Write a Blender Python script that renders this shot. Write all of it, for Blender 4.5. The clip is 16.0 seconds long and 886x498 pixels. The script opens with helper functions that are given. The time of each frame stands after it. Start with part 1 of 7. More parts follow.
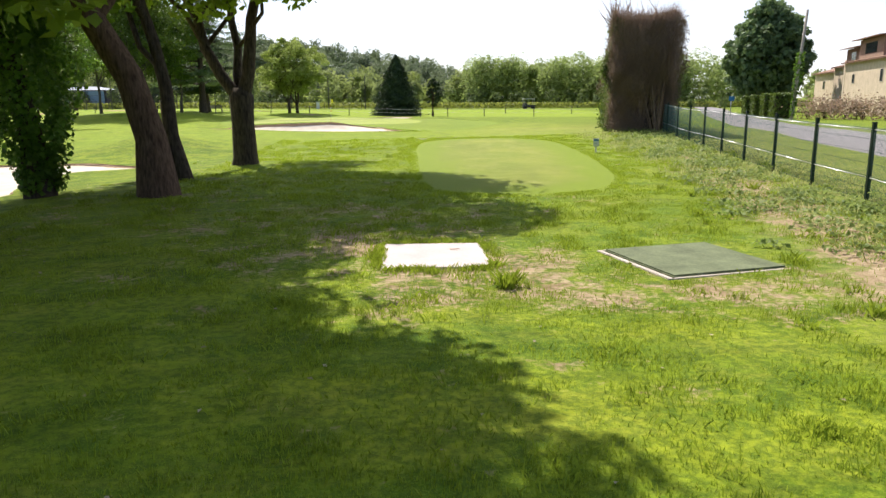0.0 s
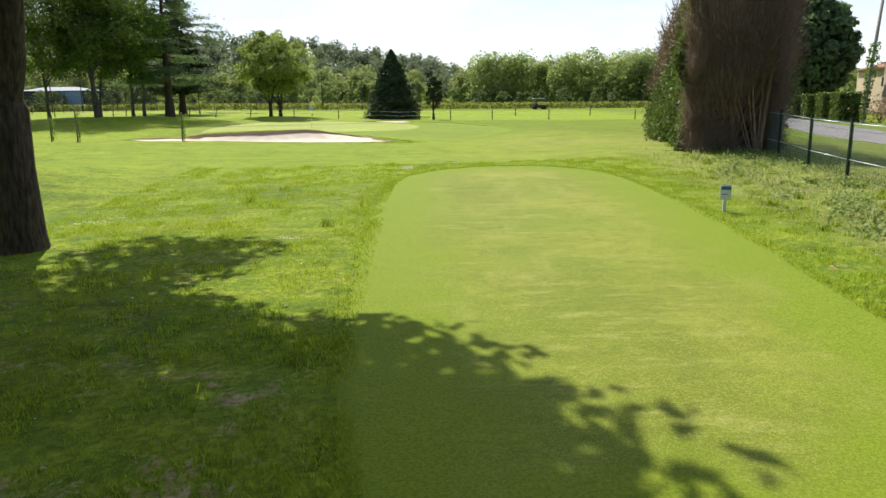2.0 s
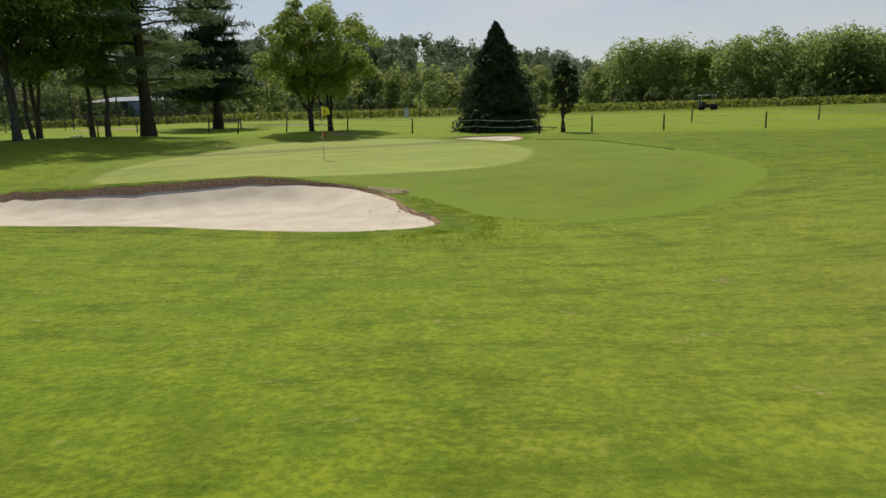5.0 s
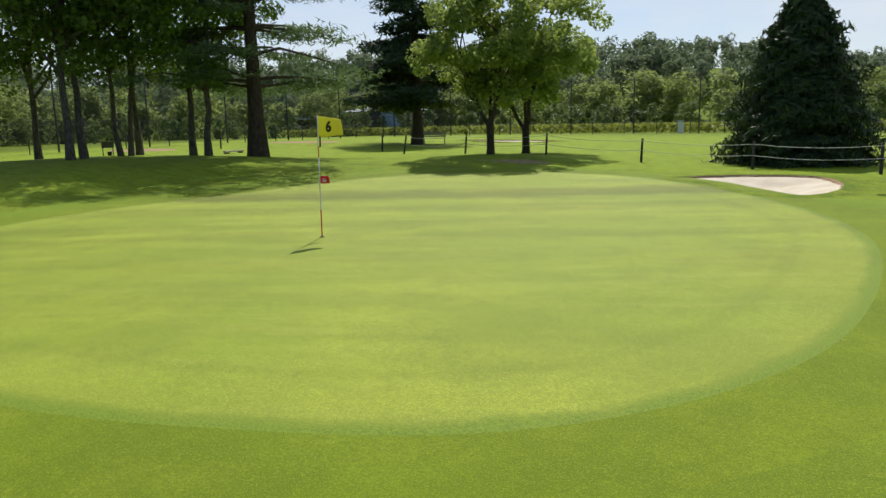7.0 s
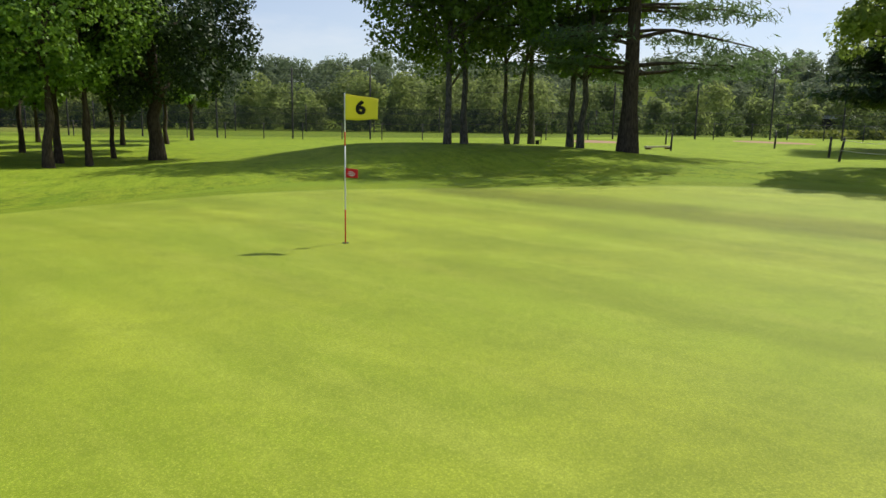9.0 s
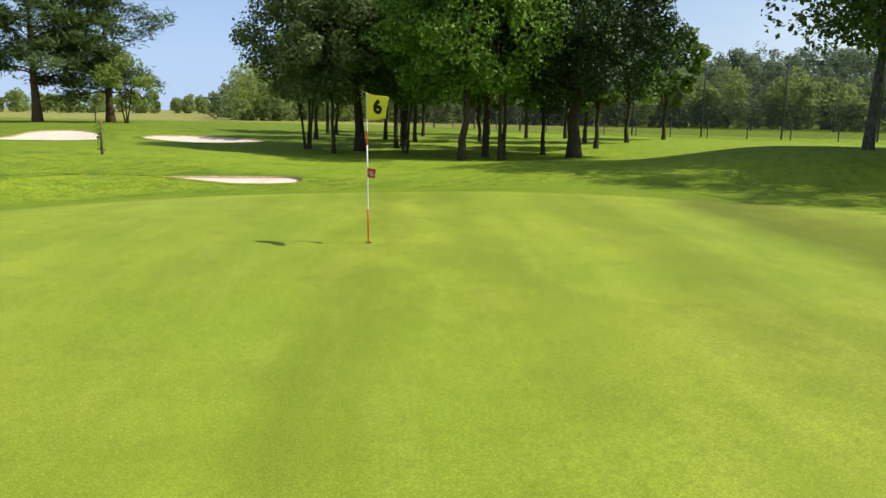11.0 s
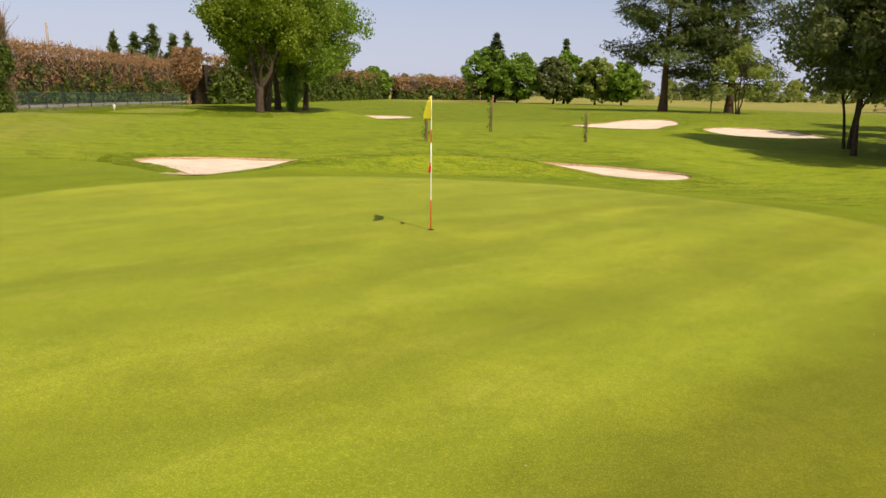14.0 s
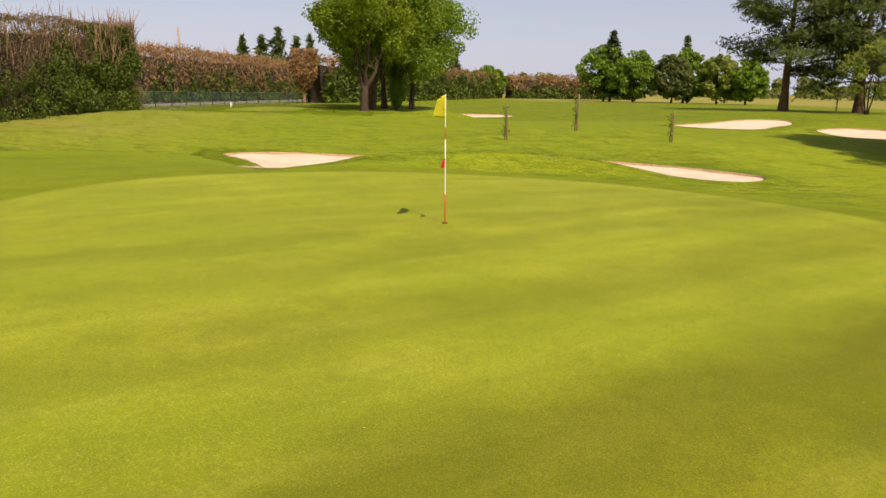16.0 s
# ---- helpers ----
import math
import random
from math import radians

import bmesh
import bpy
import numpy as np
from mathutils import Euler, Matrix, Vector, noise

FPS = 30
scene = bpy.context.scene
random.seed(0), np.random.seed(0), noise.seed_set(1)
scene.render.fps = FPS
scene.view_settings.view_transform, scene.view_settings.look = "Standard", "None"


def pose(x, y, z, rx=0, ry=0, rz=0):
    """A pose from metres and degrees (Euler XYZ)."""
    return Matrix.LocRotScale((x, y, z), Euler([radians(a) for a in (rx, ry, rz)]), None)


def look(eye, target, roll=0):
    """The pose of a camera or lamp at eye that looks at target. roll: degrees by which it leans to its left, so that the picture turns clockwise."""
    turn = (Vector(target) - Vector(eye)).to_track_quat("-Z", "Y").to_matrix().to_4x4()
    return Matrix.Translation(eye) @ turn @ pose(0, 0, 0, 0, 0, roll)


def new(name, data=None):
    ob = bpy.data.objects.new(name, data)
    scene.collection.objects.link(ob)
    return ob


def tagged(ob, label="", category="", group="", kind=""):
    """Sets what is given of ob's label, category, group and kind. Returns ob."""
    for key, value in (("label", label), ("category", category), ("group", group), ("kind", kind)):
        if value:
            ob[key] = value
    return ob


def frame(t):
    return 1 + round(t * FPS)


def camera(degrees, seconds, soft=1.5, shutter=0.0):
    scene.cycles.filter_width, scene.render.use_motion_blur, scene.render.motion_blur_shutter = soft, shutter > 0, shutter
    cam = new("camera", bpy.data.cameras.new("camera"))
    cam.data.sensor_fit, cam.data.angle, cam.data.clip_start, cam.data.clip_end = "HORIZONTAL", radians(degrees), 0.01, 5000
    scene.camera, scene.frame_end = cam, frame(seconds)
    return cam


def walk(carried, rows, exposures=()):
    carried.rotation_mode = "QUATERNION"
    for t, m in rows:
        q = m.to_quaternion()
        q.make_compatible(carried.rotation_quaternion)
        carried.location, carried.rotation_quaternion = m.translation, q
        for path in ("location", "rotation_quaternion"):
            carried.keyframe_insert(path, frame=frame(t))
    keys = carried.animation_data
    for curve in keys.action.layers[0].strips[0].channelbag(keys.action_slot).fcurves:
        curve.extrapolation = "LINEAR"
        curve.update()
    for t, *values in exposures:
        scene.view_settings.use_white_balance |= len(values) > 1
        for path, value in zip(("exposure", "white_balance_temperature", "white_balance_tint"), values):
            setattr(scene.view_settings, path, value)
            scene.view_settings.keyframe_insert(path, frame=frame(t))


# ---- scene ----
PATH = [
    (0, (0.302, -8.025, 2.072), (0.401, -6.069, 1.666), -0.3),
    (0.5, (0.477, -5.8, 2.092), (0.574, -3.844, 1.685), -0.4),
    (1, (0.671, -3.398, 2.14), (0.766, -1.442, 1.734), -0.4),
    (1.5, (0.886, -0.634, 2.179), (0.978, 1.322, 1.773), -0.4),
    (2, (1.096, 2.775, 2.27), (1.182, 4.731, 1.861), -0.5),
    (2.5, (1.349, 6.668, 2.318), (1.421, 8.624, 1.908), -0.5),
    (3, (1.672, 10.976, 2.38), (1.714, 12.933, 1.966), -0.7),
    (3.5, (1.966, 15.929, 2.435), (1.935, 17.886, 2.023), -0.8),
    (3.7, (2.024, 17.965, 2.387), (1.961, 19.921, 1.974), -0.8),
    (5.8, (1.865, 41.265, 2.038), (1.408, 43.177, 1.672), -2.1),
    (6, (1.789, 43.357, 2.049), (1.264, 45.253, 1.691), -1.9),
    (6.5, (1.628, 47.945, 2.029), (0.886, 49.77, 1.682), -1.5),
    (7, (1.631, 51.177, 1.954), (0.638, 52.879, 1.613), -1.3),
    (7.5, (1.871, 53.736, 1.882), (0.633, 55.269, 1.545), -0.6),
    (8, (2.427, 55.702, 1.823), (0.951, 57.01, 1.488), -0.0),
    (8.5, (3.057, 57.591, 1.785), (1.346, 58.571, 1.447), 0.6),
    (9, (3.642, 59.15, 1.767), (1.773, 59.773, 1.422), 0.9),
    (9.5, (4.097, 60.587, 1.76), (2.144, 60.829, 1.406), 1.4),
    (9.7, (4.169, 61.261, 1.723), (2.201, 61.341, 1.371), 1.0),
    (11.8, (0.143, 69.059, 2.042), (-1.365, 67.807, 1.643), 0.9),
    (12, (-0.432, 69.606, 2.08), (-1.846, 68.25, 1.677), 0.8),
    (12.5, (-1.662, 70.655, 2.16), (-2.835, 69.088, 1.753), 1.2),
    (13, (-2.67, 71.422, 2.207), (-3.59, 69.696, 1.792), 1.1),
    (13.5, (-3.396, 71.953, 2.215), (-4.071, 70.118, 1.794), 1.1),
    (14, (-3.956, 72.316, 2.219), (-4.442, 70.423, 1.793), 1.1),
    (14.5, (-4.465, 72.651, 2.234), (-4.808, 70.728, 1.805), 1.0),
    (15, (-4.866, 72.883, 2.253), (-5.148, 70.951, 1.822), 1.0),
    (15.5, (-5.223, 73.019, 2.255), (-5.449, 71.08, 1.822), 1.0),
    (16, (-5.559, 73.059, 2.243), (-5.729, 71.114, 1.809), 1.0),
]
cam = camera(63.0, 16.0)
EXPOSURES = [(0, 0.55, 6600, 15), (1.0, 0.45, 6600, 14), (1.5, 0.43, 6600, 13), (2.5, 0.21, 6750, 9), (3.7, -0.32, 6850, 9), (5.8, -0.59, 6850, 10), (6.5, -0.32, 6600, 9), (7.5, -0.14, 6480, 7),
             (9.5, 0.01, 6500, 10), (12.0, 0.11, 6300, 7), (12.5, 0.12, 6550, 12), (13.5, -0.02, 7550, 20), (14.5, -0.12, 8300, 22), (16.0, -0.07, 8600, 23)]
walk(cam, [(t, look(eye, to, lean)) for t, eye, to, lean in PATH], EXPOSURES)

# ---------------------------------------------------------------- light
SUN_AZ = math.atan2(-0.37, 0.93)      # from +y towards +x
SUN_EL = radians(51.5)
world = bpy.data.worlds.new("world")
scene.world = world
world.use_nodes = True
wn, wl = world.node_tree.nodes, world.node_tree.links
wn.clear()
sky = wn.new("ShaderNodeTexSky")
sky.sky_type = 'NISHITA'
sky.sun_disc = False
sky.sun_elevation = SUN_EL
sky.sun_rotation = SUN_AZ
sky.air_density, sky.dust_density, sky.ozone_density = 1.0, 0.35, 1.6
# thin high cloud veil
tc = wn.new("ShaderNodeTexCoord")
cmap = wn.new("ShaderNodeMapping")
cmap.inputs["Scale"].default_value = (1.6, 1.6, 5.0)
cn = wn.new("ShaderNodeTexNoise")
cn.inputs["Scale"].default_value, cn.inputs["Detail"].default_value, cn.inputs["Roughness"].default_value = 2.2, 6, 0.6
cr = wn.new("ShaderNodeMapRange")
cr.inputs["From Min"].default_value, cr.inputs["From Max"].default_value = 0.42, 0.8
cr.inputs["To Min"].default_value, cr.inputs["To Max"].default_value = 0.42, 0.97
csep = wn.new("ShaderNodeSeparateXYZ")
cside = wn.new("ShaderNodeMapRange")
cside.inputs["From Min"].default_value, cside.inputs["From Max"].default_value = -0.42, 0.25
cside.inputs["To Min"].default_value, cside.inputs["To Max"].default_value = 0.06, 1.0
cmul = wn.new("ShaderNodeMath")
cmul.operation = 'MULTIPLY'
cmix = wn.new("ShaderNodeMixRGB")
cmix.inputs["Color2"].default_value = (8.2, 8.5, 9.0, 1)
bg = wn.new("ShaderNodeBackground")
bg.inputs["Strength"].default_value = 0.108
wo = wn.new("ShaderNodeOutputWorld")
wl.new(tc.outputs["Generated"], cmap.inputs["Vector"])
wl.new(cmap.outputs["Vector"], cn.inputs["Vector"])
wl.new(cn.outputs["Fac"], cr.inputs["Value"])
wl.new(tc.outputs["Generated"], csep.inputs["Vector"])
wl.new(csep.outputs["Y"], cside.inputs["Value"])
wl.new(cr.outputs["Result"], cmul.inputs[0])
wl.new(cside.outputs["Result"], cmul.inputs[1])
wl.new(cmul.outputs["Value"], cmix.inputs["Fac"])
hue = wn.new("ShaderNodeMixRGB")
hue.blend_type = 'MULTIPLY'
hue.inputs["Fac"].default_value = 1.0
hue.inputs["Color2"].default_value = (0.93, 0.97, 1.10, 1)
wl.new(sky.outputs["Color"], hue.inputs["Color1"])
low = wn.new("ShaderNodeMapRange")
low.inputs["From Min"].default_value, low.inputs["From Max"].default_value = 0.0, 0.30
low.inputs["To Min"].default_value, low.inputs["To Max"].default_value = 0.85, 0.0
away = wn.new("ShaderNodeMapRange")
away.inputs["From Min"].default_value, away.inputs["From Max"].default_value = 0.2, -0.5
lowf = wn.new("ShaderNodeMath")
lowf.operation = 'MULTIPLY'
haze = wn.new("ShaderNodeMixRGB")
haze.inputs["Color2"].default_value = (4.1, 5.6, 8.6, 1)
wl.new(csep.outputs["Z"], low.inputs["Value"])
wl.new(csep.outputs["Y"], away.inputs["Value"])
wl.new(low.outputs["Result"], lowf.inputs[0])
wl.new(away.outputs["Result"], lowf.inputs[1])
wl.new(lowf.outputs["Value"], haze.inputs["Fac"])
wl.new(hue.outputs["Color"], haze.inputs["Color1"])
wl.new(haze.outputs["Color"], cmix.inputs["Color1"])
wl.new(cmix.outputs["Color"], bg.inputs["Color"])
wl.new(bg.outputs["Background"], wo.inputs["Surface"])

sun = new("sun", bpy.data.lights.new("sun", 'SUN'))
sun.data.energy, sun.data.angle, sun.data.color = 5.0, radians(0.53), (1.0, 0.95, 0.86)
sd = Vector((math.sin(SUN_AZ) * math.cos(SUN_EL), math.cos(SUN_AZ) * math.cos(SUN_EL), math.sin(SUN_EL)))
sun.matrix_world = look(sd * 100, (0, 0, 0))


# ---------------------------------------------------------------- materials
class Mat:
    """A node material with short ways to add nodes."""

    def __init__(self, name, rough=0.8, metal=0.0, spec=0.3):
        self.m = bpy.data.materials.new(name)
        self.m.use_nodes = True
        self.n, self.l = self.m.node_tree.nodes, self.m.node_tree.links
        self.b = self.n["Principled BSDF"]
        self.b.inputs["Roughness"].default_value = rough
        self.b.inputs["Metallic"].default_value = metal
        self.b.inputs["Specular IOR Level"].default_value = spec
        self.out = self.n["Material Output"]
        self.pos = self.n.new("ShaderNodeNewGeometry")

    def noise(self, scale, detail=4, rough=0.55, stretch=None, obj=False, turn=0):
        t = self.n.new("ShaderNodeTexNoise")
        t.inputs["Scale"].default_value, t.inputs["Detail"].default_value = scale, detail
        t.inputs["Roughness"].default_value = rough
        src = self.pos.outputs["Position"]
        if obj:
            src = self.n.new("ShaderNodeTexCoord").outputs["Object"]
        if stretch:
            mp = self.n.new("ShaderNodeMapping")
            mp.inputs["Scale"].default_value = stretch
            if turn:
                rt = self.n.new("ShaderNodeMapping")
                rt.inputs["Rotation"].default_value = (0, 0, radians(-turn))
                self.l.new(src, rt.inputs["Vector"])
                src = rt.outputs["Vector"]
            self.l.new(src, mp.inputs["Vector"])
            src = mp.outputs["Vector"]
        self.l.new(src, t.inputs["Vector"])
        return t.outputs["Fac"]

    def rng(self, src, a, b, c=0.0, d=1.0):
        r = self.n.new("ShaderNodeMapRange")
        for k, v in zip(("From Min", "From Max", "To Min", "To Max"), (a, b, c, d)):
            r.inputs[k].default_value = v
        self.l.new(src, r.inputs["Value"])
        return r.outputs["Result"]

    def math(self, op, a, b):
        q = self.n.new("ShaderNodeMath")
        q.operation = op
        for i, v in enumerate((a, b)):
            if isinstance(v, (int, float)):
                q.inputs[i].default_value = v
            else:
                self.l.new(v, q.inputs[i])
        return q.outputs[0]

    def mix(self, fac, a, b, mode='MIX'):
        q = self.n.new("ShaderNodeMixRGB")
        q.blend_type = mode
        for k, v in (("Fac", fac), ("Color1", a), ("Color2", b)):
            if isinstance(v, (int, float)):
                q.inputs[k].default_value = v
            elif isinstance(v, tuple):
                q.inputs[k].default_value = (*v, 1)
            else:
                self.l.new(v, q.inputs[k])
        return q.outputs["Color"]

    def attr(self, name):
        a = self.n.new("ShaderNodeAttribute")
        a.attribute_name = name
        s = self.n.new("ShaderNodeSeparateColor")
        self.l.new(a.outputs["Color"], s.inputs["Color"])
        return s.outputs["Red"], s.outputs["Green"], s.outputs["Blue"]

    def island(self):
        return self.pos.outputs["Random Per Island"]

    def rand(self):
        return self.n.new("ShaderNodeObjectInfo").outputs["Random"]

    def color(self, src):
        if isinstance(src, tuple):
            self.b.inputs["Base Color"].default_value = (*src, 1)
        else:
            self.l.new(src, self.b.inputs["Base Color"])
        return self

    def bump(self, src, strength, dist=0.02):
        q = self.n.new("ShaderNodeBump")
        q.inputs["Strength"].default_value, q.inputs["Distance"].default_value = strength, dist
        self.l.new(src, q.inputs["Height"])
        self.l.new(q.outputs["Normal"], self.b.inputs["Normal"])
        return self

    def sheer(self, amount):
        t = self.n.new("ShaderNodeBsdfTransparent")
        mx = self.n.new("ShaderNodeMixShader")
        mx.inputs["Fac"].default_value = amount
        self.l.new(self.b.outputs["BSDF"], mx.inputs[1])
        self.l.new(t.outputs["BSDF"], mx.inputs[2])
        self.l.new(mx.outputs["Shader"], self.out.inputs["Surface"])
        return self

    def translucent(self, src, amount):
        t = self.n.new("ShaderNodeBsdfTranslucent")
        if isinstance(src, tuple):
            t.inputs["Color"].default_value = (*src, 1)
        else:
            self.l.new(src, t.inputs["Color"])
        mx = self.n.new("ShaderNodeMixShader")
        mx.inputs["Fac"].default_value = amount
        self.l.new(self.b.outputs["BSDF"], mx.inputs[1])
        self.l.new(t.outputs["BSDF"], mx.inputs[2])
        self.l.new(mx.outputs["Shader"], self.out.inputs["Surface"])
        return self


def plain(name, col, rough=0.6, metal=0.0, scale=8.0, vary=0.25, bump=0.15, spec=0.3):
    m = Mat(name, rough, metal, spec)
    dark = tuple(c * (1 - vary) for c in col)
    lite = tuple(min(1, c * (1 + vary)) for c in col)
    f = m.mix(0.4, m.noise(scale, 5), m.noise(scale * 9, 3))
    m.color(m.mix(m.rng(f, 0.35, 0.65), dark, lite))
    if bump:
        m.bump(m.noise(scale * 6, 4), bump, 0.01)
    return m.m


def leaf_mat(name, a, b, trans=0.4, tcol=None):
    m = Mat(name, 0.55, 0, 0.25)
    c = m.mix(m.island(), a, b)
    c = m.mix(m.rng(m.noise(0.35, 2), 0.35, 0.7, 0.0, 0.35), c, tuple(v * 0.6 for v in a))
    m.color(c)
    tc_ = tcol or tuple(min(1, v * 1.5) for v in b)
    m.translucent(m.mix(m.island(), tuple(v * 0.7 for v in tc_), tc_), trans)
    return m.m


def woods_mat(name, a, b, c, trans=0.4):
    """Distant foliage whose hue drifts from tree to tree."""
    m = Mat(name, 0.6, 0, 0.2)
    k = m.mix(m.island(), a, b)
    k = m.mix(m.rng(m.noise(0.085, 2, 0.5), 0.40, 0.62), k, c)
    k = m.mix(m.rng(m.noise(0.16, 2, 0.5, (1, 1, 0.3)), 0.48, 0.68, 0, 0.7), k, tuple(v * 0.75 for v in a))
    f = m.noise(1.5, 5, 0.75)
    k = m.mix(m.rng(f, 0.50, 0.36, 0, 0.45), k, tuple(v * 0.5 for v in a))
    k = m.mix(m.rng(m.noise(3.2, 4, 0.75), 0.54, 0.68, 0, 0.6), k, tuple(min(1, v * 1.35) for v in b))
    m.color(k)
    m.translucent(m.mix(0.5, k, tuple(min(1, v * 1.4) for v in b)), trans)
    return m.m


def bark_mat(name, a, b):
    m = Mat(name, 0.9, 0, 0.15)
    f = m.noise(7, 5, 0.65, (3, 3, 0.6))
    m.color(m.mix(m.rng(f, 0.35, 0.68), a, b))
    m.bump(f, 0.7, 0.03)
    return m.m


def turf():
    """Mown and rough grass, bare earth where the zone's green channel says so."""
    m = Mat("turf", 0.9, 0, 0.12)
    rough, bare, pale = m.attr("zone")
    big = m.noise(0.16, 4)
    mid = m.noise(0.9, 5, 0.65)
    fine = m.noise(14, 4, 0.7)
    blades = m.noise(70, 3, 0.75)
    c = m.mix(m.rng(big, 0.35, 0.65), (0.142, 0.225, 0.009), (0.226, 0.300, 0.014))
    c = m.mix(m.rng(mid, 0.45, 0.63, 0, 0.75), c, (0.292, 0.340, 0.018))
    c = m.mix(m.rng(m.noise(0.45, 4, 0.6, (0.45, 1.5, 1)), 0.48, 0.62, 0, 0.75), c, (0.089, 0.170, 0.006))
    c = m.mix(m.rng(m.noise(0.20, 5, 0.6, (1, 2.4, 1)), 0.46, 0.60, 0, 0.60), c, (0.295, 0.335, 0.018))
    c = m.mix(m.rng(m.noise(0.55, 5, 0.7, (0.5, 2.2, 1)), 0.52, 0.64, 0, 0.70), c, (0.080, 0.152, 0.006))
    c = m.mix(m.rng(m.noise(2.1, 5, 0.75), 0.48, 0.60, 0, 0.82), c, (0.066, 0.138, 0.006))
    c = m.mix(m.rng(m.noise(1.1, 6, 0.8, (0.7, 1.6, 1)), 0.50, 0.60, 0, 0.55), c, (0.255, 0.270, 0.030))
    c = m.mix(m.rng(m.noise(4.4, 5, 0.75), 0.51, 0.64, 0, 0.60), c, (0.270, 0.335, 0.022))
    c = m.mix(m.rng(fine, 0.42, 0.58, 0, 0.65), c, (0.050, 0.098, 0.007))
    c = m.mix(m.rng(blades, 0.50, 0.68, 0, 0.6), c, (0.250, 0.335, 0.028))
    c = m.mix(m.math('MULTIPLY', rough, m.rng(m.noise(2.3, 5, 0.7), 0.3, 0.6, 0.15, 1.0)), c, m.mix(m.rng(m.noise(7, 4, 0.7), 0.4, 0.6), (0.089, 0.145, 0.022), (0.294, 0.290, 0.090)))
    c = m.mix(m.math('MULTIPLY', pale, 0.7), c, m.mix(m.rng(fine, 0.4, 0.6), (0.315, 0.400, 0.030), (0.220, 0.320, 0.018)))
    dry = m.attr("field")[0]
    c = m.mix(m.math('MULTIPLY', dry, m.rng(m.noise(0.09, 5, 0.65), 0.35, 0.6, 0.25, 1.0)), c, (0.330, 0.290, 0.095))
    # clumps and mowing streaks that run through every kind of turf
    c = m.mix(m.rng(m.noise(1.5, 6, 0.8, (0.6, 1.7, 1)), 0.49, 0.62, 0, 0.62), c, (0.50, 0.56, 0.40), 'MULTIPLY')
    c = m.mix(m.rng(m.noise(0.62, 6, 0.75, (1.8, 0.5, 1), turn=20), 0.50, 0.62, 0, 0.45), c, (0.60, 0.62, 0.50), 'MULTIPLY')
    soil = m.mix(m.rng(m.noise(6, 5, 0.7), 0.35, 0.65), (0.190, 0.130, 0.066), (0.450, 0.350, 0.215))
    f = m.math('MULTIPLY', bare, 1.0)
    f = m.math('ADD', f, m.rng(m.noise(1.6, 6, 0.7), 0.25, 0.75, -0.62, 0.5))
    f = m.math('SUBTRACT', f, m.rng(fine, 0.3, 0.7, 0.0, 0.55))
    c = m.mix(m.rng(f, 0.0, 0.3), c, soil)
    m.color(c)
    h = m.mix(0.5, fine, blades)
    m.bump(h, 0.6, 0.03)
    return m.m


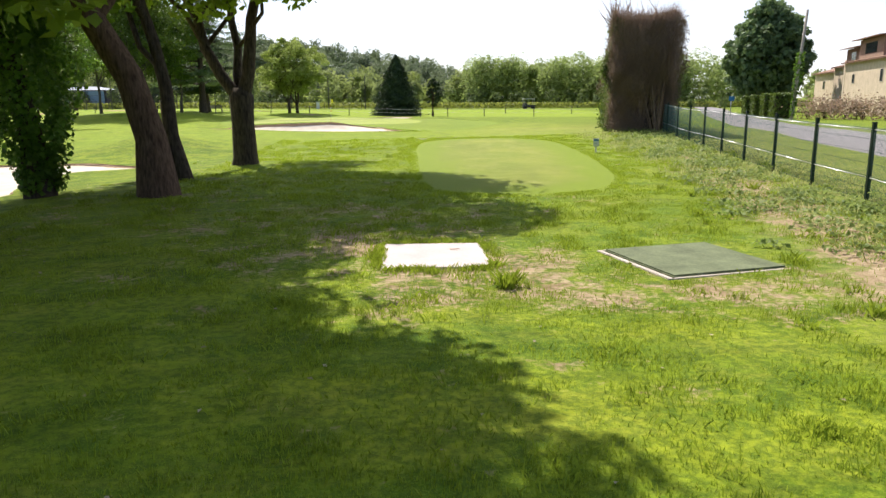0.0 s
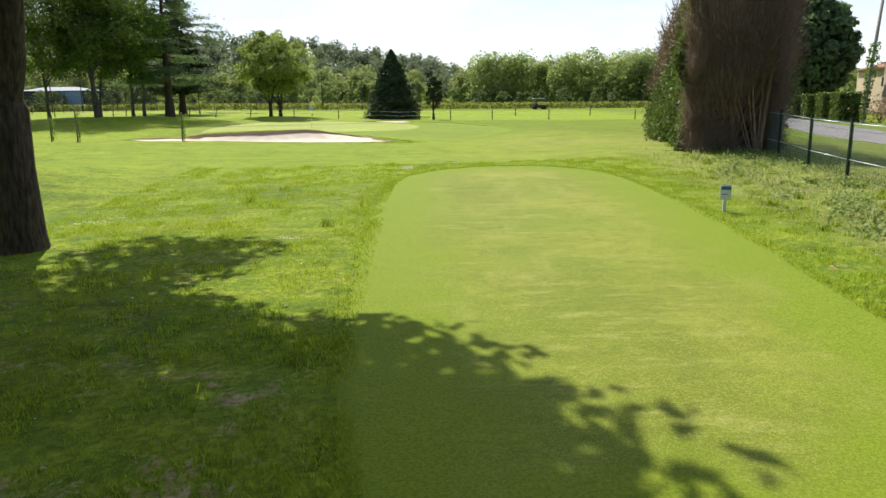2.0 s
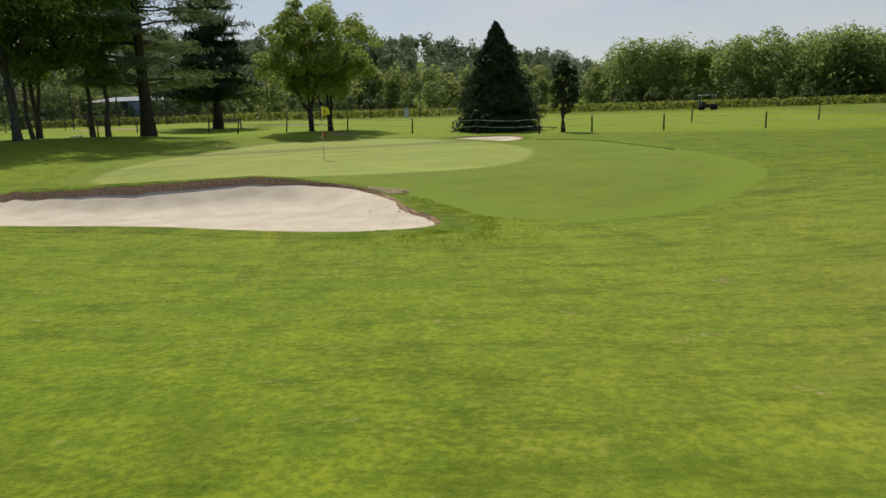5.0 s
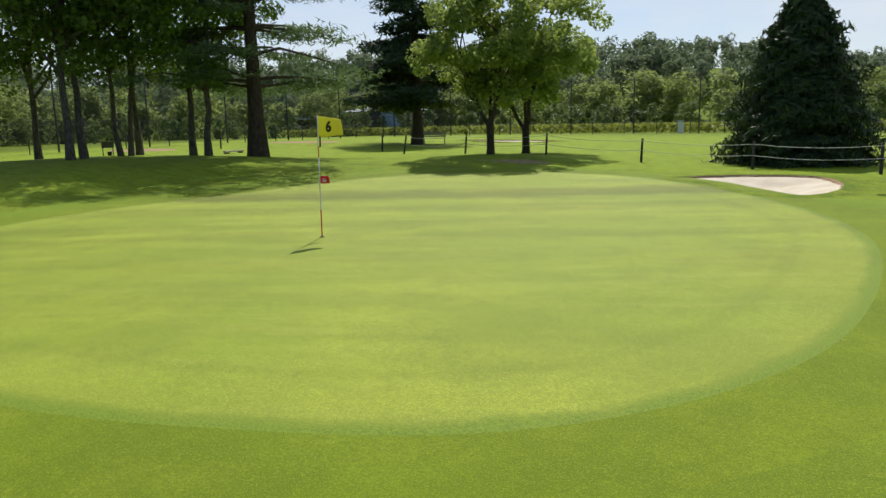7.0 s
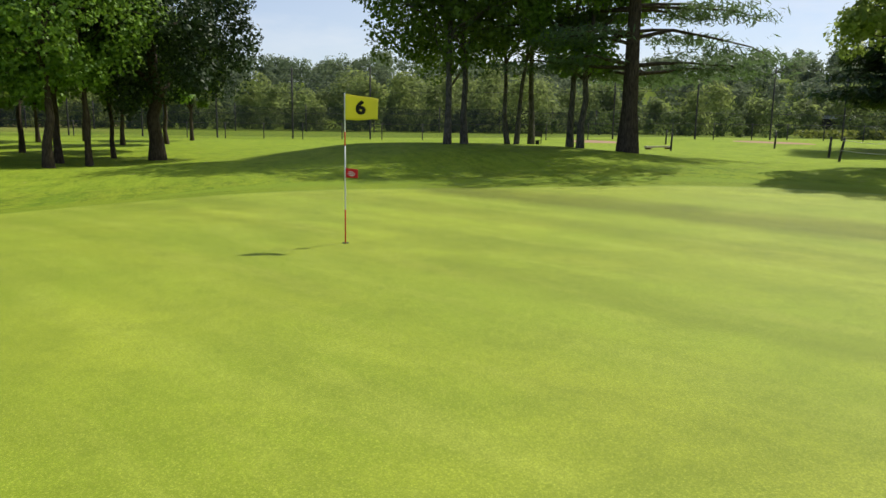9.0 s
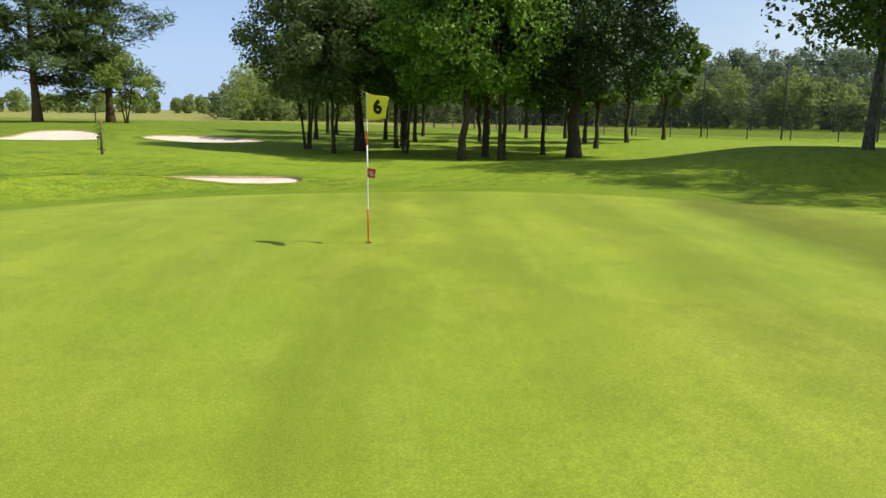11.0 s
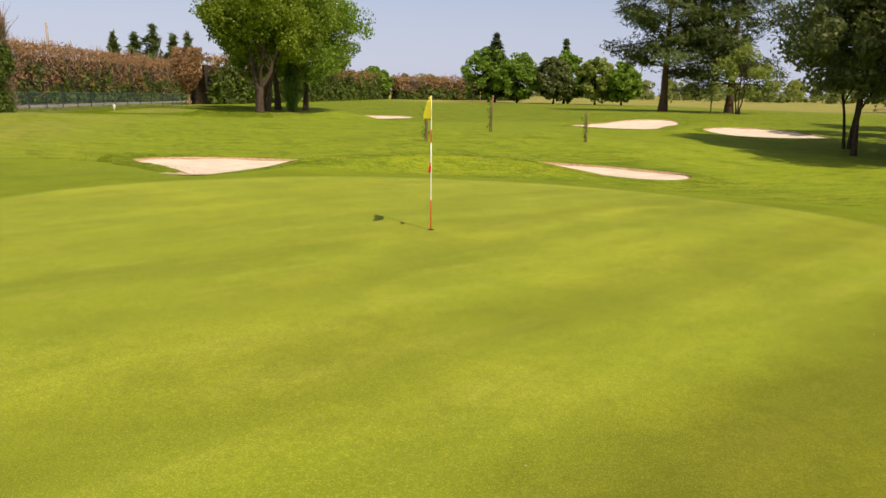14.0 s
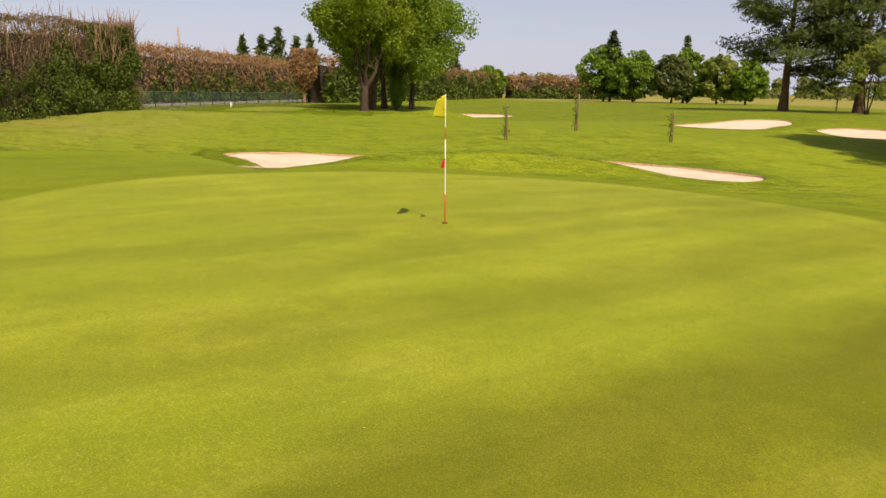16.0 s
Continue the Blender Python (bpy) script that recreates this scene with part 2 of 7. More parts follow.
def mown(name, a, b, stripe, fleck, turn=0, tufts=0.0, laps=False):
    """Close-mown turf of a green or tee: soft mottling, mowing bands, fine grain, a rim that blends into the rough."""
    m = Mat(name, 0.72, 0, 0.20) if laps else Mat(name, 0.85, 0, 0.15)
    rim, inset, _ = m.attr("zone")
    c = m.mix(m.rng(m.noise(0.28, 5, 0.6), 0.40, 0.60), a, b)
    s = m.noise(0.5, 4, 0.55, stripe, turn=turn)
    c = m.mix(m.rng(s, 0.44, 0.62, 0, 0.56), c, tuple(v * 0.66 for v in a))
    c = m.mix(m.rng(m.noise(0.9, 5, 0.65, stripe, turn=turn), 0.50, 0.68, 0, 0.55), c, fleck)
    c = m.mix(m.rng(m.noise(0.55, 5, 0.6), 0.50, 0.66, 0, 0.55), c, tuple(v * 0.68 for v in a))
    c = m.mix(m.rng(m.noise(1.7, 5, 0.7), 0.50, 0.70, 0, 0.5), c, tuple(v * 0.60 for v in a))
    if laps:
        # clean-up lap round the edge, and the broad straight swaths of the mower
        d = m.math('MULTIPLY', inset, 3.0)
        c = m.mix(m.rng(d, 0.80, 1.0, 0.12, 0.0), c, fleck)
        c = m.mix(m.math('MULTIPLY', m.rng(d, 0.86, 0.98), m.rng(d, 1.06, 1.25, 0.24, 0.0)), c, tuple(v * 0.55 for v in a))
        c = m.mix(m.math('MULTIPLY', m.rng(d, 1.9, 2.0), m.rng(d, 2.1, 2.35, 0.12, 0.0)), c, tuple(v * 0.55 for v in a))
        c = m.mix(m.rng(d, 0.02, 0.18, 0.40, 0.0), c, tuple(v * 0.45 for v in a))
    if tufts:
        c = m.mix(m.rng(m.noise(4.3, 5, 0.75), 0.52, 0.66, 0, 0.55 * tufts), c, tuple(v * 0.55 for v in a))
        c = m.mix(m.rng(m.noise(3.1, 5, 0.75, (0.5, 1.6, 1)), 0.53, 0.66, 0, 0.6 * tufts), c, fleck)
    g = m.noise(130, 3, 0.8)
    g2 = m.noise(46, 4, 0.8)
    c = m.mix(m.rng(m.noise(11, 5, 0.8), 0.44, 0.60, 0, 0.30), c, tuple(v * 0.62 for v in a))
    c = m.mix(m.rng(m.noise(23, 4, 0.8), 0.52, 0.66, 0, 0.35), c, fleck)
    c = m.mix(m.rng(g2, 0.42, 0.58, 0, 0.52), c, tuple(v * 0.50 for v in a))
    c = m.mix(m.rng(g, 0.42, 0.58, 0, 0.45), c, tuple(v * 0.48 for v in a))
    c = m.mix(m.rng(m.noise(75, 3, 0.8), 0.52, 0.66, 0, 0.55), c, tuple(v * 1.12 for v in fleck))
    edge = m.rng(m.math('ADD', rim, m.rng(m.noise(1.3, 5, 0.7), 0.25, 0.75, -0.45, 0.45)), 0.15, 0.85)
    c = m.mix(m.math('MULTIPLY', edge, m.rng(rim, 0.0, 0.12)), c, m.mix(m.rng(g2, 0.4, 0.6), (0.205, 0.268, 0.015), (0.115, 0.175, 0.008)) if tufts > 1 else m.mix(m.rng(g2, 0.4, 0.6), (0.210, 0.285, 0.015), (0.115, 0.185, 0.009)))
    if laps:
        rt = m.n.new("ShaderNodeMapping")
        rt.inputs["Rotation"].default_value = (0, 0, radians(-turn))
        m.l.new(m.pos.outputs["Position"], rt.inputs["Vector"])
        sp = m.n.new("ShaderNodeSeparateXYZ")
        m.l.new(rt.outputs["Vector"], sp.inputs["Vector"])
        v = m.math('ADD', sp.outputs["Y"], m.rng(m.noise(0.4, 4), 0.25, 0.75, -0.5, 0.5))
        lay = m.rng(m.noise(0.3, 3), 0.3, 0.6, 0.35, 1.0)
        # Mower swaths; how turned grass catches less light is painted into their colour.
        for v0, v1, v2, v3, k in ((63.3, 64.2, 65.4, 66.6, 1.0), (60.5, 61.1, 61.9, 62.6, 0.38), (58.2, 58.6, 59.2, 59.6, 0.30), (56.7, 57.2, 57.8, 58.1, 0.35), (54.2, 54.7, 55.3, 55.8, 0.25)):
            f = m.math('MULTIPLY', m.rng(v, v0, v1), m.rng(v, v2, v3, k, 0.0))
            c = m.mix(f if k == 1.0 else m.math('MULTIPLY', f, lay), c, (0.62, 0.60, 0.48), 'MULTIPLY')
    m.color(c)
    m.bump(m.mix(0.5, g, g2), 0.6, 0.012)
    return m.m


def sand_mat():
    m = Mat("bunker_sand", 0.95, 0, 0.1)
    c = m.mix(m.rng(m.noise(1.3, 5), 0.35, 0.65), (0.570, 0.492, 0.385), (0.685, 0.614, 0.490))
    c = m.mix(m.rng(m.noise(30, 4, 0.7), 0.60, 0.8, 0, 0.5), c, (0.40, 0.30, 0.24))
    m.color(c)
    m.bump(m.mix(0.4, m.noise(9, 5, 0.7), m.noise(60, 3, 0.7)), 0.6, 0.03)
    return m.m


M_TURF = turf()
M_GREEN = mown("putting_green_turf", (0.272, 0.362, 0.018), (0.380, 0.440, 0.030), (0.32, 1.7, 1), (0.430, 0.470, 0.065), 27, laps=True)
M_TEE = mown("tee_turf", (0.186, 0.254, 0.016), (0.336, 0.356, 0.048), (1.5, 0.35, 1), (0.400, 0.400, 0.110), 0, 1.2)
M_SAND = sand_mat()
M_LIP = plain("turf_edge_soil", (0.41, 0.275, 0.170), 0.95, 0, 16, 0.55, 0.8)
M_SPILL = plain("dry_sand_and_straw", (0.55, 0.45, 0.27), 0.95, 0, 9, 0.45, 0.8)
M_BARK = bark_mat("grey_brown_bark", (0.032, 0.024, 0.017), (0.108, 0.083, 0.058))
M_BARKW = bark_mat("pale_speckled_bark", (0.045, 0.039, 0.032), (0.200, 0.180, 0.150))
M_BARKR = bark_mat("reddish_bark", (0.060, 0.036, 0.022), (0.170, 0.110, 0.070))
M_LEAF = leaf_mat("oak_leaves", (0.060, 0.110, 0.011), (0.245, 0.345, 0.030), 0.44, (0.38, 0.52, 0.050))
# Darker copy of the oak leaves: the crowns' shade is put into its colour.
M_LEAFM = leaf_mat("oak_leaves_shade_tint", (0.040, 0.078, 0.012), (0.150, 0.225, 0.026), 0.24)
M_LEAFC = leaf_mat("copse_leaves", (0.046, 0.108, 0.013), (0.205, 0.340, 0.036), 0.25)
M_LEAFL = leaf_mat("fresh_maple_leaves", (0.088, 0.146, 0.024), (0.305, 0.378, 0.086), 0.44)
M_LEAFB = leaf_mat("bright_green_leaves", (0.050, 0.120, 0.013), (0.215, 0.365, 0.038), 0.28)
M_LEAFG = leaf_mat("grey_green_leaves", (0.068, 0.105, 0.030), (0.170, 0.210, 0.065), 0.35)
M_NEEDLE = leaf_mat("cedar_needles", (0.040, 0.078, 0.030), (0.115, 0.175, 0.062), 0.35)
M_DARK = leaf_mat("dark_cypress_foliage", (0.016, 0.036, 0.013), (0.054, 0.092, 0.026), 0.10)
M_PINE = leaf_mat("pine_needles", (0.040, 0.076, 0.018), (0.112, 0.160, 0.032), 0.22)
M_HEDGE = leaf_mat("hedge_foliage", (0.036, 0.072, 0.011), (0.140, 0.205, 0.032), 0.22)
M_TWIG = leaf_mat("dead_brown_twigs", (0.175, 0.098, 0.042), (0.440, 0.270, 0.120), 0.15)
M_TWIGD = leaf_mat("dead_grey_twigs", (0.120, 0.082, 0.062), (0.340, 0.245, 0.185), 0.2)
M_TWIGM = leaf_mat("dead_dark_brown_twigs", (0.085, 0.058, 0.034), (0.215, 0.155, 0.085), 0.12)
M_TWIGB = bark_mat("sun_bleached_twigs", (0.150, 0.095, 0.058), (0.400, 0.280, 0.180))
M_NET = Mat("dark_netting", 0.9, 0, 0.1).color((0.05, 0.055, 0.06)).sheer(0.62).m
M_NETFINE = Mat("fine_dark_netting", 0.9, 0, 0.1).color((0.06, 0.062, 0.065)).sheer(0.74).m
M_IVY = leaf_mat("ivy_leaves", (0.043, 0.102, 0.012), (0.131, 0.246, 0.026), 0.35)
# Woods and ridge colours are lifted and greyed to stand for aerial haze.
M_WOODS = woods_mat("hazed_woodland_leaves", (0.160, 0.208, 0.072), (0.255, 0.312, 0.098), (0.315, 0.365, 0.092), 0.60)
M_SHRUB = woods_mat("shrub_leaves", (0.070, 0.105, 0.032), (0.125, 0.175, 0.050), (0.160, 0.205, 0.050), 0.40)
M_RIDGE = woods_mat("hazed_ridge_leaves", (0.105, 0.142, 0.085), (0.160, 0.205, 0.110), (0.190, 0.232, 0.108), 0.46)
M_WOODL = woods_mat("pale_poplar_leaves", (0.195, 0.262, 0.080), (0.310, 0.385, 0.118), (0.260, 0.335, 0.090), 0.56)
M_BLADE = leaf_mat("grass_blades", (0.112, 0.190, 0.010), (0.262, 0.340, 0.030), 0.45)
M_COLLAR = leaf_mat("fresh_grass_blades", (0.150, 0.235, 0.010), (0.290, 0.375, 0.030), 0.5)
M_WEED = leaf_mat("weeds", (0.170, 0.215, 0.040), (0.420, 0.440, 0.170), 0.45)
M_WEEDG = leaf_mat("broad_weed_leaves", (0.085, 0.150, 0.025), (0.260, 0.330, 0.090), 0.35)
M_VINE = leaf_mat("vine_leaves", (0.110, 0.150, 0.020), (0.260, 0.290, 0.055), 0.4)
M_POST = plain("dark_green_paint", (0.012, 0.030, 0.022), 0.45, 0.0, 20, 0.3, 0.05)
M_WIRE = plain("green_coated_wire", (0.030, 0.085, 0.060), 0.4, 0.1, 20, 0.3, 0.0)
M_STEEL = plain("galvanised_steel", (0.55, 0.56, 0.56), 0.35, 0.8, 20, 0.15, 0.05)
M_WOOD = plain("weathered_timber", (0.210, 0.130, 0.085), 0.85, 0, 12, 0.4, 0.4)
M_ROPE = plain("white_rope", (0.62, 0.62, 0.60), 0.7, 0, 20, 0.1, 0.1)
M_ROAD = plain("worn_asphalt", (0.230, 0.215, 0.215), 0.9, 0, 3, 0.18, 0.4)
M_SLAB = plain("pinkish_concrete", (0.52, 0.45, 0.42), 0.85, 0, 3, 0.12, 0.2)
M_MAT = plain("green_artificial_turf", (0.135, 0.160, 0.082), 0.95, 0, 3.5, 0.32, 0.5)
M_WHITE = plain("white_paint", (0.72, 0.72, 0.70), 0.5, 0, 10, 0.08, 0.05)
M_YELLOW = leaf_mat("yellow_flag_cloth", (0.80, 0.76, 0.07), (0.84, 0.80, 0.09), 0.35, (0.95, 0.90, 0.05))
M_RED = plain("red_flag_cloth", (0.62, 0.020, 0.025), 0.7, 0, 12, 0.1, 0.1)
M_BLACK = plain("black_print", (0.012, 0.012, 0.012), 0.7, 0, 12, 0.2, 0.0)
M_STICK_R = plain("red_paint", (0.55, 0.050, 0.020), 0.35, 0, 20, 0.15, 0.0)
M_STUCCO = plain("ochre_render", (0.54, 0.44, 0.32), 0.9, 0, 1.5, 0.16, 0.3)
M_TILE = plain("clay_roof_tiles", (0.26, 0.155, 0.105), 0.85, 0, 4, 0.35, 0.3)
M_GLASS = plain("dark_window_glass", (0.03, 0.035, 0.04), 0.1, 0, 4, 0.2, 0.0, 0.5)
M_SHED = plain("dark_stained_boards", (0.055, 0.050, 0.050), 0.8, 0, 6, 0.3, 0.3)
M_TIN = plain("pale_sheet_roof", (0.50, 0.53, 0.57), 0.85, 0.0, 4, 0.12, 0.1)
M_BLUE = plain("pale_blue_door", (0.36, 0.50, 0.60), 0.6, 0, 4, 0.12, 0.1)
M_CLAY = plain("red_clay", (0.33, 0.20, 0.12), 0.95, 0, 3, 0.2, 0.3)
M_FRINGE = mown("fringe_turf", (0.180, 0.265, 0.010), (0.235, 0.308, 0.014), (1.2, 1.4, 1), (0.290, 0.335, 0.026))
M_INNER = plain("shaded_hedge_core", (0.045, 0.034, 0.022), 0.95, 0, 3, 0.5, 0.5)
M_BLUE2 = plain("blue_print", (0.03, 0.16, 0.30), 0.5, 0, 10, 0.15, 0.0)
M_WOODP = plain("pale_grey_timber", (0.32, 0.28, 0.23), 0.85, 0, 10, 0.3, 0.4)
M_BALL = leaf_mat("clipped_dark_leaves", (0.055, 0.105, 0.042), (0.175, 0.255, 0.100), 0.3)
M_STUCCO2 = plain("brown_timber_infill", (0.30, 0.20, 0.14), 0.9, 0, 2, 0.25, 0.3)
M_STONE = plain("pale_stone", (0.50, 0.44, 0.36), 0.9, 0, 3, 0.2, 0.3)
M_DRY = leaf_mat("bleached_clippings", (0.40, 0.42, 0.26), (0.66, 0.66, 0.50), 0.2)
M_LITTER = leaf_mat("dry_leaf_litter", (0.16, 0.12, 0.07), (0.50, 0.43, 0.30), 0.1)
M_APRON = mown("apron_turf", (0.168, 0.262, 0.011), (0.245, 0.326, 0.014), (0.5, 2.0, 1), (0.315, 0.362, 0.032), 27, 0.6)
M_ROSE = leaf_mat("pink_flowering_shrub", (0.13, 0.14, 0.05), (0.42, 0.29, 0.21), 0.3)


# ---------------------------------------------------------------- mesh helpers
def mesh_np(name, verts, faces, mat, smooth=False):
    """A mesh from arrays of vertices and equal-sized faces."""
    v = np.asarray(verts, dtype=np.float32).reshape(-1, 3)
    f = np.asarray(faces, dtype=np.int32)
    k = f.shape[1]
    me = bpy.data.meshes.new(name)
    me.vertices.add(len(v))
    me.vertices.foreach_set("co", v.ravel())
    me.loops.add(f.size)
    me.loops.foreach_set("vertex_index", f.ravel())
    me.polygons.add(len(f))
    me.polygons.foreach_set("loop_start", np.arange(0, f.size, k, dtype=np.int32))
    me.polygons.foreach_set("loop_total", np.full(len(f), k, dtype=np.int32))
    if smooth:
        me.polygons.foreach_set("use_smooth", np.ones(len(f), dtype=bool))
    me.update(calc_edges=True)
    me.validate()
    me.materials.append(mat)
    return me


def put(name, me, parent=None, label="", at=None):
    ob = new(name, me)
    if parent is not None:
        ob.parent = parent
    if at is not None:
        ob.matrix_basis = at
    return tagged(ob, label)


def part(name, bm, material, parent=None, label="", smooth=False):
    me = bpy.data.meshes.new(name)
    bm.to_mesh(me)
    bm.free()
    if smooth:
        for p in me.polygons:
            p.use_smooth = True
    me.materials.append(material)
    return put(name, me, parent, label)


def thing(name, x, y, z, label, category, group="", rz=0.0, kind=""):
    e = new(name)
    e.matrix_basis = pose(x, y, z, 0, 0, rz)
    return tagged(e, label, category, group, kind)


def box(bm, x0, y0, z0, x1, y1, z1, bevel=0.0):
    r = bmesh.ops.create_cube(bm, size=1.0)
    vs = r["verts"]
    bmesh.ops.scale(bm, vec=(x1 - x0, y1 - y0, z1 - z0), verts=vs)
    bmesh.ops.translate(bm, vec=((x0 + x1) / 2, (y0 + y1) / 2, (z0 + z1) / 2), verts=vs)
    if bevel:
        es = list({e for v in vs for e in v.link_edges})
        bmesh.ops.bevel(bm, geom=es, offset=bevel, segments=2, affect='EDGES')
    return vs


def tubes(paths, sides=8):
    """Tapered tubes along polylines: each path is (points, radii). Returns vertices and quads."""
    V, Fq, n0 = [], [], 0
    for pts, rad in paths:
        p = np.asarray(pts, float)
        d = np.gradient(p, axis=0)
        d /= np.linalg.norm(d, axis=1)[:, None] + 1e-9
        ref = np.array([1.0, 0, 0]) if abs(d[0][0]) < 0.8 else np.array([0, 1.0, 0])
        a = np.cross(d, ref)
        a /= np.linalg.norm(a, axis=1)[:, None] + 1e-9
        b = np.cross(d, a)
        th = np.linspace(0, 2 * np.pi, sides, endpoint=False)
        ring = (np.cos(th)[None, :, None] * a[:, None, :] + np.sin(th)[None, :, None] * b[:, None, :])
        v = p[:, None, :] + ring * np.asarray(rad, float)[:, None, None]
        V.append(v.reshape(-1, 3))
        for i in range(len(p) - 1):
            for j in range(sides):
                k = (j + 1) % sides
                Fq.append((n0 + i * sides + j, n0 + i * sides + k, n0 + (i + 1) * sides + k, n0 + (i + 1) * sides + j))
        top = len(p) - 1
        if sides == 4:
            Fq.append(tuple(n0 + top * sides + j for j in range(4)))
        elif sides % 2 == 0:
            for j in range(1, sides - 2, 2):
                Fq.append((n0 + top * sides, n0 + top * sides + j, n0 + top * sides + j + 1, n0 + top * sides + j + 2))
        n0 += v.shape[0] * v.shape[1]
    return np.concatenate(V), np.array(Fq)


def cards(rs, cen, size, out=None, bias=0.6, long=1.5, fold=0.18):
    """Small folded leaves at the given centres, turned roughly outwards."""
    n = len(cen)
    nrm = rs.normal(size=(n, 3))
    if out is not None:
        nrm = nrm * (1 - bias) + out * bias * 1.6
    nrm /= np.linalg.norm(nrm, axis=1)[:, None] + 1e-9
    t = np.cross(nrm, rs.normal(size=(n, 3)))
    t /= np.linalg.norm(t, axis=1)[:, None] + 1e-9
    b = np.cross(nrm, t)
    s = (size * rs.uniform(0.6, 1.35, n))[:, None]
    tip = cen + t * s * long * 0.5
    root = cen - t * s * long * 0.5
    l = cen + b * s * 0.5 + nrm * s * fold
    r = cen - b * s * 0.5 + nrm * s * fold
    v = np.stack((root, l, tip, r), 1).reshape(-1, 3)
    f = np.arange(n * 4).reshape(-1, 4)
    return v, f


def blades(rs, cen, height, width, lean=0.5):
    """Upright tapering grass blades: one bent triangle pair each."""
    n = len(cen)
    a = rs.uniform(0, 2 * np.pi, n)
    h = height * rs.uniform(0.5, 1.3, n)
    w = width * rs.uniform(0.6, 1.3, n)
    side = np.stack((np.cos(a), np.sin(a), np.zeros(n)), 1) * w[:, None]
    a2 = rs.uniform(0, 2 * np.pi, n)
    off = np.stack((np.cos(a2), np.sin(a2), np.zeros(n)), 1) * (h * lean * rs.uniform(0.1, 1, n))[:, None]
    up = np.stack((np.zeros(n), np.zeros(n), h), 1)
    p0, p1 = cen - side, cen + side
    p2 = cen + off * 0.35 + up * 0.6 + side * 0.7
    p3 = cen + off + up
    v = np.stack((p0, p1, p2, p3), 1).reshape(-1, 3)
    return v, np.arange(n * 4).reshape(-1, 4)


# ---------------------------------------------------------------- terrain
CTRL = np.array([
    (-6.5, 61, 0), (-1, 58, 0), (-12, 66, 0), (-6, 72, 0), (-3, 54, 0.05), (0.5, 0.4, 0.27), (3, 10, 0.43),
    (3.5, 20, 0.5), (3, 31, 0.22), (9, 3, 0.35), (10.5, 17, 0.45), (11, 26, 0.6), (-5, 8, 0.35), (-4, 13, 0.4),
    (-12, 15, 0.0), (-9, 12, 0.0), (-8.4, 15.5, 0.0), (-13, 19.5, 0.0), (-10.5, 8, -0.08), (-7.4, 19.5, 0.42), (-8.6, 22.5, 0.40), (-10.8, 42, 0.18), (-14.7, 39, 0.45), (-17.8, 43, 0.15), (-13, 47.5, -0.25), (-16.2, 53.2, -0.30), (-15, 50, -0.26), (-23, 61, 0.2),
    (-26.5, 69.5, 0.5), (-28, 74, 0.45), (-21.5, 75.5, 0.42), (-13, 83, 0.42), (-4, 86, 0.1), (0, 75, 0.08),
    (-31, 45, -0.2), (-31, 55, -0.3), (-6, 45, -0.3), (0.3, 46.3, -0.24), (12, 45, 0.3), (-46, 5, 0.55), (-42, 105, 0.7), (23, 80, 0.0)])


def spline(pts, n):
    """Closed smooth curve through the points."""
    p = np.asarray(pts, float)
    m = len(p)
    t = np.linspace(0, m, n, endpoint=False)
    i = np.floor(t).astype(int)
    f = (t - i)[:, None]
    a, b, c, d = p[(i - 1) % m], p[i % m], p[(i + 1) % m], p[(i + 2) % m]
    return 0.5 * (2 * b + (c - a) * f + (2 * a - 5 * b + 4 * c - d) * f ** 2 + (3 * b - a - 3 * c + d) * f ** 3)


def signed(x, y, loop):
    """Distance to a closed loop, positive inside."""
    q = np.stack((np.ravel(x), np.ravel(y)), 1)
    out = np.full(len(q), -50.0)
    lo, hi = loop.min(0) - 6, loop.max(0) + 6
    near = np.all((q > lo) & (q < hi), axis=1)
    if near.any():
        p = q[near]
        a, b = loop, np.roll(loop, -1, 0)
        ab = b - a
        best = np.full(len(p), 1e9)
        inside = np.zeros(len(p), bool)
        for k in range(len(a)):
            ap = p - a[k]
            u = np.clip((ap @ ab[k]) / (ab[k] @ ab[k] + 1e-12), 0, 1)
            dd = ap - u[:, None] * ab[k]
            best = np.minimum(best, (dd ** 2).sum(1))
            cr_ = (a[k][1] > p[:, 1]) != (b[k][1] > p[:, 1])
            xs_ = a[k][0] + (p[:, 1] - a[k][1]) * ab[k][0] / (ab[k][1] + 1e-12)
            inside ^= cr_ & (p[:, 0] < xs_)
        out[near] = np.sqrt(best) * np.where(inside, 1, -1)
    return out.reshape(np.shape(x))


def step(a, b, v):
    t = np.clip((v - a) / (b - a), 0, 1)
    return t * t * (3 - 2 * t)


GREEN = spline([(1.85, 61), (1.35, 57.6), (-0.05, 55.3), (-2.2, 54.2), (-4.8, 53.7), (-8.5, 53.4), (-12.0, 54.4), (-14.1, 56.9), (-14.8, 61),
                (-14.6, 66.5), (-13.5, 72), (-10, 75.8), (-6, 76), (-2.5, 72.8), (0.5, 68), (1.7, 64.5)], 160)
TEE = spline([(0.85, 6.0), (0.6, 9), (0.6, 13), (0.65, 17), (0.95, 19.4), (1.9, 21.1), (3.3, 21.8), (4.9, 21.3), (5.8, 19.2), (5.7, 14),
              (5.2, 9.6), (4.8, 7.2), (3.9, 5.4), (2.2, 5.1)], 120)
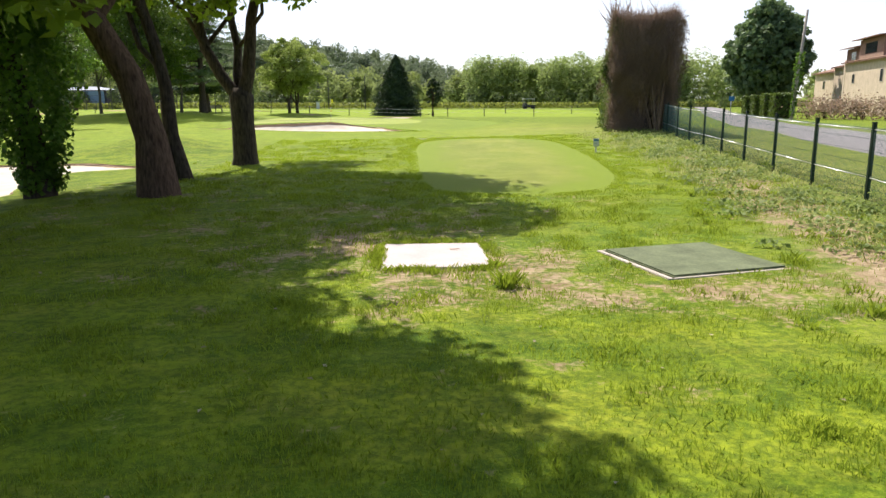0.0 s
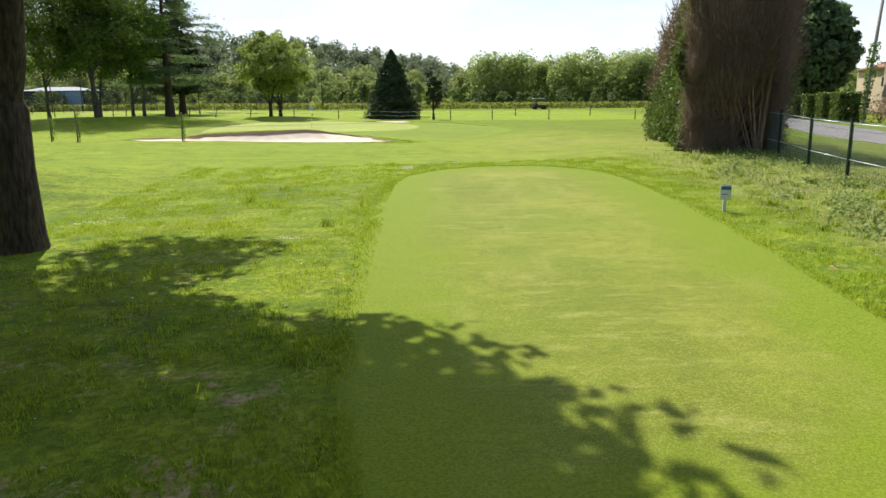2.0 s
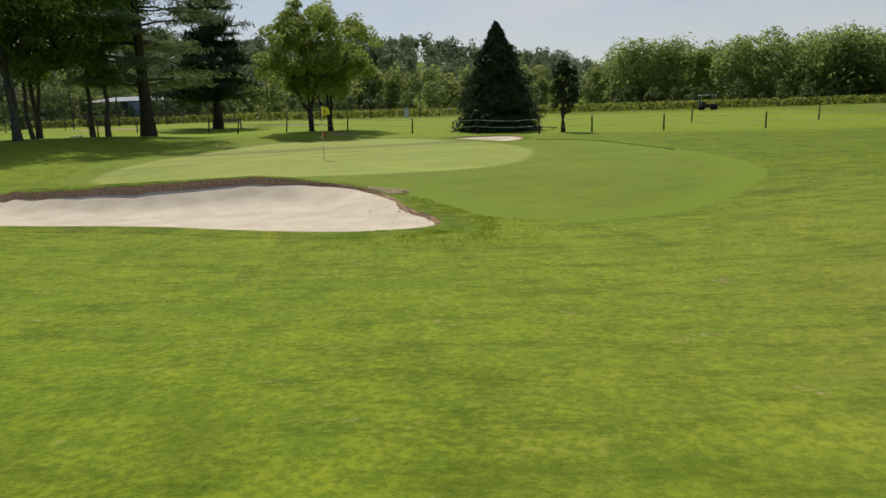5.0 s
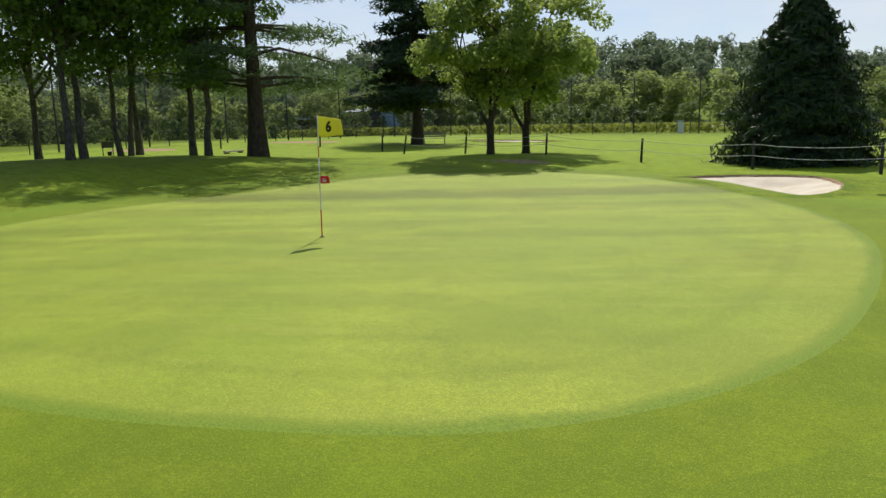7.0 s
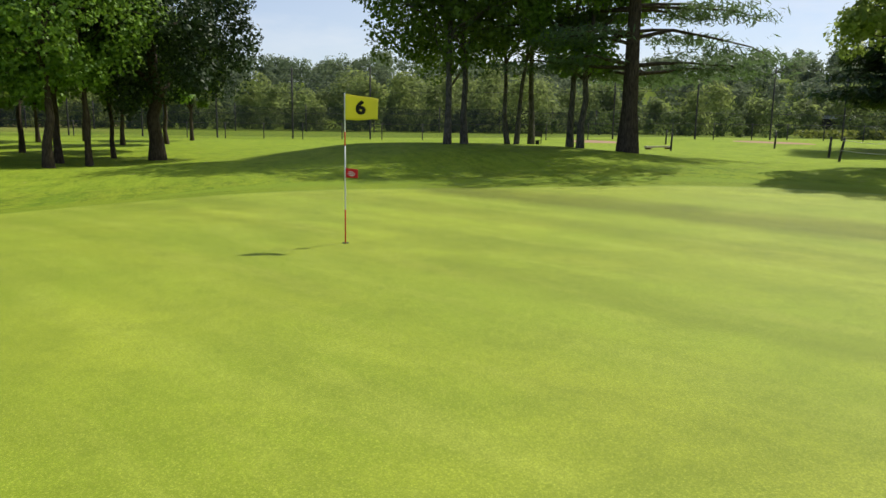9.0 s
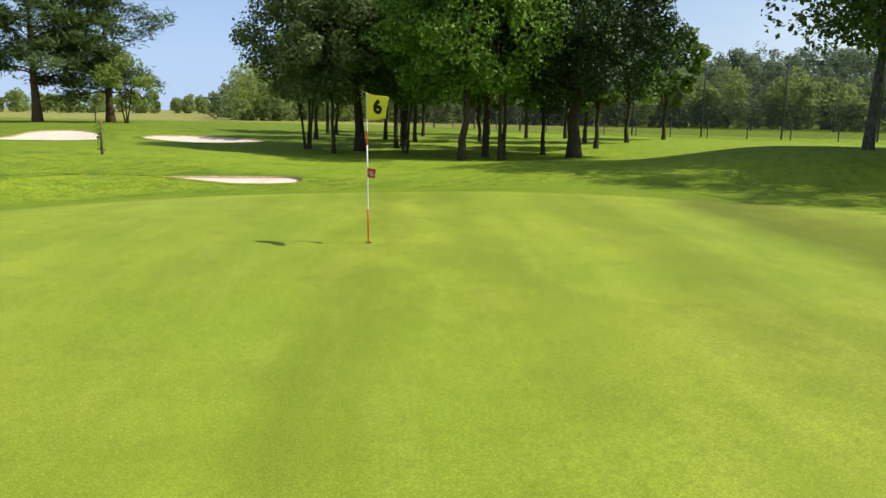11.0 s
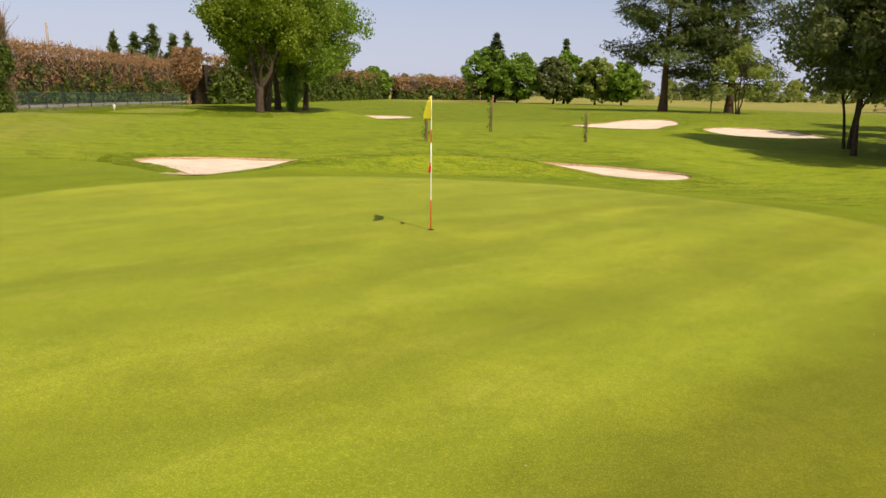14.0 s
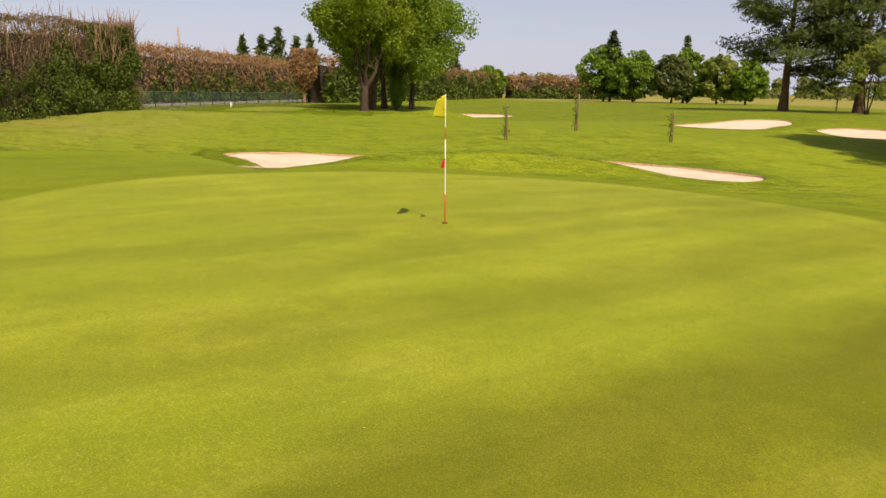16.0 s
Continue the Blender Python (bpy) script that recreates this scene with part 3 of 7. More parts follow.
APRON = spline([(-1.5, 50.9), (0, 48.6), (1.6, 46.6), (5, 47), (7.8, 52), (8.2, 58), (7, 63), (4.4, 69), (1.5, 70), (-0.2, 71), (-2.4, 74.4),
                (-6, 77.5), (-10.5, 77.3), (-15, 73), (-16.7, 67), (-16.8, 62), (-15.3, 57.2), (-12.3, 54.3), (-8, 52.7), (-5, 52.5), (-2.8, 52.1)], 180)
BUNKERS = {
    "front": ([(-0.1, 46.9), (0.1, 46.2), (-0.6, 45.5), (-2.6, 45.4), (-6.2, 46.3), (-9.5, 46.0), (-12.5, 47.0), (-15.5, 49.2), (-17.1, 51.5), (-16.7, 52.8),
               (-15.4, 53.2), (-14, 52.0), (-12.3, 50.3), (-9.8, 49.6), (-7, 50.4), (-5.1, 51.35), (-3.7, 51.8), (-2.75, 51.6), (-2.1, 50.95),
               (-1.7, 50.15), (-1.35, 49.3), (-1.05, 48.6), (-0.7, 47.9)], 0.34),
    "back": ([(-3.6, 75.1), (-1.7, 76.6), (0.5, 76.2), (1.2, 73), (0.6, 70.6), (-0.8, 70.9), (-1.8, 73)], 0.22),
    "side": ([(-7.5, 13.9), (-9.2, 13.0), (-8.8, 9.5), (-8.2, 7.2), (-11, 6.0), (-15, 7.0), (-17.0, 9.0), (-16.5, 12.5), (-15.0, 14.8), (-12.8, 15.9), (-9.6, 15.7)], 0.06),
    "fairway": ([(-24.3, 26.8), (-25.5, 30.2), (-28.5, 30.0), (-31.5, 26.6), (-34, 24.0), (-36.3, 20.5), (-36.6, 18), (-33.6, 17.6), (-29, 22)], 0.12),
    "shaded": ([(-33.6, 28.2), (-36.5, 26.8), (-38.5, 28.6), (-38.3, 32), (-37.2, 35.6), (-34, 35.8), (-31.4, 34.4), (-32, 31)], 0.12),
    "range": ([(-27.5, 105), (-24, 107.5), (-20, 107), (-20.5, 104.8), (-24, 104)], 0.2)}
BUNKERS = {k: (spline(p, 150), d) for k, (p, d) in BUNKERS.items()}


# crest of the bank behind the front bunker: x, y, height above the slope
BANK_X = [-14.2, -13, -12, -10.5, -9.3, -8.0, -6.7, -5.6, -4.9, -4.2, -3.4, -2.6, -2.0, -1.2, -0.4]
BANK_Y = [52.2, 51.2, 50.5, 50.0, 50.0, 50.3, 50.7, 51.2, 51.5, 51.85, 51.9, 51.6, 51.2, 50.4, 49.4]
BANK_Z = [0.03, 0.23, 0.40, 0.46, 0.47, 0.46, 0.41, 0.36, 0.24, 0.08, -0.03, -0.14, -0.17, -0.12, 0.0]


def base(x, y):
    x, y = np.asarray(x, float), np.asarray(y, float)
    num = np.zeros(x.shape)
    den = np.zeros(x.shape)
    for cx, cy, cz in CTRL:
        w = ((x - cx) ** 2 + (y - cy) ** 2 + 14.0) ** -2.0
        num += w * cz
        den += w
    w = 200.0 ** -4.0
    z = (num + w * 0.2) / (den + w)
    # mounds, bunker bank, tee platform, distant ridge
    crest = np.interp(x, BANK_X, BANK_Z)
    line = np.interp(x, BANK_X, BANK_Y)
    z = z + crest * np.exp(-((y - line) / np.where(y > line, 1.3, 0.9)) ** 2)
    z = z + 0.36 * step(-17.9, -22.5, x) * step(-38, -29, x) * step(60.5, 66.5, y) * step(80, 73.5, y)
    z = z + 0.45 * np.exp(-(((x + 9.6) / 2.3) ** 2 + ((y - 21.0) / 3.0) ** 2))
    z = z + 0.16 * np.exp(-(((x + 13) / 3.2) ** 2 + ((y - 80.5) / 1.3) ** 2))
    r = np.hypot(x + 20, y - 40)
    ang = np.degrees(np.arctan2(-(x + 20), y - 40))
    ridge = step(-17, -4, ang) * step(132, 98, ang) * step(128, 205, r) * (12 + 4.0 * np.exp(-((ang - 34) / 22) ** 2) + 2.0 * np.sin(ang * 0.11) + 1.2 * np.sin(ang * 0.31))
    return z + ridge


def gz(x, y):
    return float(base(np.array([x]), np.array([y]))[0])


# ---------------------------------------------------------------- ground
def axis(lo, hi, fine, lo2, hi2, mid, far):
    a = list(np.arange(lo, hi, fine))
    b = list(np.arange(lo2, lo, mid))
    c = list(np.arange(hi, hi2, mid))
    out, s, v = [], mid * 1.5, hi2
    while v < far:
        out.append(v)
        v += s
        s *= 1.22
    neg, s, v = [], mid * 1.5, lo2 - mid
    while v > -far:
        neg.append(v)
        v -= s
        s *= 1.22
    return np.array(neg[::-1] + b + a + c + out)


def bunker_drop(key, x, y):
    e = np.full(np.shape(x), 0.05)
    if key == "front":
        e = e + 0.11 * np.exp(-((y - 50.6) / 1.6) ** 2) * step(-3.2, -5.5, x) * step(-14.5, -12.5, x)
    return e


def build_ground():
    xs = axis(-20, 12, 0.3, -62, 42, 1.0, 2600)
    ys = axis(-9, 80, 0.3, -62, 128, 1.2, 2600)
    X, Y = np.meshgrid(xs, ys)
    Z = base(X, Y)
    for loop, depth in BUNKERS.values():
        d = signed(X, Y, loop)
        Z = Z - (depth + 0.75) * step(-0.22, 0.12, d)
    for loop in (APRON, TEE):
        d = signed(X, Y, loop)
        Z = Z - 0.07 * step(0.05, 0.4, d)
    nx, ny = len(xs), len(ys)
    i = np.arange(nx * ny).reshape(ny, nx)
    f = np.stack((i[:-1, :-1], i[:-1, 1:], i[1:, 1:], i[1:, :-1]), -1).reshape(-1, 4)
    me = mesh_np("ground", np.stack((X, Y, Z), -1), f, M_TURF, True)
    # where the grass is long, worn bare, or mown pale; outer turf is set paler
    fx = 7.8 + 0.2 * (Y - 2.9)
    verge = 6.4 + 0.1 * (Y - 8)
    weeds = step(-0.6, 0.5, X - verge) * step(4.9, 2.0, X - fx) * step(-14, -9, Y) * step(31, 26, Y)
    weeds = np.maximum(weeds, step(3.2, 0.5, np.abs(X - (9.4 + 0.33 * (Y - 25)) - 0.5)) * step(22, 26, Y))
    weeds = np.maximum(weeds, step(-9, -7.5, -np.abs(X - 15 - 0.24 * (Y - 8))) * step(34, 28, Y) * step(-60, -40, Y) * 0.8)
    trees = np.exp(-(((X + 4) / 5.5) ** 2 + ((Y - 5.5) / 6.5) ** 2))
    bare = 0.20 * trees + 0.40 * np.exp(-(((X - 0.6) / 2.3) ** 2 + ((Y + 0.1) / 1.7) ** 2))
    bare = bare + 0.26 * np.exp(-(((X - 0.3) / 3.0) ** 2 + ((Y - 3.2) / 1.7) ** 2))
    bare = bare + 0.36 * np.exp(-(((X - 2.6) / 1.7) ** 2 + ((Y + 1.6) / 0.5) ** 2)) + 0.45 * np.exp(-(((X + 0.35) / 0.6) ** 2 + ((Y - 1.2) / 0.9) ** 2))
    bare = bare + 0.28 * np.exp(-(((X - 5.2) / 2.6) ** 2 + ((Y + 1.6) / 1.6) ** 2))
    bare = bare + 0.72 * np.exp(-(((X - fx + 1.5) / 0.8) ** 2 + ((Y - 5) / 9.0) ** 2))
    bare = bare + 0.30 * np.exp(-(((X - 0.1) / 0.9) ** 2 + ((Y - 28.2) / 0.35) ** 2)) + 0.28 * np.exp(-(((X - 7.0) / 0.8) ** 2 + ((Y - 24.3) / 0.5) ** 2))
    bare = bare + 0.75 * np.exp(-(((X + 10.8) / 1.9) ** 2 + ((Y - 79.0) / 0.55) ** 2))
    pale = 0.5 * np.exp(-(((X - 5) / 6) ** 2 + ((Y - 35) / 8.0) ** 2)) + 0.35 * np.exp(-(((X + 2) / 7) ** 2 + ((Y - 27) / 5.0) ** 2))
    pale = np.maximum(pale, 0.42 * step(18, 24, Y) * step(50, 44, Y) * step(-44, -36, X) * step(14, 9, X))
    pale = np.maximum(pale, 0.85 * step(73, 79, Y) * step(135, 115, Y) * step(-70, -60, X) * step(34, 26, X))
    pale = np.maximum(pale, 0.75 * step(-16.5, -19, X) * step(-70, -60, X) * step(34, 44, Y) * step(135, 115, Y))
    gd = -signed(X, Y, GREEN)
    pale = np.maximum(pale, 0.30 * step(7.0, 2.0, gd) * step(-20, 0, gd))
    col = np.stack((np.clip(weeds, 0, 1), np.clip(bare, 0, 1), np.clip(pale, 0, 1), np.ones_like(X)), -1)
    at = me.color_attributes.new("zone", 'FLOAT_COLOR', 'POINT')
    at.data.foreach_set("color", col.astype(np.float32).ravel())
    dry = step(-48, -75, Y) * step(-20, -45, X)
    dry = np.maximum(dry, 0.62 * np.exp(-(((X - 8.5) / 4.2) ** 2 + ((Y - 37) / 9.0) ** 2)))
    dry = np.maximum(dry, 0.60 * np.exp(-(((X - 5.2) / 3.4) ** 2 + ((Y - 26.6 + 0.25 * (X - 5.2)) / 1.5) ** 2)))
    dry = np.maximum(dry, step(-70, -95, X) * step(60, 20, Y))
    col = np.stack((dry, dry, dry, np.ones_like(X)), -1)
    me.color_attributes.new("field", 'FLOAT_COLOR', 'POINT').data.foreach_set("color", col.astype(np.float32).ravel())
    tagged(put("ground", me), "mown golf course grass with worn bare patches", "ground", kind="structure")


def sheet(name, loop, cen, mat, lift, label, category, soft=0.0):
    """A mown area as its own sheet, laid just above the ground."""
    n, rings = len(loop), 46
    c = np.array(cen, float)
    V = [np.array([[c[0], c[1], gz(*c) + lift]])]
    for k in range(1, rings + 1):
        q = c + (loop - c) * (k / rings)
        V.append(np.column_stack((q, base(q[:, 0], q[:, 1]) + lift)))
    q = c + (loop - c) * (1 + 0.25 / np.linalg.norm(loop - c, axis=1)[:, None])
    V.append(np.column_stack((q, base(q[:, 0], q[:, 1]) - 0.012)))
    me_v = np.concatenate(V)
    F4 = []
    for k in range(rings):
        a, b = 1 + k * n, 1 + (k + 1) * n
        j = np.arange(n)
        j2 = (j + 1) % n
        F4.append(np.stack((a + j, b + j, b + j2, a + j2), 1))
    j = np.arange(0, n, 2)
    F4.append(np.stack((np.zeros(len(j), int), 1 + j, 1 + (j + 1) % n, 1 + (j + 2) % n), 1))
    me = mesh_np(name, me_v, np.concatenate(F4), mat, True)
    d = signed(me_v[:, 0], me_v[:, 1], loop)
    col = np.ones((len(me_v), 4), np.float32)
    col[:, 0] = step(soft, 0.0, d) if soft else 0.0
    col[:, 1] = np.clip(d / 3.0, 0, 1)
    me.color_attributes.new("zone", 'FLOAT_COLOR', 'POINT').data.foreach_set("color", col.ravel())
    return tagged(put(name, me), label, category, kind="structure")


def normals(loop):
    t = np.roll(loop, -1, 0) - np.roll(loop, 1, 0)
    nrm = np.stack((t[:, 1], -t[:, 0]), 1)
    nrm /= np.linalg.norm(nrm, axis=1)[:, None]
    if np.sum(loop[:, 0] * np.roll(loop[:, 1], -1) - loop[:, 1] * np.roll(loop[:, 0], -1)) < 0:
        nrm = -nrm
    return nrm


def ring(name, rows, mat, parent=None, label=""):
    """A closed band from rows of points with equal counts."""
    n = len(rows[0])
    j = np.arange(n)
    j2 = (j + 1) % n
    F4 = [np.stack((k * n + j, k * n + j2, (k + 1) * n + j2, (k + 1) * n + j), 1) for k in range(len(rows) - 1)]
    return put(name, mesh_np(name, np.concatenate(rows), np.concatenate(F4), mat, True), parent, label)


def band(name, loop, d0, d1, mat, lift, label, category):
    nrm = normals(loop)
    rows = []
    for k, (d, dz) in enumerate(((d0 + 0.0, lift), ((d0 + d1) / 2, lift), (d1 - 0.3, lift * 0.8), (d1, 0.0085))):
        q = loop + nrm * d
        rows.append(np.column_stack((q, base(q[:, 0], q[:, 1]) + dz)))
    return tagged(ring(name, rows, mat), label, category, kind="structure")


def bunker(key, label):
    loop, depth = BUNKERS[key]
    rs = np.random.RandomState(len(key) * 7)
    lo, hi = loop.min(0) - 0.6, loop.max(0) + 0.6
    xs, ys = np.arange(lo[0], hi[0], 0.16), np.arange(lo[1], hi[1], 0.16)
    X, Y = np.meshgrid(xs, ys)
    d = signed(X, Y, loop)
    rip = np.array([noise.noise((x * 0.9, y * 0.9, 3.1)) for x, y in zip(X.ravel(), Y.ravel())]).reshape(X.shape)
    edge = base(X, Y) - bunker_drop(key, X, Y)
    floor = edge - depth if key != "front" else np.minimum(edge - 0.03, -0.34)
    Z = edge + (floor - edge) * step(0.0, 1.7, d) + 0.03 * rip
    keep = d > -0.16
    i = np.arange(X.size).reshape(X.shape)
    f = np.stack((i[:-1, :-1], i[:-1, 1:], i[1:, 1:], i[1:, :-1]), -1).reshape(-1, 4)
    ok = (keep[:-1, :-1] & keep[:-1, 1:] & keep[1:, 1:] & keep[1:, :-1]).ravel()
    f = f[ok]
    used, inv = np.unique(f, return_inverse=True)
    v = np.stack((X, Y, Z), -1).reshape(-1, 3)[used]
    b = thing("bunker", 0, 0, 0, label, "bunker", kind="structure")
    put("sand", mesh_np("sand", v, inv.reshape(-1, 4), M_SAND, True), b)
    nrm = normals(loop)
    wob = np.array([noise.noise((x * 1.7, y * 1.7, 0.4)) for x, y in loop])[:, None]
    rows = []
    for dd, dz in ((-0.62, 0.004), (-0.45, 0.014), (-0.2, 0.03), (-0.05, 0.035), (0.0, 0.02)):
        q = loop - nrm * (dd + 0.06 * wob * (dd > -0.3))
        rows.append(np.column_stack((q, base(q[:, 0], q[:, 1]) + dz)))
    ring("turf_edge", rows, M_TURF, b)
    q0 = loop - nrm * (0.0 + 0.06 * wob)
    rows = [np.column_stack((q0, base(q0[:, 0], q0[:, 1]) + 0.02))]
    for k, u in enumerate((0.35, 0.75, 1.25)):
        jit = rs.uniform(-0.05, 0.09, len(loop))[:, None]
        q = q0 - nrm * (0.03 * k + 0.01 + jit * 0.6)
        rows.append(np.column_stack((q, base(q[:, 0], q[:, 1]) - bunker_drop(key, q[:, 0], q[:, 1]) * u)))
    ring("soil_face", rows, M_LIP, b, "crumbling brown soil edge")
    if key == "front":
        m = 130
        i = rs.randint(0, len(loop), m)
        k = rs.uniform(0, 1, m) < 0.7
        i[k] = len(loop) - 1 - rs.randint(0, 42, k.sum())
        q = loop[i] - nrm[i] * rs.uniform(0.0, 1.0, (m, 1)) ** 2.5 * 0.8 + rs.normal(size=(m, 2)) * 0.06
        dd = signed(q[:, 0], q[:, 1], loop)
        edge = base(q[:, 0], q[:, 1]) - bunker_drop(key, q[:, 0], q[:, 1])
        fl = np.minimum(edge - 0.03, -0.34)
        z = np.where(dd > 0, edge + (fl - edge) * step(0.0, 1.7, dd), base(q[:, 0], q[:, 1]) + 0.03)
        r = rs.uniform(0.005, 0.016, m)
        c = np.column_stack((q, z + r * 0.4))
        dirs = np.array([(1, 0, 0), (0, 1, 0), (-1, 0, 0), (0, -1, 0), (0, 0, 1), (0, 0, -1)], float)
        v = c[:, None, :] + dirs[None] * (r[:, None, None] * rs.uniform(0.6, 1.3, (m, 6, 1)))
        tri = np.array([(0, 1, 4), (1, 2, 4), (2, 3, 4), (3, 0, 4), (1, 0, 5), (2, 1, 5), (3, 2, 5), (0, 3, 5)])
        f = (tri[None] + 6 * np.arange(m)[:, None, None]).reshape(-1, 3)
        tagged(put("soil_clods", mesh_np("soil_clods", v, f, M_LIP), b, "crumbled soil clods"), kind="stuff")


def strip(name, line, width, mat, lift, label, category):
    p = np.asarray(line, float)
    t = np.gradient(p, axis=0)
    t /= np.linalg.norm(t, axis=1)[:, None]
    nrm = np.stack((t[:, 1], -t[:, 0]), 1)
    rows = []
    for u, dz in ((-0.53, -0.06), (-0.5, 0), (-0.25, 0.04), (0, 0.05), (0.25, 0.04), (0.5, 0), (0.53, -0.06)):
        q = p + nrm * width * u
        rows.append(np.column_stack((q, base(q[:, 0], q[:, 1]) + lift + dz)))
    n = len(p)
    j = np.arange(n - 1)
    F4 = [np.stack((k * n + j, k * n + j + 1, (k + 1) * n + j + 1, (k + 1) * n + j), 1) for k in range(len(rows) - 1)]
    me = mesh_np(name, np.concatenate(rows), np.concatenate(F4), mat, True)
    return tagged(put(name, me), label, category, kind="structure")


def open_line(pts, n):
    p = np.asarray(pts, float)
    p = np.vstack((2 * p[0] - p[1], p, 2 * p[-1] - p[-2]))
    t = np.linspace(1, len(p) - 2 - 1e-6, n)
    i = np.floor(t).astype(int)
    f = (t - i)[:, None]
    a, b, c, d = p[i - 1], p[i], p[i + 1], p[i + 2]
    return 0.5 * (2 * b + (c - a) * f + (2 * a - 5 * b + 4 * c - d) * f ** 2 + (3 * b - a - 3 * c + d) * f ** 3)


build_ground()
sheet("apron", APRON, (-4, 62), M_APRON, 0.008, "mown apron of grass round the green", "apron", 1.8)
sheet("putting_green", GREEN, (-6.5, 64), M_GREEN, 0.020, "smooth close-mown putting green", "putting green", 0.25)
band("fringe", GREEN, -0.02, 1.0, M_FRINGE, 0.014, "slightly longer mown fringe round the green", "fringe")
sheet("tee_ground", TEE, (3.1, 14), M_TEE, 0.016, "close-mown raised tee ground", "tee ground", 1.9)
bunker("front", "long pale sand bunker with a crumbling turf lip")
spill = spline([(-2.65, 51.62), (-2.42, 51.85), (-1.95, 51.60), (-1.62, 51.42), (-1.34, 51.08), (-1.5, 50.88), (-1.74, 50.66), (-2.05, 51.15)], 90)
spill = spill + normals(spill) * np.array([0.16 * noise.noise((x * 5, y * 5, 7.0)) + 0.10 * noise.noise((x * 14, y * 14, 2.0)) for x, y in spill])[:, None]
rs = np.random.RandomState(77)
x, y = rs.uniform(-2.9, -1.0, 40000), rs.uniform(50.4, 52.1, 40000)
k = signed(x, y, spill) + 0.16 * np.array([noise.noise((a * 6, b * 6, 3.0)) for a, b in zip(x, y)]) + rs.normal(size=len(x)) * 0.05 > 0.03
x, y = x[k], y[k]
v, f = cards(rs, np.stack((x, y, base(x, y) + 0.044 - 0.032 * step(0.12, 0.24, signed(x, y, APRON)) + 0.006 * rs.uniform(0, 1, len(x))), 1), 0.0105, np.tile((0, 0, 1.0), (len(x), 1)), 0.9, 4.0, 0.03)
tagged(put("sand_patch", mesh_np("sand_patch", v, f, M_SPILL)), "thin spill of dry sand and straw on the turf", "sand patch", kind="stuff")
bunker("back", "small pale sand bunker behind the green")
bunker("side", "white sand bunker beside the tee trees")
bunker("fairway", "white sand bunker on the next fairway")
bunker("shaded", "white sand bunker half in tree shade")
bunker("range", "small sand bunker beyond the maples")
strip("ploughed_field", open_line([(-150, -75), (-155, -30), (-156, 10), (-152, 55)], 30), 16.0, M_CLAY, 0.06, "strip of bare reddish ploughed soil beyond the copse", "field")
strip("road", open_line([(-8, -75), (4, -38), (10.6, -14), (13.4, 0), (15.9, 12), (18.5, 22), (22.5, 35), (31, 58), (42, 88), (56, 124), (70, 170)], 90),
      4.0, M_ROAD, 0.03, "narrow worn grey asphalt lane", "road")


# ---------------------------------------------------------------- trees
def crown_cards(rs, clumps, per, leaf, mat, name, spread, flat=0.8, bias=0.45):
    """Leaves gathered in clumps: clumps is an array of x, y, z, radius."""
    c = np.repeat(clumps[:, :3], per, axis=0)
    r = np.repeat(clumps[:, 3], per)
    o = rs.normal(size=c.shape)
    o /= np.linalg.norm(o, axis=1)[:, None] + 1e-9
    rad = rs.uniform(0.35, 1.0, len(c)) ** 0.6
    pos = c + o * (rad * r)[:, None] * np.array([1, 1, flat])
    out = o + np.array([0, 0, 0.5])
    v, f = cards(rs, pos, leaf, out, bias)
    return mesh_np(name, v, f, mat)


def limb(rs, a, b, r0, r1, n=5, sag=0.0, wob=0.12):
    a, b = np.asarray(a, float), np.asarray(b, float)
    t = np.linspace(0, 1, n)[:, None]
    p = a + (b - a) * t
    ln = np.linalg.norm(b - a)
    p[1:-1] += rs.normal(size=(n - 2, 3)) * wob * ln * 0.35
    p[:, 2] += sag * ln * (t[:, 0] * (1 - t[:, 0])) * 4 * 0.25
    return p, np.linspace(r0, r1, n)


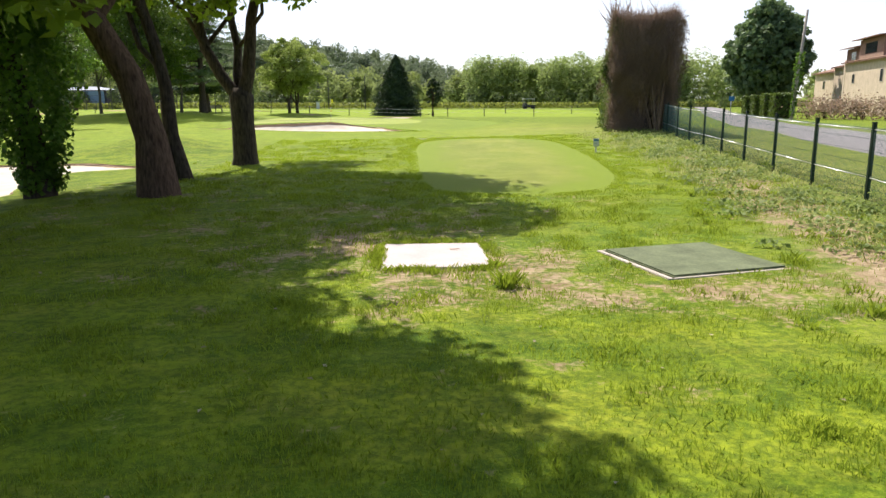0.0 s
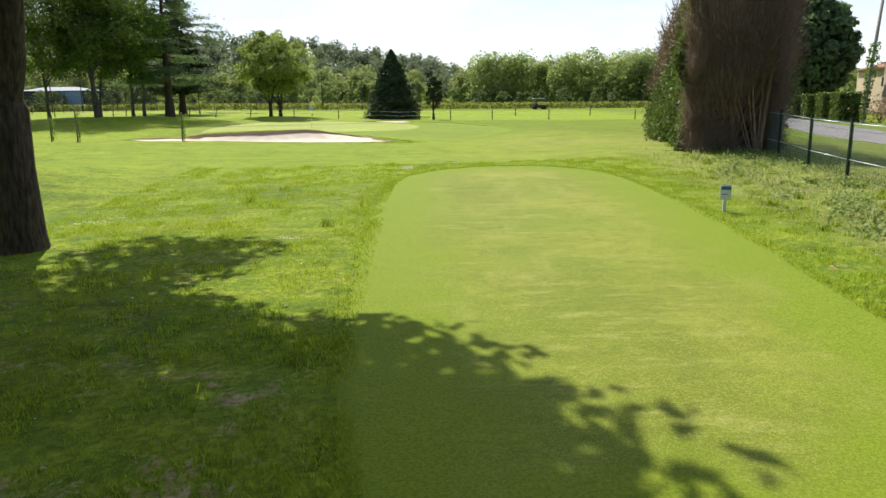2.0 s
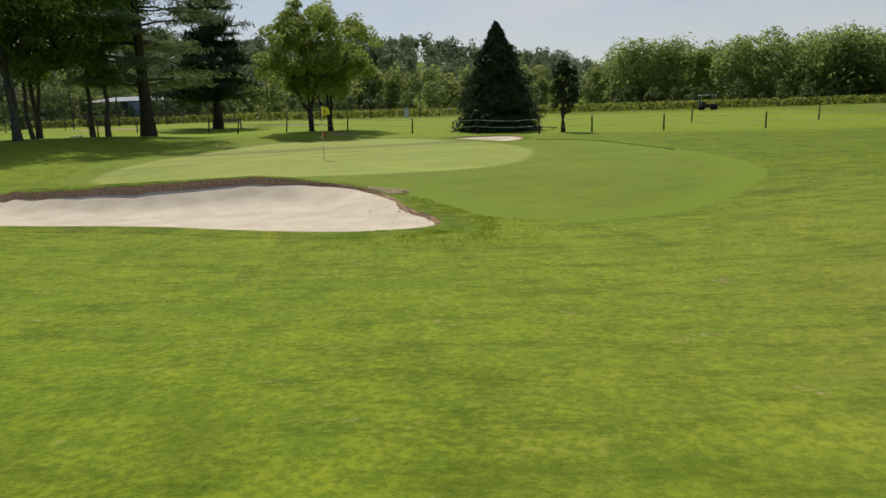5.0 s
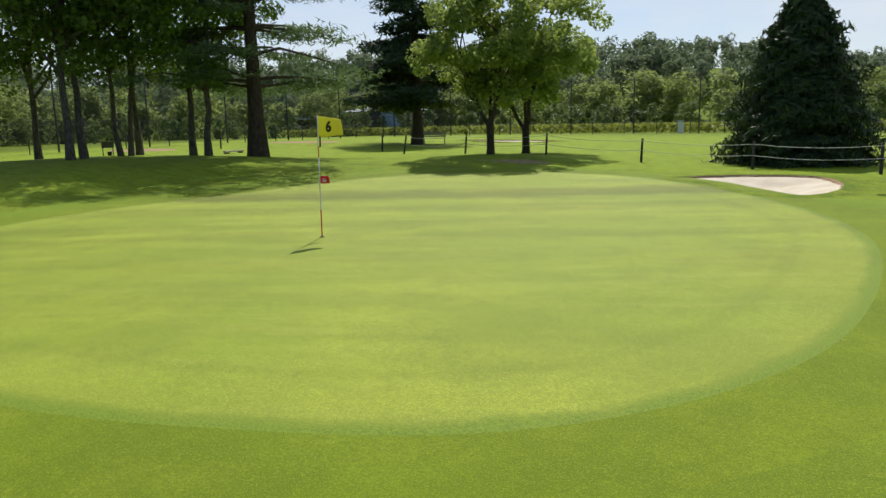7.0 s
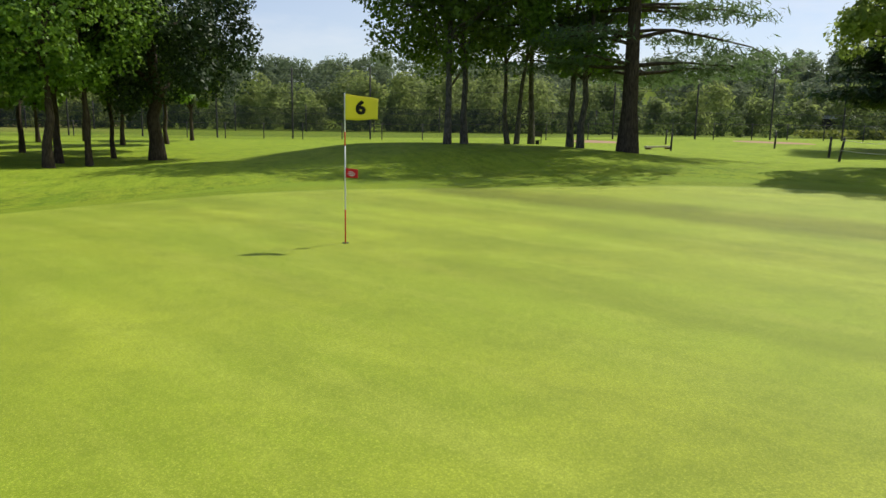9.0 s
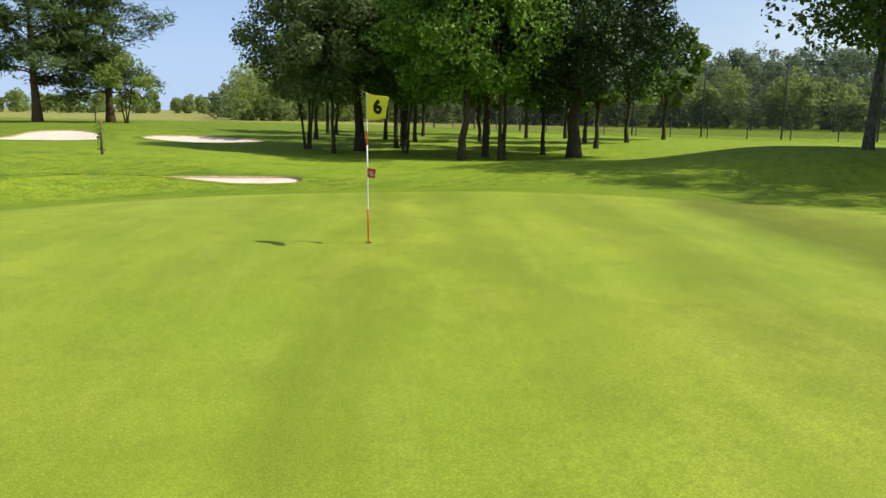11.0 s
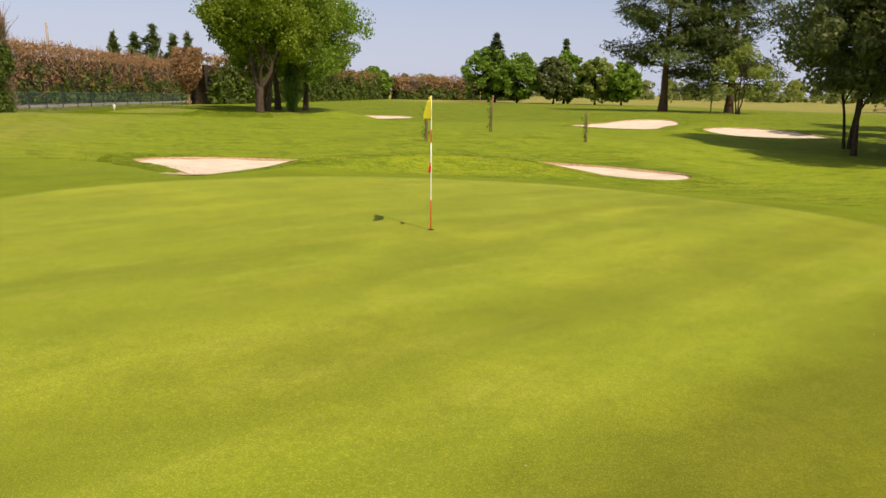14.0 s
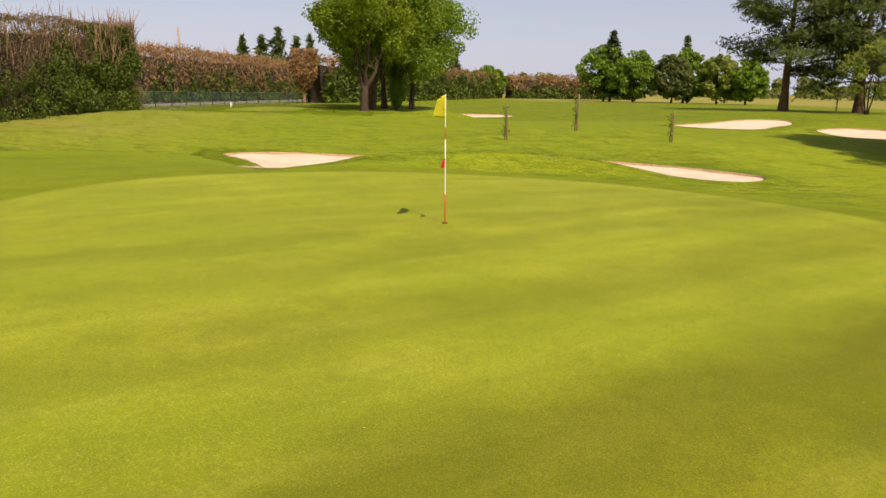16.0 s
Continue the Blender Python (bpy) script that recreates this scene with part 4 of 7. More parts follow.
def broadleaf(name, label, x, y, height, radius, low, trunk, leafmat, bark=None, stems=1, lean=(0.0, 0.0), clumps=70, per=110,
              leaf=0.2, seed=1, squash=1.0, shift=(0.0, 0.0), group="", category="tree", gap=0.0, split=0.0, shade_clumps=(), puff=1.0):
    rs = np.random.RandomState(seed)
    z0 = gz(x, y)
    e = thing(name, x, y, z0 - 0.05, label, category, group)
    cz = (low + height) / 2
    hz = (height - low) / 2
    pts = []
    while len(pts) < clumps:
        q = rs.normal(size=3)
        q /= np.linalg.norm(q)
        rad = rs.uniform(0.25, 1.0) ** 0.45
        wide = 1.0 - 0.25 * max(0, q[2])
        p = np.array([q[0] * radius * wide, q[1] * radius * wide, q[2] * hz * squash]) * rad
        if noise.noise((p[0] * 0.5 + seed, p[1] * 0.5, p[2] * 0.6)) < -0.25 + gap:
            continue
        pts.append((p[0] + shift[0], p[1] + shift[1], cz + p[2], radius * puff * rs.uniform(0.16, 0.30)))
    pts = np.array(pts + list(shade_clumps))
    me = crown_cards(rs, pts, per, leaf, leafmat, "crown", 1.0)
    put("crown", me, e)
    paths = []
    top = height * 0.72
    if split:
        # one bole that divides into three rising limbs
        bole = np.array([(0, 0, -0.3), (0.02, 0, 0.25), (0, 0.02, split * 0.6), (0, 0, split), (0.0, 0, split + 0.25)])
        paths.append((bole, trunk * np.array([1.35, 1.02, 0.92, 0.98, 0.7])))
        for dx, dy, rr_ in ((-0.95, 0.1, 0.52), (0.42, -0.2, 0.60), (-0.25, 0.8, 0.42)):
            t = np.linspace(0, 1, 9)
            p = np.stack((dx * radius * 0.55 * t ** 0.7, dy * radius * 0.45 * t ** 0.8, split - 0.15 + (top - split) * t), 1)
            p[2:, :2] += rs.normal(size=(7, 2)) * 0.07
            paths.append((p, trunk * rr_ * (1 - 0.8 * t)))
            for k in range(6):
                i = rs.randint(2, 8)
                tgt = pts[rs.randint(len(pts))][:3]
                if tgt[2] < p[i][2]:
                    tgt = tgt + np.array([0, 0, p[i][2] - tgt[2] + 0.8])
                paths.append(limb(rs, p[i], tgt, trunk * rr_ * 0.4, 0.015, 6, 0.2))
    for s in range(0 if split else stems):
        a = 2 * math.pi * s / max(stems, 1) + seed
        off = 0.0 if stems == 1 else trunk * 1.1
        f0 = np.array([math.cos(a) * off, math.sin(a) * off, 0])
        sp = radius * (0.10 if stems == 1 else 0.34)
        tip = np.array([lean[0] * top + math.cos(a) * sp + shift[0] * 0.6, lean[1] * top + math.sin(a) * sp + shift[1] * 0.6, top])
        n = 9
        t = np.linspace(0, 1, n)
        p = f0[None] + (tip - f0)[None] * np.stack((t ** 1.15, t ** 1.15, t), 1)
        p[0, 2] -= 0.45
        p[1:-1, :2] += rs.normal(size=(n - 2, 2)) * trunk * 0.35
        r = trunk * (1 - 0.8 * t) * (0.75 if stems > 1 else 1)
        r[0] *= 1.45
        r[1] *= 1.0
        paths.append((p, r))
        for k in range(max(4, 9 // stems + 3)):
            u = rs.uniform(0.30, 0.95)
            i = min(int(u * (n - 1)), n - 2)
            st = p[i] + (p[i + 1] - p[i]) * (u * (n - 1) - i)
            tgt = pts[rs.randint(len(pts))][:3]
            if tgt[2] < st[2] - 0.3:
                tgt = pts[np.argmax(pts[:, 2] * rs.uniform(0.6, 1, len(pts)))][:3]
            r0 = trunk * (1 - 0.8 * u) * 0.55
            paths.append(limb(rs, st, tgt, r0, 0.015, 6, 0.25))
    if shade_clumps:
        paths.append(limb(rs, np.array((0, 0.8, top * 0.75)), np.array(shade_clumps[-1][:3]), trunk * 0.3, 0.015, 8, 0.2))
    v, f = tubes(paths, 8)
    put("trunk", mesh_np("trunk", v, f, bark or M_BARK, True), e)
    return e


def conifer(name, label, x, y, height, radius, low, trunk, leafmat, seed=1, tiers=22, per=9, leaf=0.16, dens=46, droop=0.05, power=1.0,
            bark=None, category="tree", group="", blunt=0.08, pad=0.22, wild=0.0):
    """A spreading conifer with branches in flat tiers."""
    rs = np.random.RandomState(seed)
    e = thing(name, x, y, gz(x, y) - 0.05, label, category, group)
    n = 10
    t = np.linspace(0, 1, n)
    p = np.stack((rs.normal(size=n) * 0.04 * trunk, rs.normal(size=n) * 0.04 * trunk, t * height), 1)
    r = trunk * (1 - 0.93 * t)
    r[0] *= 1.35
    paths, C, O = [(p, r)], [], []
    for k in range(tiers):
        u = k / (tiers - 1)
        z = low + (height - low) * u ** 0.95 * 0.985
        rr = radius * ((1 - u) ** power * (1 - blunt) + blunt)
        for j in range(max(4, int(per * (1 - 0.35 * u)))):
            a = rs.uniform(0, 2 * math.pi)
            ln = rr * rs.uniform(0.55, 1.1)
            st = np.array([0, 0, max(low * 0.8, z + rs.uniform(-0.3, 0.3) * (1 + 3 * wild))])
            en = st + np.array([math.cos(a) * ln, math.sin(a) * ln, ln * rs.uniform(-0.08, 0.12 + 0.55 * wild) - droop * ln])
            bp, br = limb(rs, st, en, max(0.02, trunk * 0.22 * (1 - 0.7 * u)), 0.012, 5, 0.12, 0.06)
            paths.append((bp, br))
            m = max(6, int(dens * ln / radius))
            w = rs.uniform(pad, 1.05, m)
            q = st + (en - st) * w[:, None]
            side = np.array([-math.sin(a), math.cos(a), 0])
            q = q + side * (rs.normal(size=m) * ln * 0.16)[:, None]
            q[:, 2] += rs.normal(size=m) * (0.10 + 0.28 * wild) - 0.05 * w
            C.append(q)
            oo = np.tile(np.array([math.cos(a) * 0.4, math.sin(a) * 0.4, 0.8]), (m, 1))
            O.append(oo)
    v, f = tubes(paths, 6)
    put("trunk", mesh_np("trunk", v, f, bark or M_BARK, True), e)
    C, O = np.concatenate(C), np.concatenate(O)
    rep = 3
    C = np.repeat(C, rep, axis=0) + rs.normal(size=(len(C) * rep, 3)) * np.array([0.16, 0.16, 0.06])
    v, f = cards(rs, C, leaf * 0.55, np.repeat(O, rep, axis=0), 0.6, 5.5, 0.05)
    put("crown", mesh_np("crown", v, f, leafmat), e)
    return e


def cypress(name, label, x, y, height, radius, leafmat, seed=1, n=9000, leaf=0.2, low=0.1, power=0.8, stems=1, category="tree"):
    """A dense conical evergreen with ragged skirts."""
    rs = np.random.RandomState(seed)
    e = thing(name, x, y, gz(x, y) - 0.05, label, category)
    C, O = [], []
    u = rs.uniform(0, 1, n) ** 1.35
    a = rs.uniform(0, 2 * np.pi, n)
    z = low + (height - low) * u
    lob = np.array([noise.noise((math.cos(q) * 2.2 + seed, math.sin(q) * 2.2, w * 9.0)) + 0.6 * noise.noise((math.cos(q) * 5 + seed, math.sin(q) * 5, w * 22.0)) for q, w in zip(a, u)])
    layer = (u * 11 + 1.3 * np.sin(a * 2 + seed)) % 1.0
    rr = radius * (1 - u) ** power * (1 + 0.50 * lob) * (1.10 - 0.26 * layer) * rs.uniform(0.72, 1.06, n) + 0.05
    C = np.stack((np.cos(a) * rr, np.sin(a) * rr, z), 1)
    O = np.stack((np.cos(a), np.sin(a), np.full(n, 0.25)), 1)
    v, f = cards(rs, C, leaf * 0.62, O, 0.5, 4.2, 0.06)
    put("crown", mesh_np("crown", v, f, leafmat), e)
    paths = []
    for s in range(stems):
        off = 0.0 if stems == 1 else 0.3 * (s - 0.5)
        paths.append((np.array([(off, 0, 0), (off * 0.9, 0.05, height * 0.4), (off * 0.4, 0, height * 0.85)]), np.array([0.16, 0.12, 0.03])))
    # dense inner branchwork that blocks the view through the crown
    for k in range(70):
        uu = (k / 70.0) ** 1.2
        aa = k * 2.4
        r2 = radius * (1 - uu) ** power * 0.75
        zz = low + 0.15 + (height - low) * uu
        paths.append((np.array([(0, 0, zz), (math.cos(aa) * r2 * 0.5, math.sin(aa) * r2 * 0.5, zz + 0.05), (math.cos(aa) * r2, math.sin(aa) * r2, zz)]),
                      np.array([0.04, 0.03, 0.012])))
    v, f = tubes(paths, 6)
    put("trunk", mesh_np("trunk", v, f, M_BARK, True), e)
    inner = rs.uniform(0, 1, 1800) ** 1.3
    ai = rs.uniform(0, 2 * np.pi, 1800)
    ri = radius * (1 - inner) ** power * 0.62
    ci = np.stack((np.cos(ai) * ri, np.sin(ai) * ri, low + (height - low) * inner), 1)
    v, f = cards(rs, ci, leaf * 2.4, np.stack((np.cos(ai), np.sin(ai), 0 * ai), 1), 0.8, 1.5, 0.05)
    put("inner_foliage", mesh_np("inner_foliage", v, f, leafmat), e)
    return e


def twigs(rs, cen):
    """Fine straight dry twigs, most of them rising."""
    n = len(cen)
    d = rs.normal(size=(n, 3)) * 0.38 + np.array([0, 0, 0.62])
    d /= np.linalg.norm(d, axis=1)[:, None]
    side = np.cross(d, rs.normal(size=(n, 3)))
    side *= (rs.uniform(0.0025, 0.0065, n) / (np.linalg.norm(side, axis=1) + 1e-9))[:, None]
    tip = cen + d * rs.uniform(0.2, 0.65, n)[:, None]
    v = np.stack((cen - side, cen + side, tip + side * 0.3, tip - side * 0.3), 1).reshape(-1, 3)
    return v, np.arange(n * 4).reshape(-1, 4)


def hedge(name, label, line, thick, height, nleaf, leaf, seed, brown=0.0, top_twigs=0, dead_end=False, category="hedge", near=None, twig=None, skirt=0.0):
    """A tall clipped hedge along a line (its inner foot); thickness to the right of the line."""
    rs = np.random.RandomState(seed)
    p = np.asarray(line, float)
    seg = np.linalg.norm(np.diff(p, axis=0), axis=1)
    cum = np.concatenate(([0], np.cumsum(seg)))
    L = cum[-1]
    e = thing(name, p[0][0], p[0][1], 0, label, category)
    org = np.array([p[0][0], p[0][1], 0])

    def at(s):
        s = np.clip(s, 0, L - 1e-4)
        i = np.searchsorted(cum, s, side='right') - 1
        i = np.clip(i, 0, len(seg) - 1)
        u = ((s - cum[i]) / seg[i])[:, None]
        q = p[i] + (p[i + 1] - p[i]) * u
        t = (p[i + 1] - p[i]) / seg[i][:, None]
        return q, t, np.stack((t[:, 1], -t[:, 0]), 1)

    def surface(n, mode):
        s = L * rs.uniform(0, 1, n) ** (1.0 if near is None else near)
        q, t, nr = at(s)
        h = rs.uniform(0, 1, n)
        if mode == "in":
            off, hh, o = np.zeros(n), h, -nr
        elif mode == "out":
            off, hh, o = np.full(n, thick), h, nr
        elif mode == "top":
            off, hh, o = rs.uniform(0, thick, n), np.ones(n), nr * 0
        else:
            q = np.tile(p[0], (n, 1))
            t = np.tile((p[1] - p[0]) / seg[0], (n, 1))
            nr = np.stack((t[:, 1], -t[:, 0]), 1)
            off, hh, o = rs.uniform(0, thick, n), h, -t
        xy = q + nr * off[:, None]
        bul = np.array([noise.noise((a * 0.55, b * 0.55, c * 2.5 + seed)) + 0.5 * noise.noise((a * 1.6, b * 1.6, c * 6)) for a, b, c in zip(xy[:, 0], xy[:, 1], hh)])
        xy = xy + o * (bul * 0.60 + rs.normal(size=n) * 0.13 + skirt * step(4, 10, s) * np.sqrt(np.clip(1 - hh / 0.6, 0, 1)) * (0.7 + bul))[:, None]
        hv = height * (1 + 0.09 * np.array([noise.noise((a * 0.4, b * 0.4, 9.0)) for a, b in xy]))
        z = base(xy[:, 0], xy[:, 1]) + hh * hv
        if mode == "top":
            z = z + bul * 0.40
        out = np.column_stack((o, np.full(n, 1.0 if mode == "top" else 0.25)))
        if skirt and mode in ("in", "top"):
            hh = hh - (0.26 if mode == "in" else 0.0) * step(9, 3, s)
        return np.column_stack((xy, z)), out, hh, bul

    P, O, H, B = [], [], [], []
    share = {"in": 0.5, "out": 0.24, "top": 0.16, "end": 0.10}
    for mode, w in share.items():
        a = surface(int(nleaf * w), mode)
        for lst, val in zip((P, O, H, B), a):
            lst.append(val)
        if mode == "end" and dead_end:
            H[-1] = H[-1] * 0 + 2.0
    P, O, H, B = np.concatenate(P), np.concatenate(O), np.concatenate(H), np.concatenate(B)
    isbrown = (H + 0.55 * B + rs.normal(size=len(H)) * 0.10) > (1.0 - brown)
    P = P - org
    v, f = cards(rs, P[~isbrown], leaf, O[~isbrown], 0.4, 1.9, 0.15)
    put("foliage", mesh_np("foliage", v, f, M_HEDGE), e)
    k = isbrown & (H < 1.5)
    if k.any():
        q = P[k] + rs.normal(size=(k.sum(), 3)) * leaf * 0.7
        v, f = cards(rs, q, leaf * 0.40, O[k], 0.25, 4.0, 0.06)
        put("dead_foliage", mesh_np("dead_foliage", v, f, twig or M_TWIG), e, "dry orange-brown dead twigs")
    k = isbrown & (H > 1.5)
    if k.any():
        q = np.repeat(P[k], 4, axis=0) + rs.normal(size=(4 * k.sum(), 3)) * leaf * 1.4
        v, f = twigs(rs, q)
        put("dead_foliage", mesh_np("dead_foliage", v, f, M_TWIGD), e, "grey-brown dead twigs of the cut end")
    # stems and inner branchwork
    paths = []
    ns = max(4, int(L / 1.1))
    s = np.linspace(0.35, L - 0.3, ns) if near is None else L * np.linspace(0.004, 0.99, ns) ** near
    q, t, nr = at(s)
    xy = q + nr * thick * 0.5
    zz = base(xy[:, 0], xy[:, 1])
    for (a, b), z in zip(xy, zz):
        top = height * rs.uniform(0.85, 1.02)
        pp = np.array([(a, b, z - 0.1), (a + rs.normal() * 0.15, b + rs.normal() * 0.15, z + top * 0.5), (a + rs.normal() * 0.3, b + rs.normal() * 0.3, z + top)]) - org
        paths.append((pp, np.array([0.11, 0.08, 0.02])))
    if top_twigs:
        s = L * rs.uniform(0, 1, top_twigs) ** (1.0 if near is None else near)
        q, t, nr = at(s)
        xy = q + nr * (rs.uniform(-0.12, 1.0, top_twigs) ** 3 * thick)[:, None]
        zz = base(xy[:, 0], xy[:, 1]) + height * rs.uniform(0.50, 0.95, top_twigs)
        for (a, b), z in zip(xy, zz):
            ln = rs.uniform(0.5, 1.6)
            d = rs.normal(size=2) * 0.30
            paths.append((np.array([(a, b, z), (a + d[0] * 0.4, b + d[1] * 0.4, z + ln * 0.5), (a + d[0], b + d[1], z + ln)]) - org, np.array([0.03, 0.02, 0.006]) * (1.0 if near else 1.5)))
    if dead_end:
        t0 = (p[1] - p[0]) / seg[0]
        n0 = np.array([t0[1], -t0[0]])
        for k in range(330):
            u = rs.uniform(0.05, 0.98)
            c = p[0] + n0 * thick * (0.5 + (u - 0.5) * 0.35)
            z0 = gz(*c)
            en = p[0] + n0 * thick * (u + rs.normal() * 0.05) - t0 * rs.uniform(0.0, 0.55)
            zb = rs.uniform(0.1, 0.76) * height
            zt = min(height * rs.uniform(1.0, 1.12), zb + rs.uniform(0.8, 2.6))
            mid = (c + en) / 2
            paths.append((np.array([(c[0], c[1], z0 + zb), (mid[0], mid[1], z0 + zb + (zt - zb) * 0.35), (en[0], en[1], z0 + zt)]) - org, np.array([0.022, 0.014, 0.006]) * rs.uniform(0.6, 1.3)))
        for u, foot, thin in ((0.62, 0.74, 0.8), (0.93, 0.77, 1.0), (0.30, 0.70, 0.45), (0.78, 0.75, 0.6), (0.12, 0.68, 0.35), (0.45, 0.72, 0.35)):
            c = p[0] + n0 * thick * foot
            en = p[0] + n0 * thick * u - t0 * rs.uniform(0.15, 0.5)
            z0, zt = gz(*c), height * rs.uniform(0.45, 1.0)
            mid = c * 0.62 + en * 0.38 - t0 * 0.18
            paths.append((np.array([(c[0] - t0[0] * 0.3, c[1] - t0[1] * 0.3, z0 - 0.1), (mid[0], mid[1], z0 + zt * 0.4), (en[0], en[1], z0 + zt)]) - org, np.array([0.085, 0.055, 0.012]) * thin))
    v, f = tubes(paths, 4)
    put("branchwork", mesh_np("branchwork", v, f, M_TWIGB, True), e, "bare sun-bleached brown stems and twigs")
    # closed dark core; the shade deep inside the hedge is put into its colour
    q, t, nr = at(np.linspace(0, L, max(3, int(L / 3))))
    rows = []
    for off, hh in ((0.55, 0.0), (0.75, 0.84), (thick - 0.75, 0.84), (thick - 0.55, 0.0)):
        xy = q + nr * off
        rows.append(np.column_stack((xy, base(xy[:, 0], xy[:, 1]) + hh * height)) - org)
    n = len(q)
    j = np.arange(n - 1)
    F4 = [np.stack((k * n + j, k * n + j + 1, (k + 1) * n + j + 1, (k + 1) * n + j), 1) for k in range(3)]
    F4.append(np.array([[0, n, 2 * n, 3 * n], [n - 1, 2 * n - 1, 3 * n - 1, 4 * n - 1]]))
    put("dark_core", mesh_np("dark_core", np.concatenate(rows), np.concatenate(F4), M_INNER), e)
    return e


# ---------------------------------------------------------------- trees by the tee
# Added leaf clumps, placed so that their shade falls across the tee.
broadleaf("oak_tree", "forked oak with dark ridged bark beside the tee", -4.2, 12.6, 10.8, 4.3, 4.3, 0.34, M_LEAF, clumps=135, per=190, leaf=0.155, seed=3, group="tee trees", split=1.9, gap=-0.15, shift=(-0.2, -1.8),
          shade_clumps=[(0.1, 2.6, 7.6, 0.9), (-0.5, 3.6, 8.0, 1.0), (0.3, 4.4, 8.0, 0.9), (-0.9, 4.9, 8.1, 0.9), (0.0, 5.2, 8.2, 0.9), (0.5, 5.6, 8.2, 0.8), (-0.6, 5.9, 8.3, 0.8), (-0.2, 5.5, 8.9, 0.9),
                 (2.4, 0.6, 7.3, 0.9), (3.1, 0.4, 7.2, 0.8), (3.4, -1.4, 7.5, 1.0), (2.6, -2.2, 7.6, 1.0), (3.9, -3.3, 7.9, 0.8), (3.7, -4.0, 8.0, 0.8), (3.2, -4.4, 8.0, 0.8), (3.5, -3.0, 7.8, 0.9)])
broadleaf("oak_tree", "leaning reddish-barked oak beside the tee", -4.4, 6.0, 12.5, 3.8, 3.8, 0.34, M_LEAF, M_BARKR, lean=(-0.17, 0.02), clumps=115, per=190, leaf=0.155, seed=5, shift=(-2.6, 0), group="tee trees", gap=0.04,
          shade_clumps=[(0.0, 0.2, 8.2, 1.2), (0.7, -0.8, 8.0, 1.1), (-0.6, 0.8, 8.4, 1.2), (0.2, -1.7, 7.7, 1.1), (1.0, 0.4, 7.9, 0.9), (-0.8, -1.0, 8.3, 1.2), (1.5, -2.6, 7.6, 1.0), (0.9, -3.2, 7.4, 1.0)])
broadleaf("oak_tree", "slim dark-trunked oak beside the tee", -4.75, 9.0, 11.5, 3.0, 3.6, 0.19, M_LEAF, lean=(-0.07, 0.0), clumps=60, per=190, leaf=0.155, seed=8, shift=(-1.6, 0), group="tee trees", gap=0.04)
ivy = broadleaf("oak_tree", "oak with an ivy-clad trunk beside the tee", -7.0, 6.8, 12.5, 5.0, 2.8, 0.26, M_LEAFB, clumps=95, per=190, leaf=0.155, seed=11, shift=(-1.6, 0), group="tee trees", gap=0.04)
broadleaf("oak_tree", "leafy oak behind the tee trees", -5.9, 2.2, 14.0, 4.4, 3.2, 0.28, M_LEAF, clumps=150, per=250, leaf=0.155, seed=13, group="tee trees", gap=-0.2, shift=(0.9, -2.4))
broadleaf("oak_tree", "leafy oak behind the tee trees", -8.6, -1.0, 13.0, 4.8, 3.2, 0.26, M_LEAF, clumps=140, per=240, leaf=0.15, seed=14, group="tee trees", gap=-0.2)
rs = np.random.RandomState(4)
n = 9000
a, zz = rs.uniform(0, 2 * np.pi, n), rs.uniform(0.03, 1, n) * 4.6
rr = (0.30 + 0.56 * np.exp(-((zz - 2.1) / 1.25) ** 2)) * rs.uniform(0.5, 1.08, n) * (1 + 0.25 * np.sin(3 * a + zz * 2.2))
v, f = cards(rs, np.stack((np.cos(a) * rr, np.sin(a) * rr, zz), 1), 0.085, np.stack((np.cos(a), np.sin(a), 0.3 + 0 * a), 1), 0.5, 1.2)
put("ivy", mesh_np("ivy", v, f, M_IVY), ivy, "glossy green ivy leaves")

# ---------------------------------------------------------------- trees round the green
# Extra high clumps, mostly out of view, added to make the mound's shade solid.
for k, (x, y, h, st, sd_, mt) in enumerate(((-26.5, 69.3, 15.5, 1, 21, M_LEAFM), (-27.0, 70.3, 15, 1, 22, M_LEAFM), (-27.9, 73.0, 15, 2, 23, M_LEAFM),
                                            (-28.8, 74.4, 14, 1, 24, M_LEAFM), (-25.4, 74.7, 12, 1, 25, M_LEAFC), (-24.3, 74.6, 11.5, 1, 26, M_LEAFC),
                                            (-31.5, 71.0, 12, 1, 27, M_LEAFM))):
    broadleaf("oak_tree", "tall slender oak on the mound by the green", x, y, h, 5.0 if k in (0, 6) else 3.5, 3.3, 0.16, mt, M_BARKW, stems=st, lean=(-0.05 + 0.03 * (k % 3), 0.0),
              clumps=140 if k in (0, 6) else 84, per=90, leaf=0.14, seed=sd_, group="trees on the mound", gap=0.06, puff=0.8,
              shade_clumps=[(2.6 * math.sin(i * 2.4) * (0.3 + 0.7 * ((i * 7) % 10) / 10), 2.6 * math.cos(i * 2.4) * (0.3 + 0.7 * ((i * 7) % 10) / 10), h * (0.62 + 0.014 * (i % 20)), 1.0) for i in range(34)])
conifer("cedar_tree", "tall dark cedar with level spreading branches", -22.2, 75.6, 16, 7.2, 3.4, 0.40, M_NEEDLE, 31, tiers=13, per=7, leaf=0.12, dens=200, power=0.6, pad=0.34, blunt=0.12)
conifer("cedar_tree", "dark cedar beside a bench", -27.8, 98.2, 15, 5.0, 3.0, 0.42, M_DARK, 32, tiers=20, per=10, leaf=0.22, dens=70, power=0.6, pad=0.3)
